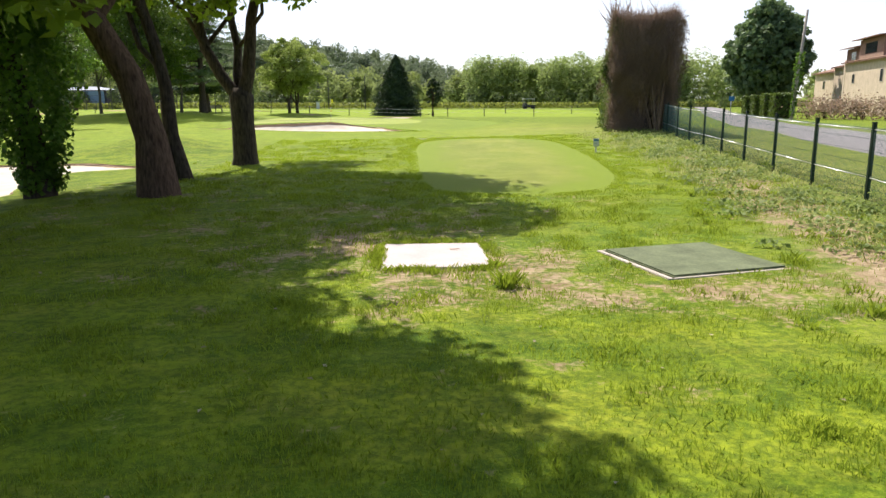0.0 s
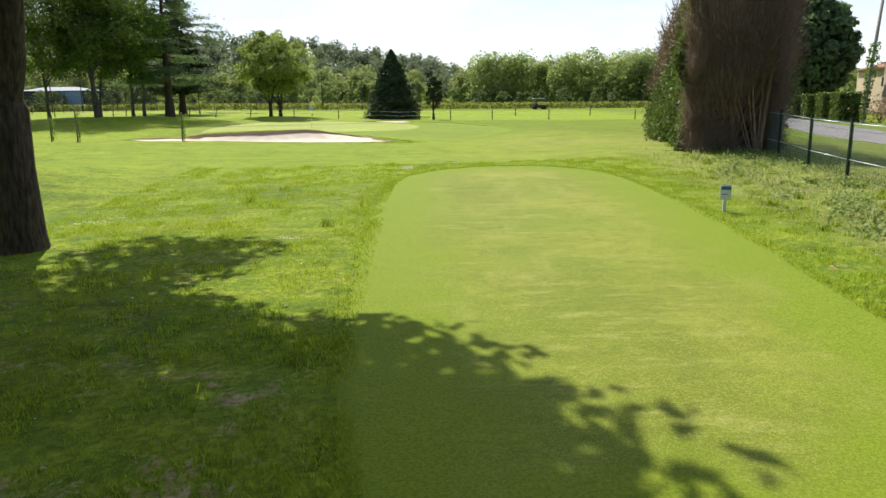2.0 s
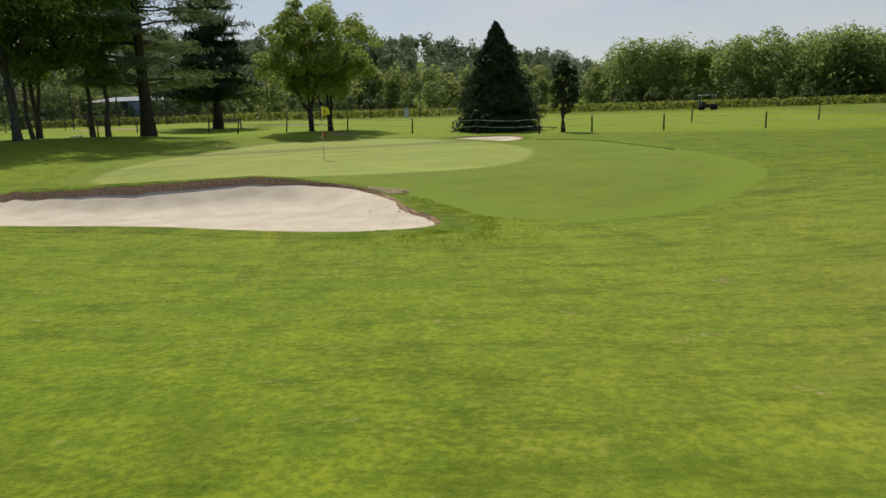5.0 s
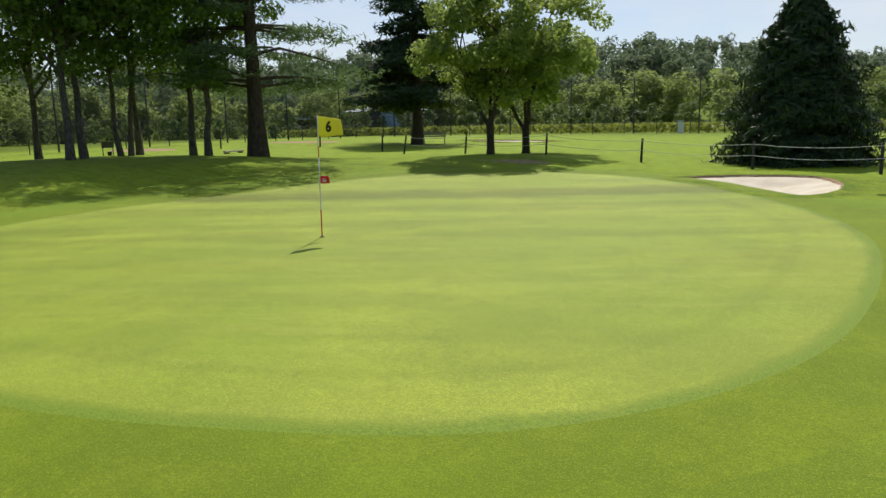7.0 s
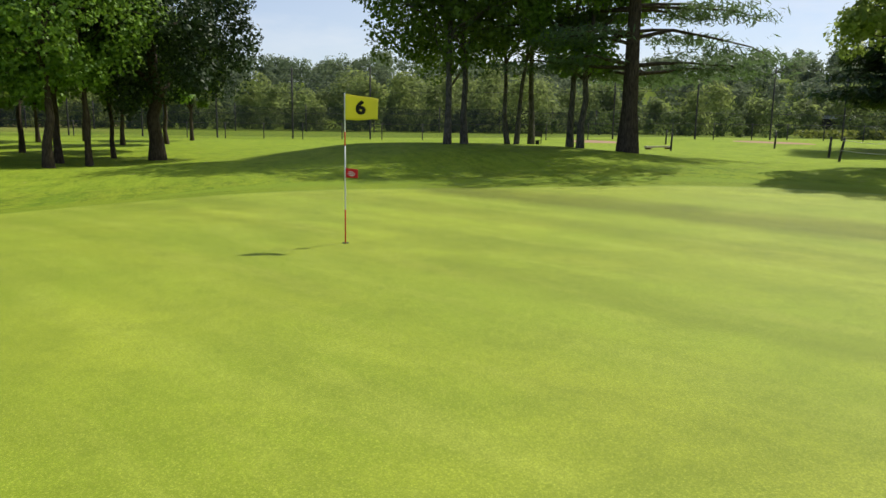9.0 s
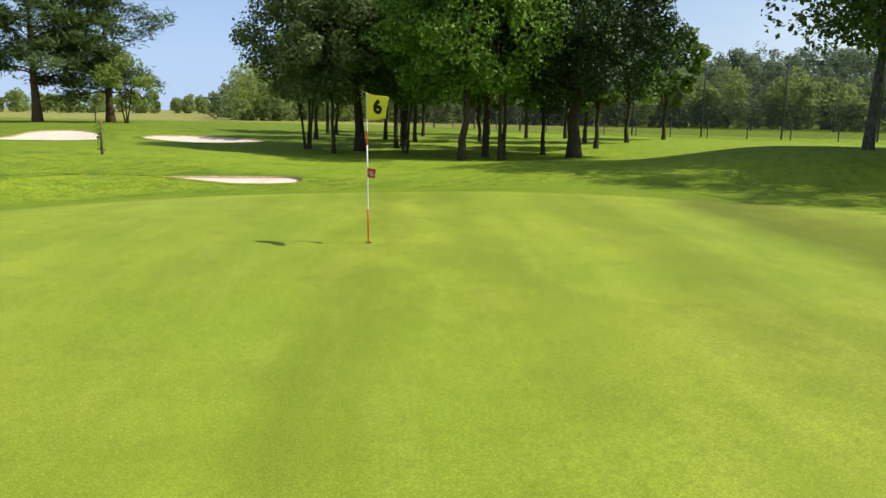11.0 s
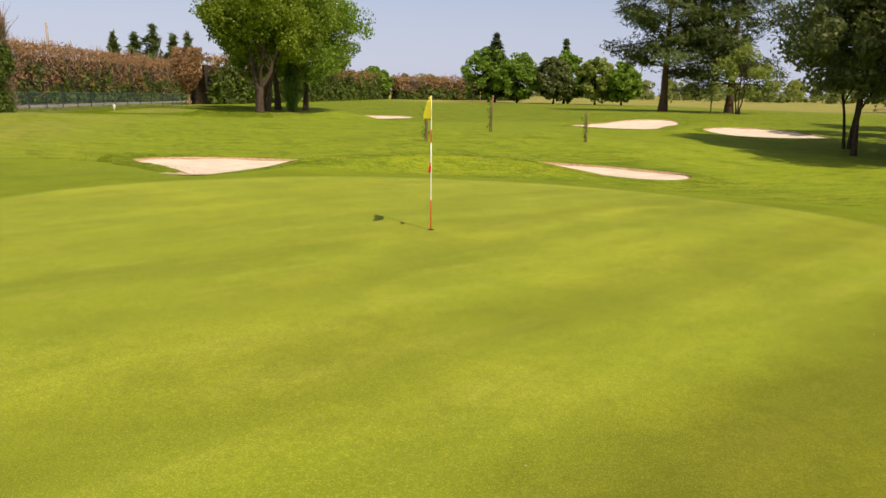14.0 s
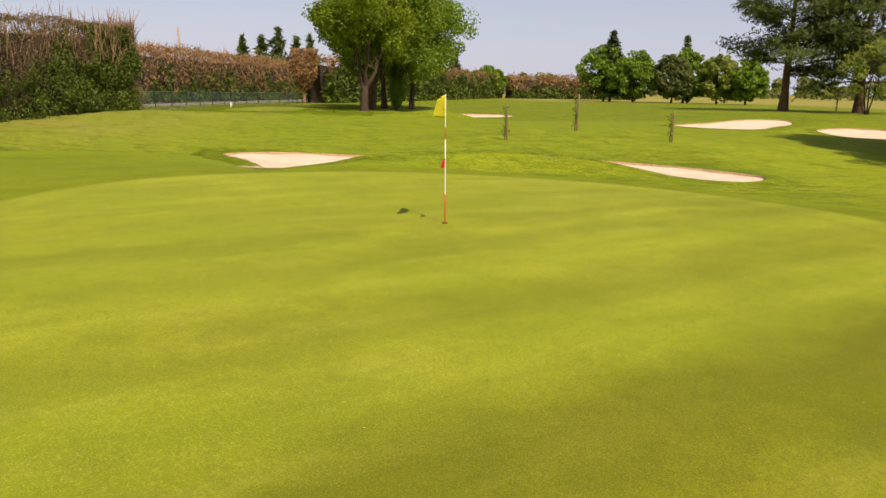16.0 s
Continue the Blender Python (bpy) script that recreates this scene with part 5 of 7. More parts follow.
broadleaf("maple_tree", "light green young maple behind the green", -13.7, 82.1, 8.7, 3.7, 2.3, 0.20, M_LEAFL, split=1.5, clumps=130, per=150, leaf=0.13, seed=41, group="maples", gap=0.14, puff=0.68)
broadleaf("maple_tree", "light green young maple behind the green", -13.2, 85.1, 9.0, 4.0, 2.4, 0.21, M_LEAFL, split=1.3, clumps=130, per=150, leaf=0.13, seed=42, group="maples", gap=0.14, puff=0.68)
cypress("spruce_tree", "dark conical evergreen with skirts to the ground", -0.75, 83.5, 7.2, 3.0, M_DARK, 51, 26000, 0.13)
broadleaf("small_evergreen", "small dark evergreen on two bare leaning stems", 3.6, 79.0, 4.6, 1.0, 1.3, 0.13, M_DARK, stems=2, clumps=60, per=140, leaf=0.08, seed=52, gap=-0.2)

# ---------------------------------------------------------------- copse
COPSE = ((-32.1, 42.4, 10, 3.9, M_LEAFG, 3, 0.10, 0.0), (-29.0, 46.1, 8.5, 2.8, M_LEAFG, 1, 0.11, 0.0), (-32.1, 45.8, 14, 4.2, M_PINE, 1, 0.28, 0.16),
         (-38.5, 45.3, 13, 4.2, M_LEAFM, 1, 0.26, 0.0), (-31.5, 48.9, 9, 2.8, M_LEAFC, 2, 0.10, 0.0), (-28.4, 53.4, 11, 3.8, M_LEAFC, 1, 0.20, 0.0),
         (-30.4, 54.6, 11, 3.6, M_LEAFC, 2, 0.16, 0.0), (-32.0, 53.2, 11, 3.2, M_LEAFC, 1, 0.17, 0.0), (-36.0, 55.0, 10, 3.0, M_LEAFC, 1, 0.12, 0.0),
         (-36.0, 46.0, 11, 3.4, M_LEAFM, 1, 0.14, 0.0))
# Added upper clumps thicken the crowns so that their shadows fall solid.
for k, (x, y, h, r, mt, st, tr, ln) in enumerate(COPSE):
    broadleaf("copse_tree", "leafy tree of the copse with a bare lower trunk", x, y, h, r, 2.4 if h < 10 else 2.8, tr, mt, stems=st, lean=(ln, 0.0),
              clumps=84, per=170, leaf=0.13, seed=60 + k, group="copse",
              shade_clumps=[(0.62 * r * math.sin(i * 2.4) * (0.3 + 0.07 * (i % 10)), 0.62 * r * math.cos(i * 2.4) * (0.3 + 0.07 * (i % 10)), h * (0.70 + 0.012 * (i % 18)), 1.0) for i in range(18)])
broadleaf("dark_evergreen", "large dense dark evergreen at the edge of the copse", -34.4, 57.1, 11.5, 4.6, 2.2, 0.36, M_DARK, clumps=140, per=240, leaf=0.13, gap=-0.2, seed=75, category="tree")
for k in range(16):
    x, y = -42 - 5.0 * (k % 4) - 2 * math.sin(k * 2.1), 34 + 6.5 * (k // 4) * 1.15 + 2.2 * math.cos(k * 1.7)
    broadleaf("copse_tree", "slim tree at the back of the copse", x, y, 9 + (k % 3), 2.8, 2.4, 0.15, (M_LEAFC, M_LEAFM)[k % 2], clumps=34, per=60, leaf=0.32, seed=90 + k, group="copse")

# ---------------------------------------------------------------- next fairway
conifer("pine_tree", "tall broad dark pine with level boughs on the next fairway", -46.3, 1.3, 17, 7.2, 4.6, 0.42, M_PINE, 131, tiers=11, per=8, leaf=0.20, dens=200, power=0.42, blunt=0.28, pad=0.42, bark=M_BARKR, group="pines", wild=1.0)
conifer("pine_tree", "tall broad dark pine with level boughs on the next fairway", -52.5, 4.0, 16, 6.8, 3.8, 0.40, M_PINE, 136, tiers=11, per=8, leaf=0.20, dens=200, power=0.42, blunt=0.28, pad=0.42, bark=M_BARKR, group="pines", wild=1.0)
broadleaf("young_tree", "sparse yellow-green young tree by the pines", -50.0, 9.0, 6.5, 2.8, 1.5, 0.10, M_LEAFL, stems=3, clumps=36, per=60, leaf=0.2, seed=135, gap=0.1)
for k, (x, y, h, r, mt) in enumerate(((-54, -66, 9.5, 4.4, M_LEAFB), (-50, -72, 11, 4.6, M_LEAFB), (-60, -62, 9, 3.4, M_LEAFG), (-64, -64, 10, 3.6, M_LEAFB),
                                      (-68, -60, 9, 3.6, M_LEAFL), (-72, -57, 8, 3.2, M_LEAFB), (-30, -95, 7, 3.6, M_LEAFB))):
    broadleaf("broadleaf_tree", "rounded leafy tree far down the fairway", x, y, h, r * 1.15, 0.7, 0.2, mt, clumps=130, per=60, leaf=0.38, gap=-0.25, puff=0.85, seed=140 + k, group="far clump")
conifer("fir_tree", "dark pointed fir in the far clump", -51.0, -71, 13.2, 4.4, 2, 0.25, M_DARK, 151, tiers=24, per=11, leaf=0.4, dens=34)
conifer("fir_tree", "bare-topped grey fir in the far clump", -64.0, -66, 12.4, 2.2, 3, 0.22, M_PINE, 152, tiers=16, per=6, leaf=0.4, dens=14)
for k, (x, y, h, r) in enumerate(((18.6, -59.9, 9.6, 2.9), (15.3, -60.6, 10.0, 3.2), (12.6, -61.5, 11.4, 4.6), (9.4, -61.2, 9.6, 3.2), (7.0, -61.8, 10.2, 3.0))):
    conifer("fir_tree", "dark fir showing above the roadside hedge", x, y, h, r, 1.5, 0.2, M_PINE, 160 + k, tiers=13, per=8, leaf=0.45, dens=26, wild=0.5, group="firs behind the hedge")
conifer("fir_tree", "dark pointed fir beyond the hedge", -24.5, -118, 11, 3.0, 1, 0.25, M_DARK, 153, tiers=16, per=9, leaf=0.5, dens=26)

# ---------------------------------------------------------------- hedges
hedge("tall_hedge", "tall clipped conifer hedge with a dead brown top", [(9.72, 25.2), (11.75, 32), (12.95, 36.5), (16.6, 47), (36, 98)], 2.7, 4.95, 160000, 0.078, 201, 0.36, 1100, True, near=2.1, twig=M_TWIGM, skirt=0.55)
hedge("roadside_hedge", "tall hedge with reddish brown dead twigs along the lane", [(8, -38), (14.5, -12), (21.5, 15)][::-1], 3.0, 5.1, 40000, 0.20, 202, 0.50, 1500)
hedge("boundary_hedge", "tall dense green boundary hedge", [(1.0, -15.5), (-12, -45), (-33.7, -98)][::-1], 3.0, 5.2, 22000, 0.32, 203, 0.12, 0)
hedge("far_hedge", "long brown-topped hedge across the end of the course", [(-35, -99), (-66, -108)], 3.0, 5.0, 9000, 0.45, 204, 0.55, 0)


# ---------------------------------------------------------------- woods and fields in the distance
def woods(name, label, n, seed, place, mat, leaf, per, hmin, hmax, lobes=12):
    """Many distant trees, each a cluster of rounded lobes of small leaf sprays."""
    rs = np.random.RandomState(seed)
    C, O = [], []
    for k in range(n):
        x, y = place(rs, k)
        h = rs.uniform(hmin, hmax)
        z = gz(x, y)
        r = h * rs.uniform(0.30, 0.42)
        la = rs.uniform(0, 2 * np.pi, lobes)
        lr = r * rs.uniform(0.10, 0.68, lobes)
        lz = h * rs.uniform(0.12, 0.80, lobes)
        lz[0], lr[0] = h * 0.78, r * 0.1
        rad = r * rs.uniform(0.45, 0.75, lobes) * np.where(lz > 0.65 * h, 0.72, 1.0)
        cen = np.stack((x + np.cos(la) * lr, y + np.sin(la) * lr, z + lz), 1)
        i = rs.randint(0, lobes, per)
        q = rs.normal(size=(per, 3))
        q /= np.linalg.norm(q, axis=1)[:, None]
        C.append(cen[i] + q * (rad[i] * rs.uniform(0.7, 1.08, per))[:, None])
        O.append(q * 0.8 + np.array([0, 0, 0.7]))
    v, f = cards(rs, np.concatenate(C), leaf, np.concatenate(O), 0.55, 1.3, 0.15)
    v = v.reshape(-1, 4, 3)[:, :3].reshape(-1, 3)
    tagged(put(name, mesh_np(name, v, np.arange(len(v)).reshape(-1, 3), mat)), label, "woods", kind="stuff")


def polar(a0, a1, d0, d1):
    def place(rs, k):
        a = radians(rs.uniform(a0, a1))
        d = rs.uniform(d0, d1)
        return -5 - math.sin(a) * d, 45 + math.cos(a) * d
    return place


woods("poplar_belt", "belt of pale green poplars beyond the fields", 78, 301, polar(-37, -9, 122, 142), M_WOODL, 0.55, 1500, 9, 13.5)
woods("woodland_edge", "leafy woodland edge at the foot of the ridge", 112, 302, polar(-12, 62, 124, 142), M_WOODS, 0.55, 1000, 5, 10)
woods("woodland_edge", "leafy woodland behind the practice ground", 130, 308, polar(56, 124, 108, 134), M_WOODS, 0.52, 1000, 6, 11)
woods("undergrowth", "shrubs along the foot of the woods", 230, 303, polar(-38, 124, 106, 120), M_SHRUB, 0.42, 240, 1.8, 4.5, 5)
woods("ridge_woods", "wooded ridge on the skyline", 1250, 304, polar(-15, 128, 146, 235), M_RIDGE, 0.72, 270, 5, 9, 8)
woods("far_trees", "low line of distant trees", 260, 305, polar(126, 180, 300, 460), M_WOODS, 1.7, 160, 6, 11, 5)
woods("far_trees", "distant trees beyond the lane", 90, 306, polar(-75, -36, 120, 260), M_WOODS, 0.9, 360, 6, 11, 8)
woods("trees_behind_hedge", "tops of trees behind the hedges", 26, 307, polar(186, 204, 175, 225), M_WOODS, 0.8, 400, 7, 10)

rs = np.random.RandomState(9)
V = []
for row in range(9):
    n = 3200
    x = rs.uniform(-75, 120, n)
    y = 138 + row * 1.6 + 0.04 * x + rs.normal(size=n) * 0.18
    z = base(x, y) + 0.2 + rs.uniform(0, 0.9, n)
    V.append(np.stack((x, y, z), 1))
v, f = cards(rs, np.concatenate(V), 0.40, None, 0, 1.2, 0.2)
tagged(put("vineyard", mesh_np("vineyard", v, f, M_VINE)), "rows of yellow-green vines beyond the course", "vineyard", kind="stuff")


# ---------------------------------------------------------------- flag and hole
def text_mesh(body, size):
    cu = bpy.data.curves.new("digit", 'FONT')
    cu.body, cu.size, cu.align_x, cu.align_y, cu.resolution_u = body, size, 'CENTER', 'CENTER', 4
    cu.offset = 0.012
    ob = bpy.data.objects.new("digit", cu)
    me = bpy.data.meshes.new_from_object(ob)
    bpy.data.objects.remove(ob)
    return me


def flagstick(x, y, label, digit=True, scale=1.0, cloth=None):
    e = thing("flagstick", x, y, gz(x, y) + 0.02, label, "flagstick")
    if scale != 1.0:
        e.scale = (scale, scale, scale)
    for z0, z1, mt, nm in ((0.0, 0.49, M_STICK_R, "red_band"), (0.49, 1.40, M_WHITE, "pole"), (1.40, 1.60, M_STICK_R, "red_band"), (1.60, 2.13, M_WHITE, "pole")):
        r0, r1 = 0.011 - 0.002 * z0 / 2.13, 0.011 - 0.002 * z1 / 2.13
        lean = 0.012
        v, f = tubes([(np.array([(lean * z0, 0, z0), (lean * (z0 + z1) / 2, 0, (z0 + z1) / 2), (lean * z1, 0, z1)]), np.array([r0, (r0 + r1) / 2, r1]))], 10)
        put(nm, mesh_np(nm, v, f, mt, True), e)

    d = np.array([0.35, 0.937])
    s = np.array([0.937, -0.35])

    def wavy(u, q, w, h, top, k):
        off = 0.055 * k * np.sin(u * 6.2 + q * 1.8) * u ** 0.8
        px = d[0] * u * w + s[0] * off + 0.012 * top
        py = d[1] * u * w + s[1] * off
        pz = top - q * h * (1 - 0.22 * k * u ** 1.4) - 0.085 * k * u ** 1.3 - 0.02 * k * np.sin(u * 5 + 0.5) * u
        return np.stack((px, py, pz), -1)

    for nm, w, h, top, mt, k in (("flag", 0.47, 0.36, 2.125, cloth or M_YELLOW, 1.0), ("small_flag", 0.185, 0.135, 1.09, M_RED, 0.35)):
        u, q = np.meshgrid(np.linspace(0, 1, 22), np.linspace(0, 1, 10))
        P = wavy(u, q, w, h, top, k)
        n = P.shape[1]
        i = np.arange(P.shape[0] * n).reshape(P.shape[:2])
        f = np.stack((i[:-1, :-1], i[:-1, 1:], i[1:, 1:], i[1:, :-1]), -1).reshape(-1, 4)
        fl = put(nm, mesh_np(nm, P, f, mt, True), e)
        md = fl.modifiers.new("cloth", 'SOLIDIFY')
        md.thickness, md.offset = 0.004, 0
        if nm == "flag" and digit:
            for side in (1, -1):
                me = text_mesh("6", 0.27)
                for vtx in me.vertices:
                    uu, qq = 0.47 + vtx.co.x / w, 0.5 - vtx.co.y / h
                    c = wavy(np.array(uu), np.array(qq), w, h, top, k)
                    vtx.co = (c[0] + s[0] * 0.005 * side, c[1] + s[1] * 0.005 * side, c[2])
                me.materials.append(M_BLACK)
                put("number", me, fl, "black printed number 6")
        if nm == "small_flag" and digit:
            bm = bmesh.new()
            for zz, a, b in ((0.045, 0.05, 0.12), (0.072, 0.04, 0.14), (0.096, 0.06, 0.13)):
                for side in (1, -1):
                    quad = []
                    for uu, qq in ((a / w, zz / h), (b / w, zz / h), (b / w, (zz + 0.012) / h), (a / w, (zz + 0.012) / h)):
                        c = wavy(np.array(uu), np.array(qq), w, h, top, k)
                        quad.append(bm.verts.new((c[0] + s[0] * 0.005 * side, c[1] + s[1] * 0.005 * side, c[2])))
                    bm.faces.new(quad)
            part("printing", bm, M_WHITE, fl, "white printed lines")
    v, f = tubes([(np.array([(0, 0, -0.01), (0, 0, 0.004), (0, 0, 0.006)]), np.array([0.055, 0.055, 0.052]))], 16)
    put("cup_rim", mesh_np("cup_rim", v, f, M_BLACK, True), e)
    return e


flagstick(-6.63, 61.08, "red and white flagstick with yellow flag 6 and small red flag")
flagstick(-44.0, -58.0, "distant flagstick with a yellow flag on the next green", False)

# ---------------------------------------------------------------- tee slab, mat and marker
e = thing("concrete_slab", 0.62, 0.24, gz(0.62, 0.24), "pale pinkish square concrete slab set in worn ground", "slab", rz=0.0)
bm = bmesh.new()
box(bm, -0.6, -0.67, -0.12, 0.6, 0.67, 0.022, 0.012)
part("slab", bm, M_SLAB, e)
bm = bmesh.new()
for k in range(3):
    box(bm, 0.20, 0.30 - 0.035 * k, 0.0225, 0.32 - 0.02 * k, 0.31 - 0.035 * k, 0.0245)
part("stamped_marks", bm, M_LIP, e, "faint stamped marks")
e = thing("tee_mat", 3.50, -0.2, gz(3.50, -0.2) - 0.02, "grey-green artificial turf tee mat in a white frame", "tee mat", rz=14)
bm = bmesh.new()
box(bm, -0.70, -0.70, -0.05, 0.70, 0.70, 0.048, 0.015)
part("mat", bm, M_MAT, e)
for x0, y0, x1, y1 in ((-0.78, -0.74, -0.715, 0.74), (0.715, -0.74, 0.76, 0.74), (-0.715, 0.705, 0.715, 0.75), (-0.715, -0.75, 0.715, -0.705)):
    bm = bmesh.new()
    box(bm, x0, y0, -0.06, x1, y1, 0.028, 0.006)
    part("edging", bm, M_STONE, e, "weathered white timber edging")
e = thing("tee_sign", 6.16, 14.15, gz(6.16, 14.15), "small white tee marker board on a short post", "sign", rz=-12)
bm = bmesh.new()
box(bm, -0.025, -0.02, 0, 0.025, 0.02, 0.30, 0.004)
part("post", bm, M_WHITE, e)
bm = bmesh.new()
box(bm, -0.085, -0.045, 0.20, 0.085, -0.025, 0.44, 0.006)
board = part("board", bm, M_WHITE, e)
bm = bmesh.new()
box(bm, -0.075, -0.0478, 0.36, 0.075, -0.0455, 0.415)
box(bm, -0.055, -0.0478, 0.28, 0.03, -0.0455, 0.292)
part("printing", bm, M_BLUE2, board, "blue printed band")


# ---------------------------------------------------------------- saplings
def sapling(x, y, h, seed):
    rs = np.random.RandomState(seed)
    e = thing("staked_sapling", x, y, gz(x, y) - 0.03, "thin leafing sapling tied to a weathered timber stake", "sapling", "saplings by the bunker")
    v, f = tubes([(np.array([(0, 0, 0), (0.01, 0, h * 0.5), (0.03 * (1 if seed % 2 else -1), 0.01, h)]), np.array([0.045, 0.042, 0.038]))], 8)
    put("stake", mesh_np("stake", v, f, M_WOOD, True), e)
    v, f = tubes([(np.array([(0.1, 0.02, 0), (0.08, 0, h * 0.5), (0.12, 0.03, h * 0.9)]), np.array([0.018, 0.014, 0.006]))], 6)
    put("stem", mesh_np("stem", v, f, M_BARK, True), e)
    n = 130
    z = rs.uniform(0.12, 0.95, n) * h
    c = np.stack((0.09 + rs.normal(size=n) * 0.085, rs.normal(size=n) * 0.085, z), 1)
    v, f = cards(rs, c, 0.055, None, 0, 1.6)
    put("leaves", mesh_np("leaves", v, f, M_LEAFB), e)


sapling(-10.93, 42.05, 1.55, 1)
sapling(-14.88, 38.7, 1.75, 2)
sapling(-18.0, 42.65, 1.35, 3)
sapling(-49.0, 6.0, 2.4, 4)


# ---------------------------------------------------------------- green mesh fence by the lane
def mesh_fence():
    knots = np.array([(12.1, 25.6), (10.15, 15.5), (7.8, 2.9), (3.6, -11.5)])
    seg = np.linalg.norm(np.diff(knots, axis=0), axis=1)
    cum = np.concatenate(([0], np.cumsum(seg)))
    n = int(cum[-1] / 2.5)
    e = thing("mesh_fence", 0, 0, 0, "dark green welded mesh fence panels on slim posts", "fence")
    P = []
    for k in range(n + 1):
        s = min(k * 2.5, cum[-1] - 1e-6)
        i = np.searchsorted(cum, s, side='right') - 1
        P.append(knots[i] + (knots[i + 1] - knots[i]) * (s - cum[i]) / seg[i])
    bm = bmesh.new()
    box(bm, -0.03, -0.03, -0.3, 0.03, 0.03, 1.30, 0.006)
    box(bm, -0.034, -0.034, 1.30, 0.034, 0.034, 1.325, 0.006)
    pm = bpy.data.meshes.new("post")
    bm.to_mesh(pm)
    bm.free()
    pm.materials.append(M_POST)
    wires = []
    for k in range(50):
        x = 0.03 + k * 0.05
        wires.append((np.array([(x, 0, 0.04), (x, 0, 1.24)]), np.array([0.0028, 0.0028])))
    for z in (0.06, 0.25, 0.45, 0.65, 0.85, 1.05, 1.22):
        wires.append((np.array([(0.0, 0.006, z), (2.5, 0.006, z)]), np.array([0.0035, 0.0035])))
    v, f = tubes(wires, 4)
    wm = mesh_np("panel", v, f, M_WIRE)
    folds = []
    for z in (0.42, 1.20):
        folds.append((np.array([(0.0, 0.0, z), (2.5, 0.0, z)]), np.array([0.009, 0.009])))
    v, f = tubes(folds, 4)
    fm = mesh_np("fold_bar", v, f, M_STEEL)
    for k, q in enumerate(P):
        put("post", pm, e, at=pose(q[0], q[1], gz(*q)))
        if k < len(P) - 1:
            r = P[k + 1]
            z0, z1 = gz(*q), gz(*r)
            a = math.degrees(math.atan2(r[1] - q[1], r[0] - q[0]))
            ln = math.hypot(*(r - q))
            m = pose(q[0], q[1], z0, 0, -math.degrees(math.atan2(z1 - z0, ln)), a)
            pn = tagged(put("panel", wm, e, at=m), kind="stuff")
            put("fold_bar", fm, pn)


mesh_fence()


# ---------------------------------------------------------------- rope fence behind the green
def rope_fence(pts, label, h=1.0, lean=None, ropes=(0.9, 0.5)):
    e = thing("rope_fence", 0, 0, 0, label, "rope fence")
    tops = []
    for k, (x, y) in enumerate(pts):
        z = gz(x, y)
        lx = 0.0 if lean is None else lean[k]
        v, f = tubes([(np.array([(x, y, z - 0.1), (x + lx * 0.5, y, z + h * 0.5), (x + lx, y, z + h)]), np.array([0.055, 0.05, 0.048]))], 8)
        put("post", mesh_np("post", v, f, M_SHED, True), e)
        tops.append((x, y, z, lx))
    for rz in ropes:
        for a, b in zip(tops[:-1], tops[1:]):
            pa = np.array([a[0] + a[3] * rz / h, a[1] - 0.06, a[2] + rz])
            pb = np.array([b[0] + b[3] * rz / h, b[1] - 0.06, b[2] + rz])
            t = np.linspace(0, 1, 6)[:, None]
            p = pa + (pb - pa) * t
            p[:, 2] -= 0.10 * 4 * (t * (1 - t))[:, 0]
            v, f = tubes([(p, np.full(6, 0.008))], 6)
            put("rope", mesh_np("rope", v, f, M_ROPE, True), e)


rope_fence([(-20.2, 84.6), (-16.4, 84.6), (-11.5, 83.6), (-6.5, 81.8), (-1.85, 79.4), (2.1, 77.8), (5.3, 78.0), (9.6, 78.2), (15.5, 78.2), (23.9, 76.2)],
           "low rope fence on dark posts behind the green", 1.0, [0.18, 0.1, 0.05, 0.04, 0.03, 0, 0, 0, 0, 0])
for k, (x, y) in enumerate(((22.7, 90), (14, 92), (-24, 88), (-33, 93), (-31, 84), (-40, 90))):
    e = thing("marker_post", x, y, gz(x, y), "short dark marker post in the grass", "post", "marker posts")
    v, f = tubes([(np.array([(0, 0, -0.1), (0.02, 0, 0.5), (0.05, 0, 1.0)]), np.array([0.06, 0.055, 0.05]))], 8)
    put("post", mesh_np("post", v, f, M_SHED, True), e)


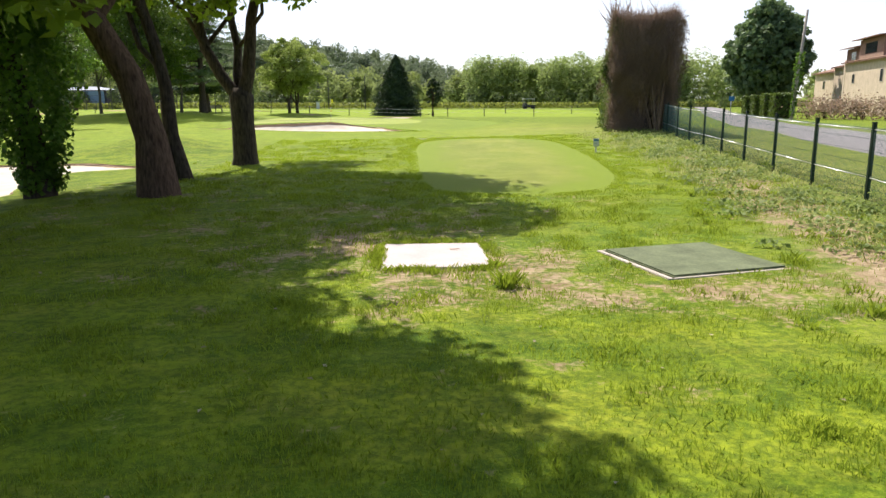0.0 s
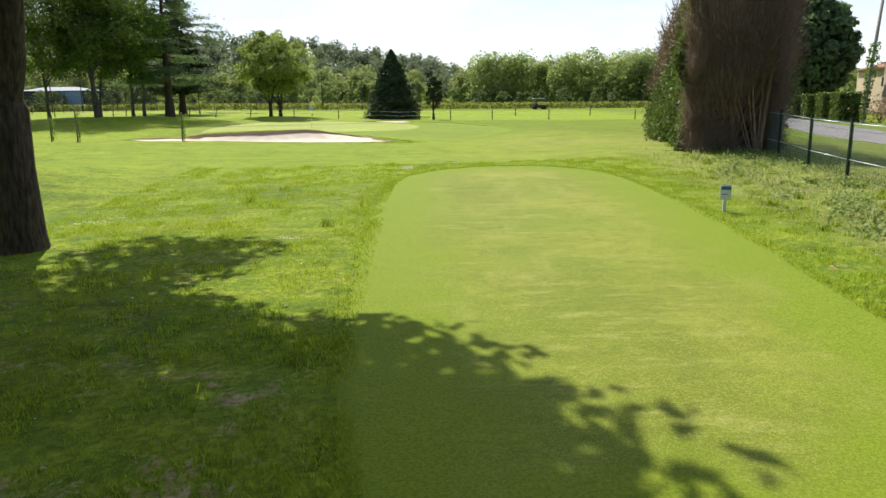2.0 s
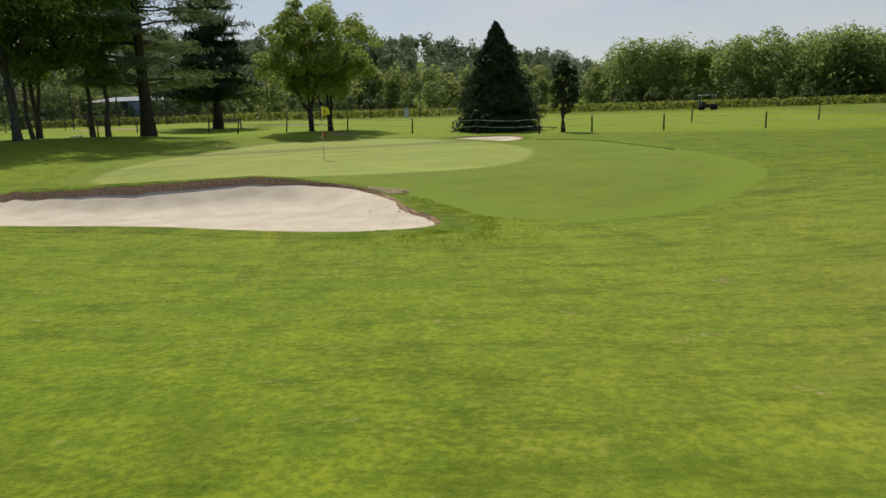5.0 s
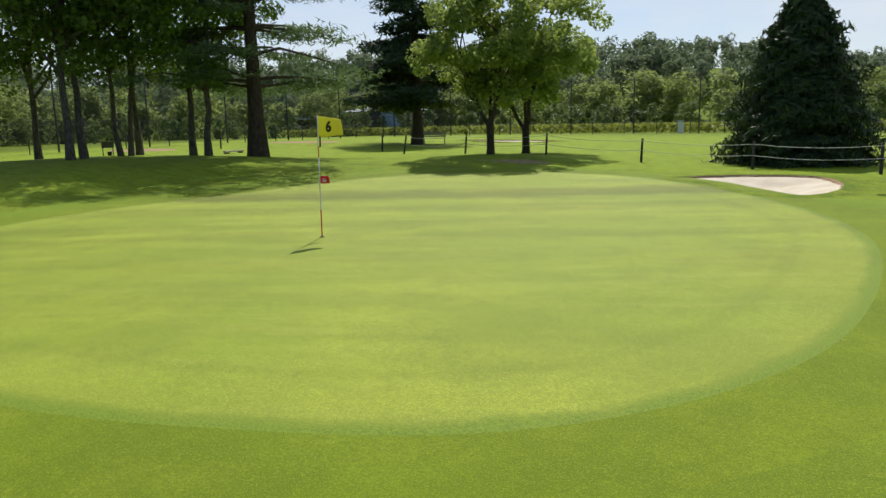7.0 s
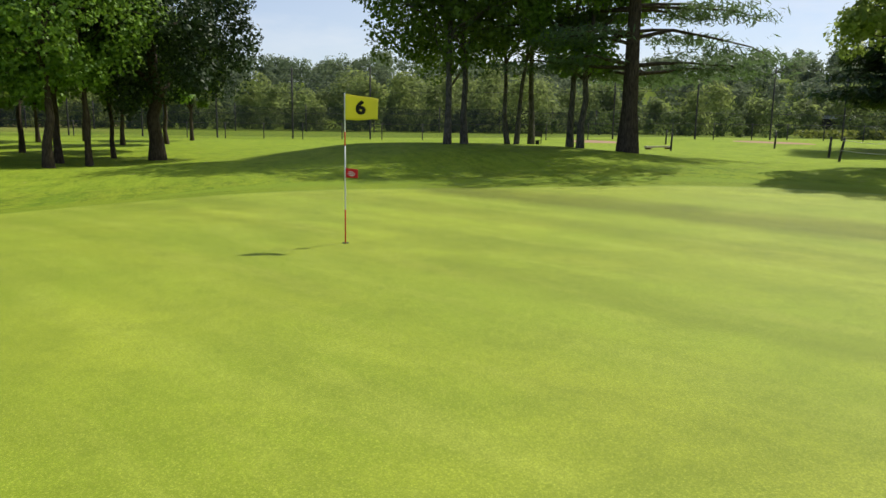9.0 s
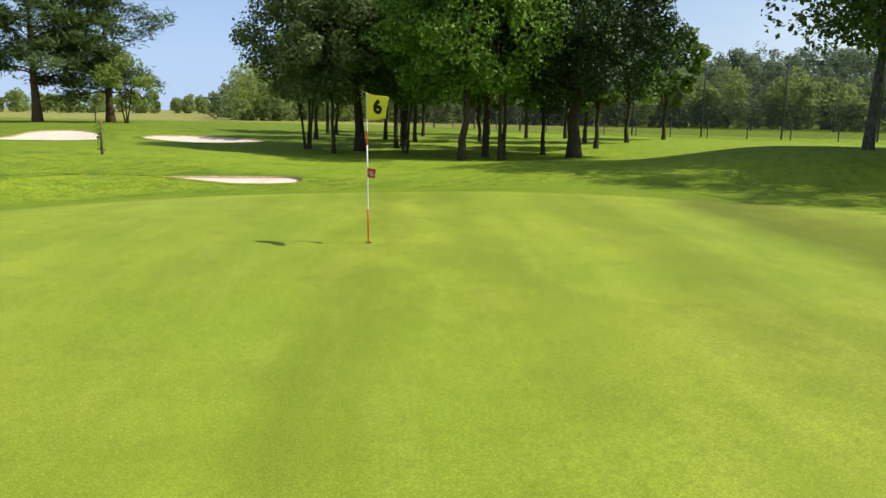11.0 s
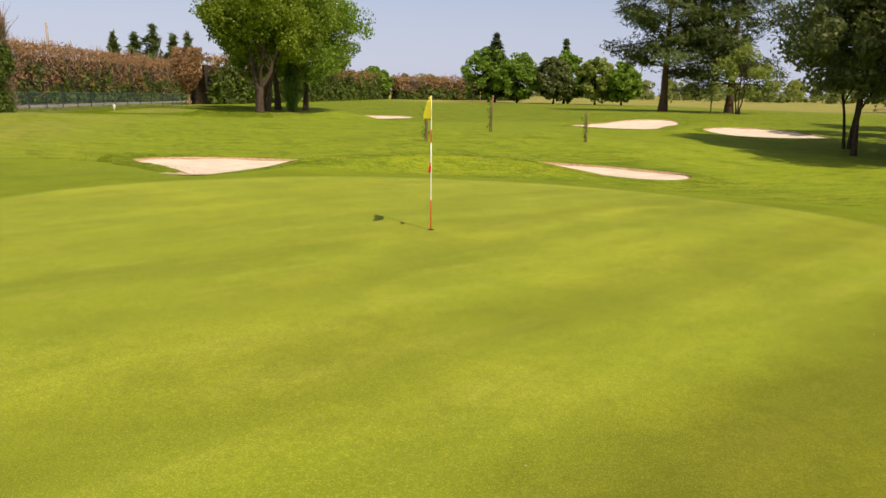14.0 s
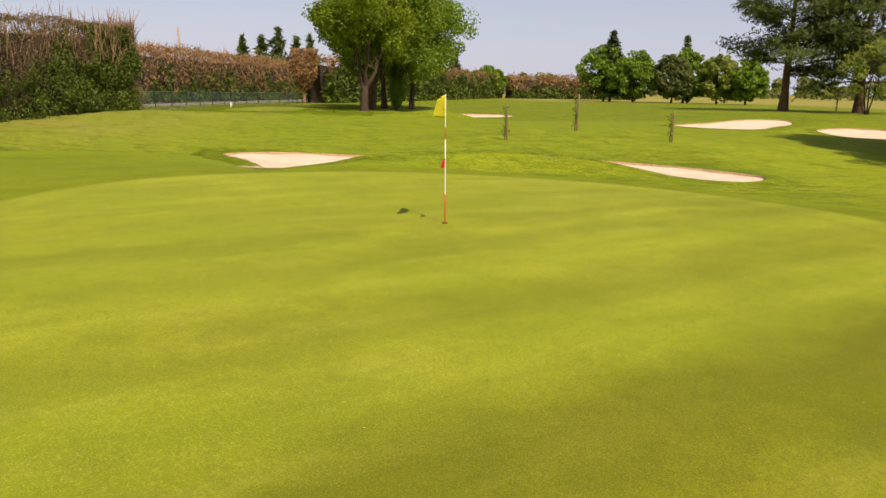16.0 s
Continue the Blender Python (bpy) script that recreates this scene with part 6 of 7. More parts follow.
# ---------------------------------------------------------------- tall net fence of the practice ground
def net_fence():
    knots = np.array([(-82, 22), (-74, 40), (-66, 59), (-57, 79), (-49, 99), (-47, 112), (-42, 123), (-33, 130), (-20, 134), (-4, 136)])
    ln = open_line(knots, 200)
    d = np.concatenate(([0], np.cumsum(np.linalg.norm(np.diff(ln, axis=0), axis=1))))
    e = thing("net_fence", 0, 0, 0, "tall dark poles carrying thin see-through netting round the practice ground", "net fence")
    P = []
    for s in np.arange(0, d[-1], 7.0):
        P.append((np.interp(s, d, ln[:, 0]), np.interp(s, d, ln[:, 1])))
    for k, (x, y) in enumerate(P):
        z, h = gz(x, y), 6.2
        v, f = tubes([(np.array([(x, y, z - 0.2), (x, y, z + h * 0.5), (x, y, z + h)]), np.array([0.075, 0.07, 0.06]))], 8)
        put("pole", mesh_np("pole", v, f, M_SHED, True), e)
    for hz, r in ((6.0, 0.018), (4.0, 0.012), (2.2, 0.016), (1.3, 0.02)):
        w = np.array([(x, y - 0.08, gz(x, y) + hz) for x, y in P])
        v, f = tubes([(w, np.full(len(w), r))], 6)
        put("wire", mesh_np("wire", v, f, M_SHED), e)
    for (x0, y0), (x1, y1) in zip(P[:-1], P[1:]):
        if x1 > -38:
            break
        t = np.linspace(0, 1, 5)
        x, y = x0 + (x1 - x0) * t, y0 + (y1 - y0) * t
        z = base(x, y)
        v = np.concatenate([np.column_stack((x, y - 0.03, z + h_ - sag * 4 * t * (1 - t))) for h_, sag in ((0.15, 0.0), (2.6, 0.05), (5.95, 0.22))])
        j = np.arange(4)
        put("net", mesh_np("net", v, np.concatenate([np.stack((r * 5 + j, r * 5 + j + 1, r * 5 + j + 6, r * 5 + j + 5), 1) for r in (0, 1)]), M_NETFINE), e, "thin dark see-through netting")
    for s in np.arange(1.8, d[-1], 3.5):
        x, y = np.interp(s, d, ln[:, 0]) + 1.0, np.interp(s, d, ln[:, 1]) - 1.0
        z = gz(x, y)
        v, f = tubes([(np.array([(x, y, z - 0.1), (x, y, z + 0.7), (x, y, z + 1.4)]), np.array([0.045, 0.045, 0.04]))], 6)
        put("low_post", mesh_np("low_post", v, f, M_SHED, True), e)


net_fence()


def windbreak():
    """Dark netting strung between posts along the far side of the practice ground."""
    ln = open_line([(-112, 20), (-104, 48), (-97, 78), (-96, 108), (-96, 132), (-93, 160), (-60, 172)], 60)
    e = thing("windbreak_fence", 0, 0, 0, "dark grey netting fence beyond the practice ground", "net fence")
    for k in range(0, 59, 3):
        q = ln[k:k + 4]
        z = base(q[:, 0], q[:, 1])
        v = np.concatenate((np.column_stack((q, z + 0.05)), np.column_stack((q, z + 3.4 + 0.15 * np.sin(np.arange(len(q)) + k)))))
        m = len(q)
        j = np.arange(m - 1)
        put("net", mesh_np("net", v, np.stack((j, j + 1, m + j + 1, m + j), 1), M_NET), e)
        x, y = q[0]
        v, f = tubes([(np.array([(x, y, z[0] - 0.2), (x, y, z[0] + 1.8), (x, y, z[0] + 3.7)]), np.array([0.08, 0.08, 0.07]))], 6)
        put("post", mesh_np("post", v, f, M_SHED, True), e)


windbreak()


# ---------------------------------------------------------------- sheds and bench
def shed(x, y, w, dpt, h, rz, label, blue):
    e = thing("shed", x, y, gz(x, y), label, "shed", rz=rz)
    bm = bmesh.new()
    box(bm, -w / 2, -dpt / 2, -0.1, w / 2, dpt / 2, h, 0.02)
    part("wall", bm, M_SHED, e)
    for k in range(int(h / 0.22)):
        bm = bmesh.new()
        box(bm, -w / 2 - 0.01, -dpt / 2 - 0.03, 0.02 + k * 0.22, w / 2 + 0.01, -dpt / 2 + 0.005, 0.205 + k * 0.22, 0.008)
        part("board", bm, M_SHED, e)
    bm = bmesh.new()
    vs = [bm.verts.new(c) for c in ((-w / 2 - 0.4, -dpt / 2 - 0.5, h), (w / 2 + 0.4, -dpt / 2 - 0.5, h), (w / 2 + 0.4, dpt / 2 + 0.5, h), (-w / 2 - 0.4, dpt / 2 + 0.5, h),
                                    (-w / 4, 0, h + 0.75), (w / 4, 0, h + 0.75))]
    for q in ((0, 1, 5, 4), (1, 2, 5), (2, 3, 4, 5), (3, 0, 4), (3, 2, 1, 0)):
        bm.faces.new([vs[i] for i in q])
    part("roof", bm, M_TIN, e, "pale sheet metal roof")
    if blue:
        bm = bmesh.new()
        box(bm, w * 0.12, -dpt / 2 - 0.07, 0.0, w * 0.46, -dpt / 2 - 0.04, h - 0.15, 0.01)
        part("door", bm, M_BLUE, e, "pale blue sliding door")


shed(-66.8, 150.5, 13.2, 5.0, 3.9, -10, "dark boarded practice shed with a pale roof and blue door", True)
shed(-83.5, 151.0, 4.4, 3.0, 2.9, 30, "small dark shed with a pale roof", False)

e = thing("bench", -26.6, 98.6, gz(-26.6, 98.6), "weathered grey timber bench under the cedar", "bench", rz=30)
for k in range(4):
    bm = bmesh.new()
    box(bm, -0.9, -0.25 + k * 0.13, 0.43, 0.9, -0.14 + k * 0.13, 0.47, 0.006)
    part("seat_slat", bm, M_WOODP, e)
for k in range(3):
    bm = bmesh.new()
    box(bm, -0.9, 0.27 + 0.02 * k, 0.55 + k * 0.14, 0.9, 0.30 + 0.02 * k, 0.65 + k * 0.14, 0.006)
    part("back_slat", bm, M_WOODP, e)
for x in (-0.8, 0.8):
    for y in (-0.2, 0.24):
        bm = bmesh.new()
        box(bm, x - 0.04, y - 0.04, -0.05, x + 0.04, y + 0.04, 0.43 if y < 0 else 0.95, 0.006)
        part("leg", bm, M_WOODP, e)
for x, y, r1, r2, lb in ((-39.5, 98.5, 3.6, 0.9, "flat red clay practice tee"), (-46.5, 88, 3.4, 0.8, "flat red clay practice tee")):
    th = np.linspace(0, 2 * np.pi, 40, endpoint=False)
    lp = np.stack((x + np.cos(th) * r1 * (1 + 0.08 * np.sin(3 * th)), y + np.sin(th) * r2 * 1.6), 1)
    sheet("clay_tee", lp, (x, y), M_CLAY, 0.03, lb, "clay tee")

# yardage board and bin among the mound trees
e = thing("notice_board", -37.6, 78.9, gz(-37.6, 78.9), "small dark notice board with a waste bin beneath", "notice board", rz=65)
e.scale = (0.62, 0.62, 0.62)
for x in (-0.45, 0.45):
    bm = bmesh.new()
    box(bm, x - 0.04, -0.04, -0.1, x + 0.04, 0.04, 1.5, 0.005)
    part("post", bm, M_SHED, e)
bm = bmesh.new()
box(bm, -0.55, -0.07, 0.95, 0.55, -0.04, 1.5, 0.01)
part("board", bm, M_SHED, e)
bm = bmesh.new()
bmesh.ops.create_cone(bm, cap_ends=True, segments=16, radius1=0.18, radius2=0.21, depth=0.6, matrix=Matrix.Translation((0.1, -0.2, 0.3)))
part("bin", bm, M_BLACK, e)

e = thing("grass_beam", -33.2, 84.7, gz(-33.2, 84.7), "pale weathered timber beam lying on short sleepers in the grass", "beam", rz=110)
bm = bmesh.new()
box(bm, -1.25, -0.11, 0.10, 1.25, 0.11, 0.20, 0.015)
part("beam", bm, M_STONE, e)
for x in (-0.95, 0.95):
    bm = bmesh.new()
    box(bm, x - 0.09, -0.16, -0.05, x + 0.09, 0.16, 0.10, 0.01)
    part("sleeper", bm, M_WOOD, e)

# ---------------------------------------------------------------- beyond the lane
broadleaf("clipped_tree", "big dense round-clipped dark green tree", 52.0, 96.0, 15.0, 5.6, 1.6, 0.5, M_BALL, clumps=800, per=36, leaf=0.44, puff=0.6, seed=401, squash=1.05, gap=-0.4)
for k, (x0, y0, ln, h) in enumerate(((36.2, 60.6, 2.6, 2.3), (37.2, 64.6, 2.6, 2.3), (38.3, 69.0, 2.6, 2.2), (39.5, 73.6, 2.8, 2.1))):
    rs = np.random.RandomState(410 + k)
    e = thing("clipped_hedge", x0, y0, gz(x0, y0), "square-clipped dark green garden hedge block", "hedge", "clipped hedges", rz=-18)
    n = 2600
    c = rs.uniform(-1, 1, (n, 3))
    ax = rs.randint(0, 3, n)
    c[np.arange(n), ax] = np.sign(c[np.arange(n), ax])
    o = np.zeros((n, 3))
    o[np.arange(n), ax] = c[np.arange(n), ax]
    c = c * np.array([0.8, ln / 2, h / 2]) + np.array([0, 0, h / 2]) + rs.normal(size=(n, 3)) * 0.04
    v, f = cards(rs, c, 0.16, o, 0.5, 1.4)
    put("foliage", mesh_np("foliage", v, f, M_HEDGE), e)
    # dark box core, coloured as the shaded inside of the block
    bm = bmesh.new()
    box(bm, -0.68, -ln / 2 + 0.12, 0, 0.68, ln / 2 - 0.12, h - 0.12, 0.1)
    part("dark_core", bm, M_INNER, e)
rs = np.random.RandomState(420)
for k in range(12):
    s = k / 11.0
    x, y = 37.2 * s + 42.0 * (1 - s), 57.5 * s + 46 * (1 - s) + 0.8 * math.sin(k * 2.3)
    e = thing("rose_bush", x, y, gz(x, y), "straggling rose bush with faded pink blooms", "shrub", "rose bushes")
    n = 520
    c = rs.normal(size=(n, 3)) * np.array([0.75, 0.8, 0.5]) + np.array([0, 0, 1.0])
    c[:, 2] = np.abs(c[:, 2])
    v, f = cards(rs, c, 0.13, None, 0, 1.3)
    put("foliage", mesh_np("foliage", v, f, M_ROSE), e)
    st = [(np.array([(0, 0, 0), (rs.normal() * 0.2, rs.normal() * 0.2, 0.5), (rs.normal() * 0.5, rs.normal() * 0.5, 1.1)]), np.array([0.02, 0.015, 0.005])) for _ in range(9)]
    v, f = tubes(st, 6)
    put("stems", mesh_np("stems", v, f, M_BARK, True), e)


def pole(x, y, h, lean, label, leafy):
    e = thing("utility_pole", x, y, gz(x, y), label, "utility pole")
    v, f = tubes([(np.array([(0, 0, -0.2), (lean * 0.5, 0, h * 0.5), (lean, 0, h)]), np.array([0.15, 0.13, 0.10]))], 10)
    put("pole", mesh_np("pole", v, f, M_WOODP, True), e)
    if leafy:
        rs = np.random.RandomState(5)
        z = rs.uniform(0.3, h * 0.62, 700)
        a = rs.uniform(0, 2 * np.pi, 700)
        r = 0.2 + 0.25 * rs.uniform(0, 1, 700) * np.exp(-((z - h * 0.5) / 2.0) ** 2)
        v, f = cards(rs, np.stack((lean * z / h + np.cos(a) * r, np.sin(a) * r, z), 1), 0.14, None, 0, 1.2)
        put("creeper", mesh_np("creeper", v, f, M_IVY), e, "green climbing creeper")


pole(34.8, 56.0, 9.4, 0.6, "leaning timber utility pole wrapped in creeper", True)
pole(14.5, -4.0, 7.4, 0.1, "weathered timber pole behind the roadside hedge", False)

e = thing("road_sign", 10.3, -24, gz(10.3, -24), "small triangular road sign on a grey post", "road sign", rz=0)
v, f = tubes([(np.array([(0, 0, -0.2), (0, 0, 1.3), (0, 0, 2.9)]), np.array([0.03, 0.03, 0.03]))], 8)
put("post", mesh_np("post", v, f, M_STEEL, True), e)
bm = bmesh.new()
a = [bm.verts.new(c) for c in ((-0.4, 0.05, 2.2), (0.4, 0.05, 2.2), (0, 0.05, 2.9))]
b = [bm.verts.new(c) for c in ((-0.4, 0.08, 2.2), (0.4, 0.08, 2.2), (0, 0.08, 2.9))]
bm.faces.new(a)
bm.faces.new(b[::-1])
for k in range(3):
    bm.faces.new((a[k], b[k], b[(k + 1) % 3], a[(k + 1) % 3]))
part("plate", bm, M_WHITE, e)
e = thing("direction_sign", 32.8, 64.0, gz(32.8, 64), "small blue direction sign on a grey post", "road sign", rz=10)
v, f = tubes([(np.array([(0, 0, -0.2), (0, 0, 1.0), (0, 0, 2.2)]), np.array([0.04, 0.04, 0.04]))], 8)
put("post", mesh_np("post", v, f, M_STEEL, True), e)
bm = bmesh.new()
box(bm, -0.3, -0.08, 1.7, 0.3, -0.04, 2.15, 0.01)
part("plate", bm, M_BLUE2, e)


def farmhouse():
    ox, oy = 53.0, 75.5
    e = thing("farmhouse", ox, oy, gz(ox, oy), "old ochre-rendered farmhouse row with clay tile roofs and dormers", "house", rz=-17.5)
    e.scale = (1, 1, 0.70)
    # local y runs along the row away from the tee, local x into the house

    def roof_slab(name, pts, parent, label=""):
        bm = bmesh.new()
        lo = [bm.verts.new(p) for p in pts]
        hi = [bm.verts.new((p[0], p[1], p[2] + 0.14)) for p in pts]
        bm.faces.new(lo[::-1])
        bm.faces.new(hi)
        n = len(pts)
        for i in range(n):
            bm.faces.new((lo[i], lo[(i + 1) % n], hi[(i + 1) % n], hi[i]))
        return part(name, bm, M_TILE, parent, label)

    def tile_rows(y0, y1, x0, x1, z0, z1, parent):
        n = int((y1 - y0) / 0.24)
        ts = [(np.array([(x0 - 0.02, y0 + 0.12 + k * 0.24, z0 + 0.15), ((x0 + x1) / 2, y0 + 0.12 + k * 0.24, (z0 + z1) / 2 + 0.15), (x1, y0 + 0.12 + k * 0.24, z1 + 0.15)]), np.array([0.10, 0.10, 0.09])) for k in range(n)]
        v, f = tubes(ts, 6)
        put("tile_rows", mesh_np("tile_rows", v, f, M_TILE, True), parent)

    for y0, y1, h, set_back in ((-32, 6.6, 8.6, 0.0), (6.6, 17.5, 8.4, 1.4), (17.5, 33, 7.8, 2.4)):
        bm = bmesh.new()
        box(bm, set_back, y0, -0.3, 14, y1 - 0.01, h, 0.03)
        part("wall", bm, M_STUCCO, e)
        rf = roof_slab("roof", ((set_back - 0.5, y0 - 0.3, h - 0.1), (7.5, y0 - 0.3, h + 2.1), (7.5, y1 + 0.02, h + 2.1), (set_back - 0.5, y1 + 0.02, h - 0.1)), e, "weathered clay tile roof")
        tile_rows(y0 - 0.3, y1, set_back - 0.5, 7.5, h - 0.1, h + 2.1, rf)
        roof_slab("roof", ((14.5, y0 - 0.3, h - 0.1), (14.5, y1 + 0.02, h - 0.1), (7.5, y1 + 0.02, h + 2.1), (7.5, y0 - 0.3, h + 2.1)), e)
    for y0, y1, top, x0 in ((-24, -15, 11.8, 2.0), (-3.5, 5.6, 12.4, 1.2), (10.0, 16.8, 11.8, 2.6)):
        bm = bmesh.new()
        box(bm, x0, y0, 7.6, 10.0, y1, top, 0.02)
        dm = part("dormer", bm, M_STUCCO2, e, "timbered brownish dormer")
        rf = roof_slab("dormer_roof", ((x0 - 0.9, y0 - 0.7, top - 0.05), (6.4, y0 - 0.7, top + 0.9), (6.4, y1 + 0.7, top + 0.9), (x0 - 0.9, y1 + 0.7, top - 0.05)), dm)
        bm = bmesh.new()
        box(bm, x0 - 0.03, y0 + 2.4, top - 2.4, x0 + 0.05, y1 - 2.4, top - 0.7, 0.01)
        part("window", bm, M_GLASS, dm)
    for y, z, w, h in ((-20, 5.2, 1.1, 1.6), (-8.0, 5.2, 0.8, 1.8), (2.4, 5.2, 0.8, 1.4), (21, 4.6, 1.1, 1.6), (27, 4.6, 1.1, 1.6)):
        sb = 0.0 if y < 6 else 2.4
        bm = bmesh.new()
        box(bm, sb - 0.05, y - w / 2 - 0.12, z - 0.12, sb + 0.02, y + w / 2 + 0.12, z + h + 0.12, 0.01)
        fr = part("window", bm, M_STONE, e)
        bm = bmesh.new()
        box(bm, sb - 0.07, y - w / 2, z, sb - 0.04, y + w / 2, z + h)
        part("pane", bm, M_GLASS, fr)
    bm = bmesh.new()
    box(bm, 1.3, 10.6, 0.0, 1.42, 13.0, 3.2, 0.02)
    part("door", bm, M_SHED, e)
    bm = bmesh.new()
    box(bm, -0.04, 6.2, 0.0, 1.38, 6.9, 9.2, 0.03)
    part("pilaster", bm, M_STUCCO, e)


farmhouse()

# brown dead tree where the mesh fence ends
rs = np.random.RandomState(77)
e = thing("dead_tree", 3.2, -13.2, gz(3.2, -13.2), "narrow dead brown conifer at the end of the fence", "tree")
paths = [(np.array([(0, 0, -0.1), (0.03, 0, 1.2), (0, 0, 2.0)]), np.array([0.16, 0.13, 0.10]))]
for k in range(90):
    a = rs.uniform(0, 2 * np.pi)
    r = rs.uniform(0.3, 1.5)
    z0 = rs.uniform(1.0, 3.2)
    paths.append((np.array([(0, 0, z0), (math.cos(a) * r * 0.6, math.sin(a) * r * 0.6, z0 + 1.2), (math.cos(a) * r, math.sin(a) * r, rs.uniform(4.2, 6.1))]), np.array([0.05, 0.03, 0.008])))
v, f = tubes(paths, 6)
put("branches", mesh_np("branches", v, f, M_TWIGB, True), e, "bare bleached stems")
n = 2600
a, z = rs.uniform(0, 2 * np.pi, n), rs.uniform(1.6, 6.1, n)
r = 1.6 * rs.uniform(0.3, 1, n) ** 0.5 * np.clip((z - 0.8) / 2.5, 0.2, 1)
v, f = cards(rs, np.stack((np.cos(a) * r, np.sin(a) * r, z), 1), 0.12, np.stack((np.cos(a), np.sin(a), 0 * a), 1), 0.2, 4.0)
put("dead_foliage", mesh_np("dead_foliage", v, f, M_TWIG), e)

# canopied buggy beside the vineyard
e = thing("golf_buggy", 24.0, 132, gz(24.0, 132), "small white-roofed golf buggy parked beside the vineyard", "golf buggy", rz=8)
bm = bmesh.new()
box(bm, -1.2, -0.6, 0.3, 1.2, 0.6, 0.75, 0.1)
box(bm, -1.1, -0.55, 0.75, -0.4, 0.55, 1.1, 0.08)
part("body", bm, M_SHED, e)
bm = bmesh.new()
box(bm, -1.15, -0.62, 1.85, 1.0, 0.62, 1.95, 0.04)
part("canopy", bm, M_WHITE, e, "white canopy")
for x in (-1.0, 0.85):
    for y in (-0.55, 0.55):
        bm = bmesh.new()
        box(bm, x - 0.025, y - 0.025, 0.7, x + 0.025, y + 0.025, 1.86, 0.005)
        part("canopy_post", bm, M_STEEL, e)
for x in (-0.8, 0.8):
    for y in (-0.55, 0.55):
        bm = bmesh.new()
        bmesh.ops.create_cone(bm, cap_ends=True, segments=16, radius1=0.24, radius2=0.24, depth=0.18, matrix=Matrix.Translation((x, y, 0.24)) @ Matrix.Rotation(radians(90), 4, 'X'))
        part("wheel", bm, M_BLACK, e)
e = thing("cabinet", -16.6, 136.4, gz(-16.6, 136.4), "small white roadside service cabinet", "cabinet")
bm = bmesh.new()
box(bm, -0.28, -0.22, -0.1, 0.28, 0.22, 1.35, 0.03)
part("body", bm, M_WHITE, e)
bm = bmesh.new()
box(bm, -0.33, -0.27, 1.35, 0.33, 0.27, 1.43, 0.02)
part("lid", bm, M_TIN, e)


# ---------------------------------------------------------------- grass blades, weeds and litter
def scatter(rs, n, x0, x1, y0, y1, weight):
    x, y = rs.uniform(x0, x1, n), rs.uniform(y0, y1, n)
    k = rs.uniform(0, 1, n) < weight(x, y)
    return x[k], y[k]


def patch(x, y, s, t=0.0):
    return np.array([noise.noise((a * s, b * s, t)) for a, b in zip(x, y)])


def off_things(x, y):
    d = np.maximum(signed(x, y, TEE), signed(x, y, APRON))
    for loop, _ in BUNKERS.values():
        d = np.maximum(d, signed(x, y, loop) + 0.05)
    ok = d < -0.02
    ok &= ~((np.abs(x - 0.62) < 0.57) & (np.abs(y - 0.24) < 0.65))
    c, s = math.cos(radians(-13.5)), math.sin(radians(-13.5))
    u, v = (x - 3.50) * c - (y + 0.2) * s, (x - 3.50) * s + (y + 0.2) * c
    return ok & ~((np.abs(u) < 0.8) & (np.abs(v) < 0.8))


def grass(name, label, n, x0, x1, y0, y1, h, w, mat, seed, weight, category="grass"):
    rs = np.random.RandomState(seed)
    x, y = scatter(rs, n, x0, x1, y0, y1, weight)
    k = off_things(x, y)
    x, y = x[k], y[k]
    tall = np.clip(1 + 1.9 * patch(x, y, 2.4, 7.0) + 0.9 * patch(x, y, 6.0, 8.0), 0.3, 2.4)
    v, f = blades(rs, np.stack((x, y, base(x, y) - 0.005), 1), h * tall, w)
    tagged(put(name, mesh_np(name, v, f, mat)), label, category, kind="stuff")


def lawn(x, y):
    p = patch(x, y, 0.9) + 0.6 * patch(x, y, 3.1, 2.0)
    worn = np.exp(-(((x - 0.6) / 2.8) ** 2 + ((y + 0.2) / 1.6) ** 2)) + 0.6 * np.exp(-(((x + 4) / 4) ** 2 + ((y - 5) / 5.0) ** 2))
    fade = step(-6.5, -4.5, y) * step(33, 24, y) * step(9.5, 6.5, x) * step(-8.5, -6, x)
    return np.clip(0.52 + 1.4 * p - 0.45 * worn, 0.03, 1) * fade


def fence_side(x, y):
    fx = 7.8 + 0.2 * (y - 2.9)
    return step(-0.5, 0.4, x - 6.4 - 0.1 * (y - 8)) * step(1.4, 0.4, x - fx) * step(27.0, 24.5, y) * np.clip(0.38 + 1.9 * patch(x, y, 1.1, 5.0), 0.02, 1)


grass("grass_blades", "short lawn grass round the tee", 330000, -6.5, 7.5, -6.5, 5.0, 0.032, 0.004, M_BLADE, 501, lawn)
grass("grass_blades", "short lawn grass beside the tee", 330000, -5, 9, 5.0, 24.0, 0.036, 0.006, M_COLLAR, 502, lawn)
grass("grass_blades", "rough grass beside the bunker", 45000, -1.6, 2.5, 43.5, 51.0, 0.035, 0.005, M_BLADE, 507, lambda x, y: step(2.4, 0.9, x) * step(43.5, 45, y) * np.clip(0.6 + patch(x, y, 2.0), 0.1, 1))
grass("weeds", "tall mixed weeds along the fence", 80000, 3.5, 14, -5, 30.0, 0.08, 0.009, M_WEED, 504, fence_side, "weeds")
rs = np.random.RandomState(505)
V, F, k0 = [], [], 0
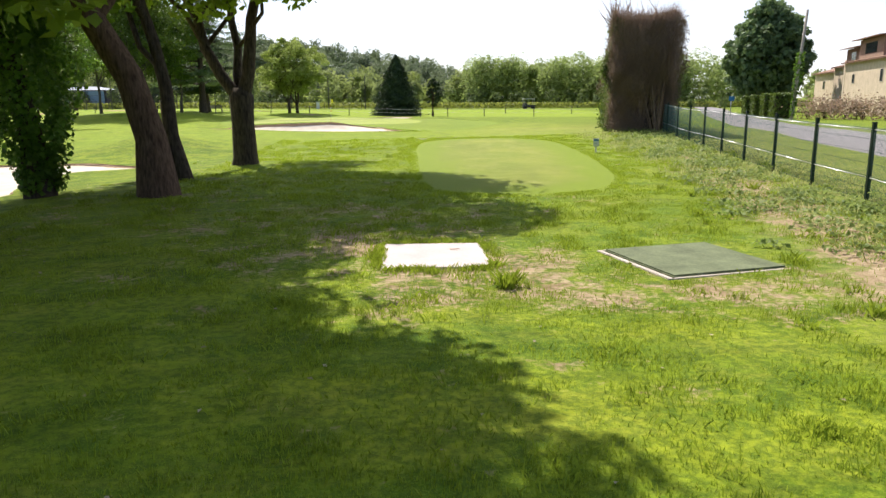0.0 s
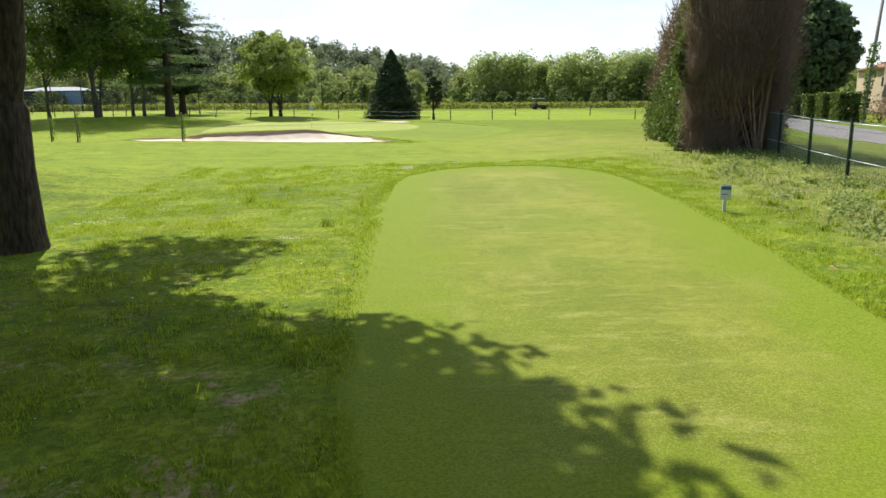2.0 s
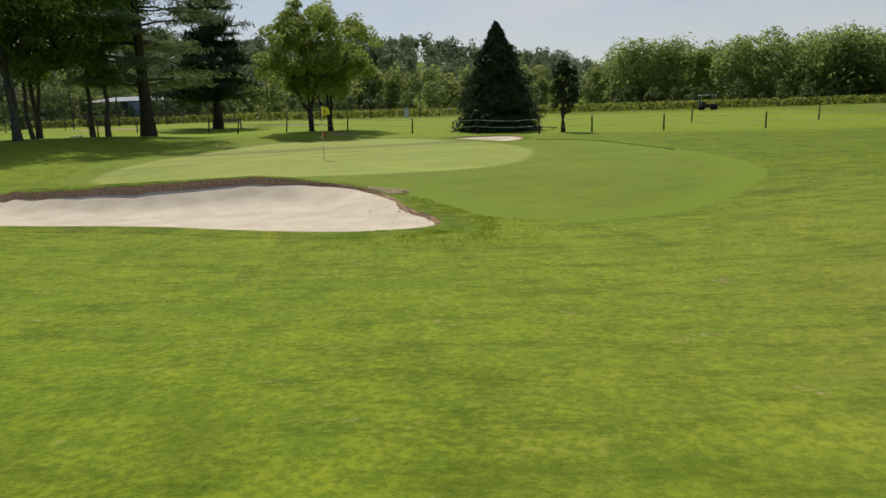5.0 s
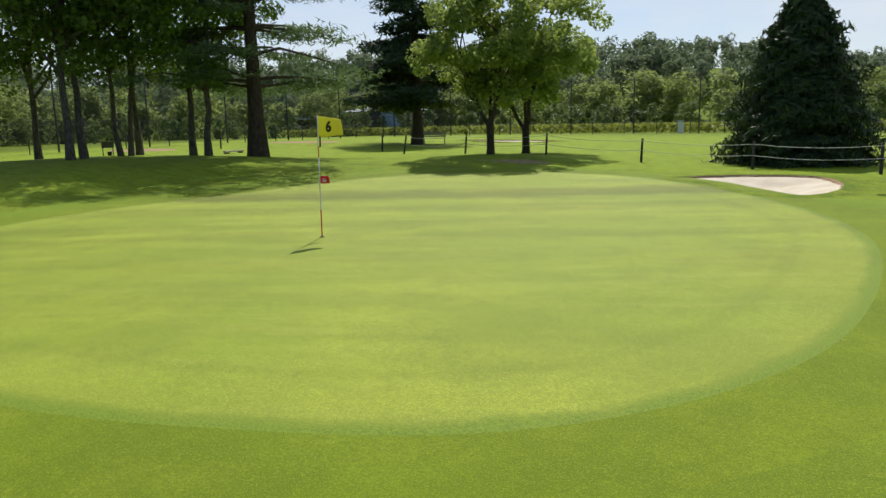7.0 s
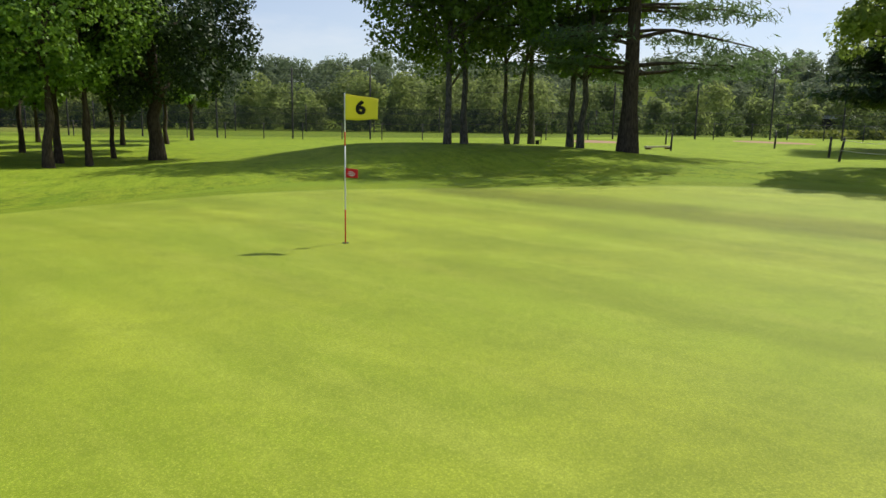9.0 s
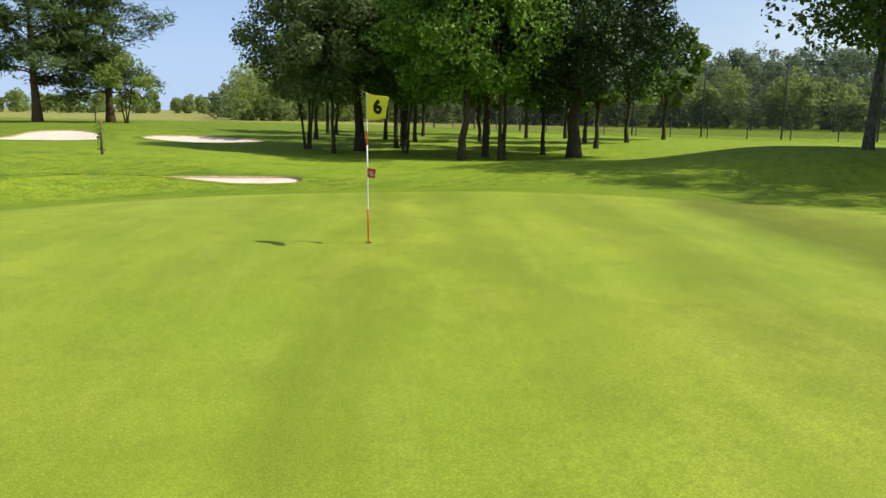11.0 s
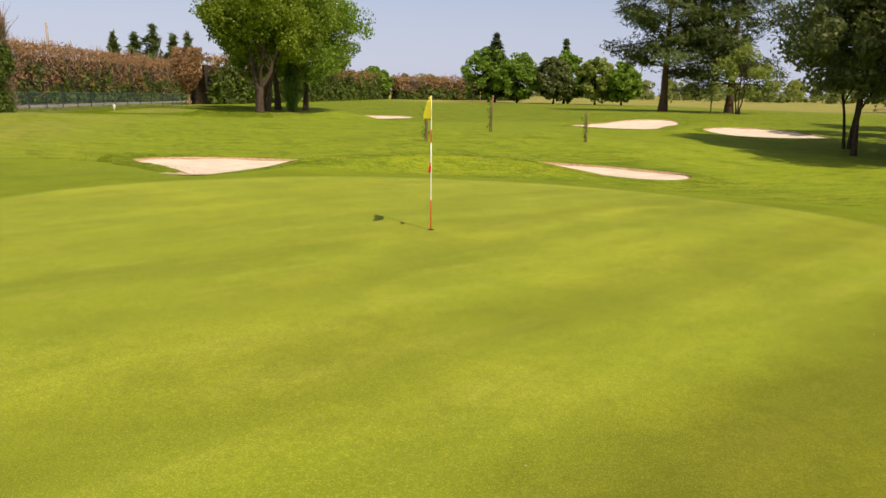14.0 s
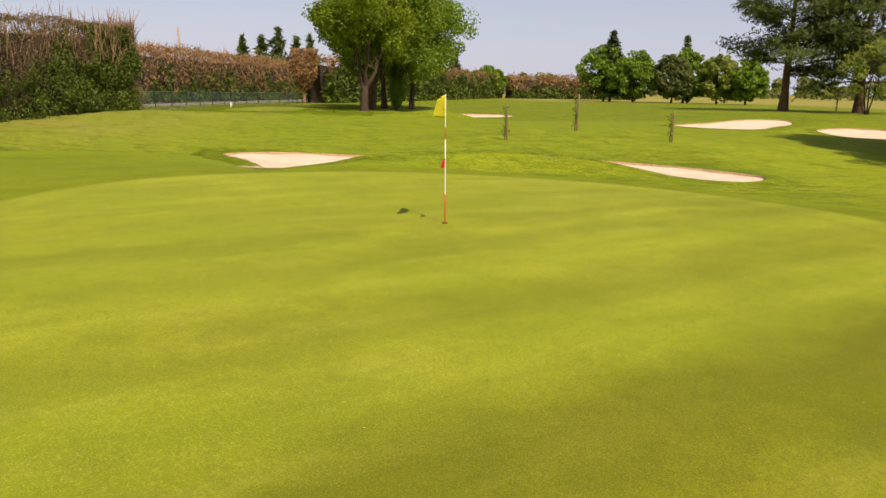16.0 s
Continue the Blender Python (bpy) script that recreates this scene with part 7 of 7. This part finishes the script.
for k in range(130):
    x, y = rs.uniform(-7, 9), rs.uniform(-5, 24)
    if k > 22:
        y = rs.uniform(-3, 28)
        x = 7.8 + 0.2 * (y - 2.9) - rs.uniform(-0.3, 3.2)
    if not off_things(np.array([x]), np.array([y]))[0]:
        continue
    m = 46
    a, r = rs.uniform(0, 2 * np.pi, m), rs.uniform(0, 0.14, m)
    px, py = x + np.cos(a) * r, y + np.sin(a) * r
    v, f = blades(rs, np.stack((px, py, base(px, py) - 0.01), 1), rs.uniform(0.05, 0.13), 0.007, 0.9)
    V.append(v)
    F.append(f + k0)
    k0 += len(v)
tagged(put("grass_tufts", mesh_np("grass_tufts", np.concatenate(V), np.concatenate(F), M_BLADE)), "scattered taller grass tufts", "grass tufts", kind="stuff")
rs = np.random.RandomState(506)
n = 420
x, y = rs.uniform(-8, 8, n), rs.uniform(-6, 24, n)
k = off_things(x, y)
x, y = x[k], y[k]
v, f = cards(rs, np.stack((x, y, base(x, y) + 0.012), 1), 0.028, np.tile((0, 0, 1.0), (len(x), 1)), 0.85)
tagged(put("fallen_leaves", mesh_np("fallen_leaves", v, f, M_LITTER)), "dry fallen leaves scattered on the grass", "leaves", kind="stuff")

# broad-leaved weeds in low rosettes along the fence, dry clippings round the tee
rs = np.random.RandomState(508)
C = []
for k in range(420):
    y = rs.uniform(-4, 29)
    x = 7.8 + 0.2 * (y - 2.9) - 0.6 + rs.normal() * 1.5
    if not off_things(np.array([x]), np.array([y]))[0] or x > 7.6 + 0.2 * (y - 2.9) or x < 5.0 + 0.2 * (y - 2.9):
        continue
    m = rs.randint(20, 70)
    q = rs.normal(size=(m, 3)) * np.array([0.16, 0.16, 0.05]) * rs.uniform(0.6, 1.7)
    C.append(np.column_stack((x + q[:, 0], y + q[:, 1], gz(x, y) + 0.03 + np.abs(q[:, 2]))))
C = np.concatenate(C)
v, f = cards(rs, C, 0.05, np.tile((0, 0, 1.0), (len(C), 1)), 0.5, 1.5)
tagged(put("broad_leaved_weeds", mesh_np("broad_leaved_weeds", v, f, M_WEEDG)), "low broad-leaved weeds in worn soil", "weeds", kind="stuff")
rs = np.random.RandomState(509)
C = []
for x, y, r, n in ((1.0, 21.9, 0.12, 220), (1.02, 22.5, 0.12, 220), (1.15, 23.0, 0.12, 260), (1.5, 23.3, 0.13, 300), (1.95, 23.4, 0.13, 240), (2.4, 23.45, 0.13, 160),
                   (-3.4, 16.5, 0.3, 140), (-4.2, 14.9, 0.3, 140), (0.0, 17.0, 0.25, 120), (-0.6, 12.8, 0.12, 60)):
    q = rs.normal(size=(n, 2)) * np.array([r, r])
    C.append(np.column_stack((x + q[:, 0], y + q[:, 1], base(x + q[:, 0], y + q[:, 1]) + 0.018)))
C = np.concatenate(C)
v, f = cards(rs, C, 0.011, np.tile((0, 0, 1.0), (len(C), 1)), 0.75, 3.0)
tagged(put("dry_clippings", mesh_np("dry_clippings", v, f, M_DRY)), "pale dry grass clippings left on the turf", "grass clippings", kind="stuff")

rs = np.random.RandomState(510)
n = 70
x, y = np.concatenate((rs.uniform(-1.6, 1.5, n), rs.uniform(-6, 0.4, n))), np.concatenate((rs.uniform(44.5, 51.5, n), rs.uniform(7, 24, n)))
v, f = cards(rs, np.stack((x, y, base(x, y) + 0.035), 1), 0.02, np.tile((0, 0, 1.0), (2 * n, 1)), 0.8, 1.0)
tagged(put("clover_heads", mesh_np("clover_heads", v, f, M_WHITE)), "tiny white clover heads in the turf", "flowers", kind="stuff")

# clumps of longer grass in the worn shade, and grass creeping over the slab's edges
rs = np.random.RandomState(511)
C, H = [], []
for k in range(420):
    x, y = rs.uniform(-6.5, 4.5), rs.uniform(-5.5, 8.5)
    m = rs.randint(40, 110)
    r = rs.uniform(0.06, 0.20)
    q = rs.normal(size=(m, 2)) * r
    C.append(np.column_stack((x + q[:, 0], y + q[:, 1])))
    H.append(np.full(m, rs.uniform(0.03, 0.075)))
C, H = np.concatenate(C), np.concatenate(H)
k = off_things(C[:, 0], C[:, 1])
C, H = C[k], H[k]
v, f = blades(rs, np.column_stack((C, base(C[:, 0], C[:, 1]) - 0.005)), H, 0.005, 0.9)
tagged(put("grass_clumps", mesh_np("grass_clumps", v, f, M_BLADE)), "uneven clumps of longer grass", "grass clumps", kind="stuff")
n = 120
q = rs.normal(size=(n, 2)) * 0.07 + np.array([1.28, -1.25])
v, f = blades(rs, np.column_stack((q, base(q[:, 0], q[:, 1]) - 0.01)), 0.17, 0.0035, 0.8)
put("grass_tussock", mesh_np("grass_tussock", v, f, M_BLADE))
tagged(bpy.data.objects["grass_tussock"], "tall spiky tuft of grass beside the slab", "grass tuft")
n = 5200
side = rs.randint(0, 4, n)
u, w = rs.uniform(-1, 1, n), np.abs(rs.normal(size=n)) * 0.09 - 0.02
x = 0.62 + np.where(side == 0, u * 0.6, np.where(side == 1, u * 0.6, np.where(side == 2, -0.6 - w, 0.6 + w)))
y = 0.24 + np.where(side == 0, -0.67 - w, np.where(side == 1, 0.67 + w, u * 0.67))
k = patch(x, y, 2.2, 1.0) + rs.normal(size=n) * 0.12 > -0.08
v, f = blades(rs, np.column_stack((x, y, base(x, y) - 0.005))[k], 0.06, 0.005, 0.9)
tagged(put("slab_edge_grass", mesh_np("slab_edge_grass", v, f, M_BLADE)), "grass growing along the slab's edges", "grass", kind="stuff")

rs = np.random.RandomState(512)
n = 90
x, y = rs.normal(size=n) * 1.6 - 9.5, rs.normal(size=n) * 1.6 + 68.0
v, f = cards(rs, np.stack((x, y, base(x, y) + 0.026), 1), 0.012, np.tile((0, 0, 1.0), (n, 1)), 0.85)
tagged(put("fallen_leaves", mesh_np("fallen_leaves", v, f, M_LITTER)), "dry leaf fragments on the putting green", "leaves", kind="stuff")

# uncut edge where the mown apron meets the rough
rs = np.random.RandomState(513)
ln = open_line([(2.0, 71.0), (2.9, 70.7), (4.0, 69.9), (5.1, 68.4), (5.9, 66.2), (6.7, 63.8), (7.3, 61.6)], 400)
i = rs.randint(0, 400, 9000)
q = ln[i] + rs.normal(size=(9000, 2)) * 0.045
v, f = blades(rs, np.column_stack((q, base(q[:, 0], q[:, 1]) - 0.005)), 0.04, 0.006, 0.7)
tagged(put("uncut_grass_edge", mesh_np("uncut_grass_edge", v, f, M_WEEDG)), "dark strip of uncut grass along the apron", "grass", kind="stuff")

# collar of longer grass where the tee's mown edge ends
rs = np.random.RandomState(514)
n = 20000
i = rs.randint(0, len(TEE), n)
j = (i + 1) % len(TEE)
q = TEE[i] + (TEE[j] - TEE[i]) * rs.uniform(0, 1, (n, 1)) + normals(TEE)[i] * (np.abs(rs.normal(size=(n, 1))) * 0.16 - 0.05)
k = patch(q[:, 0], q[:, 1], 1.3, 4.0) + rs.normal(size=n) * 0.2 > -0.15
q = q[k]
v, f = blades(rs, np.column_stack((q, base(q[:, 0], q[:, 1]))), 0.04, 0.005, 0.9)
tagged(put("tee_collar_grass", mesh_np("tee_collar_grass", v, f, M_COLLAR)), "longer grass along the tee's mown edge", "grass", kind="stuff")
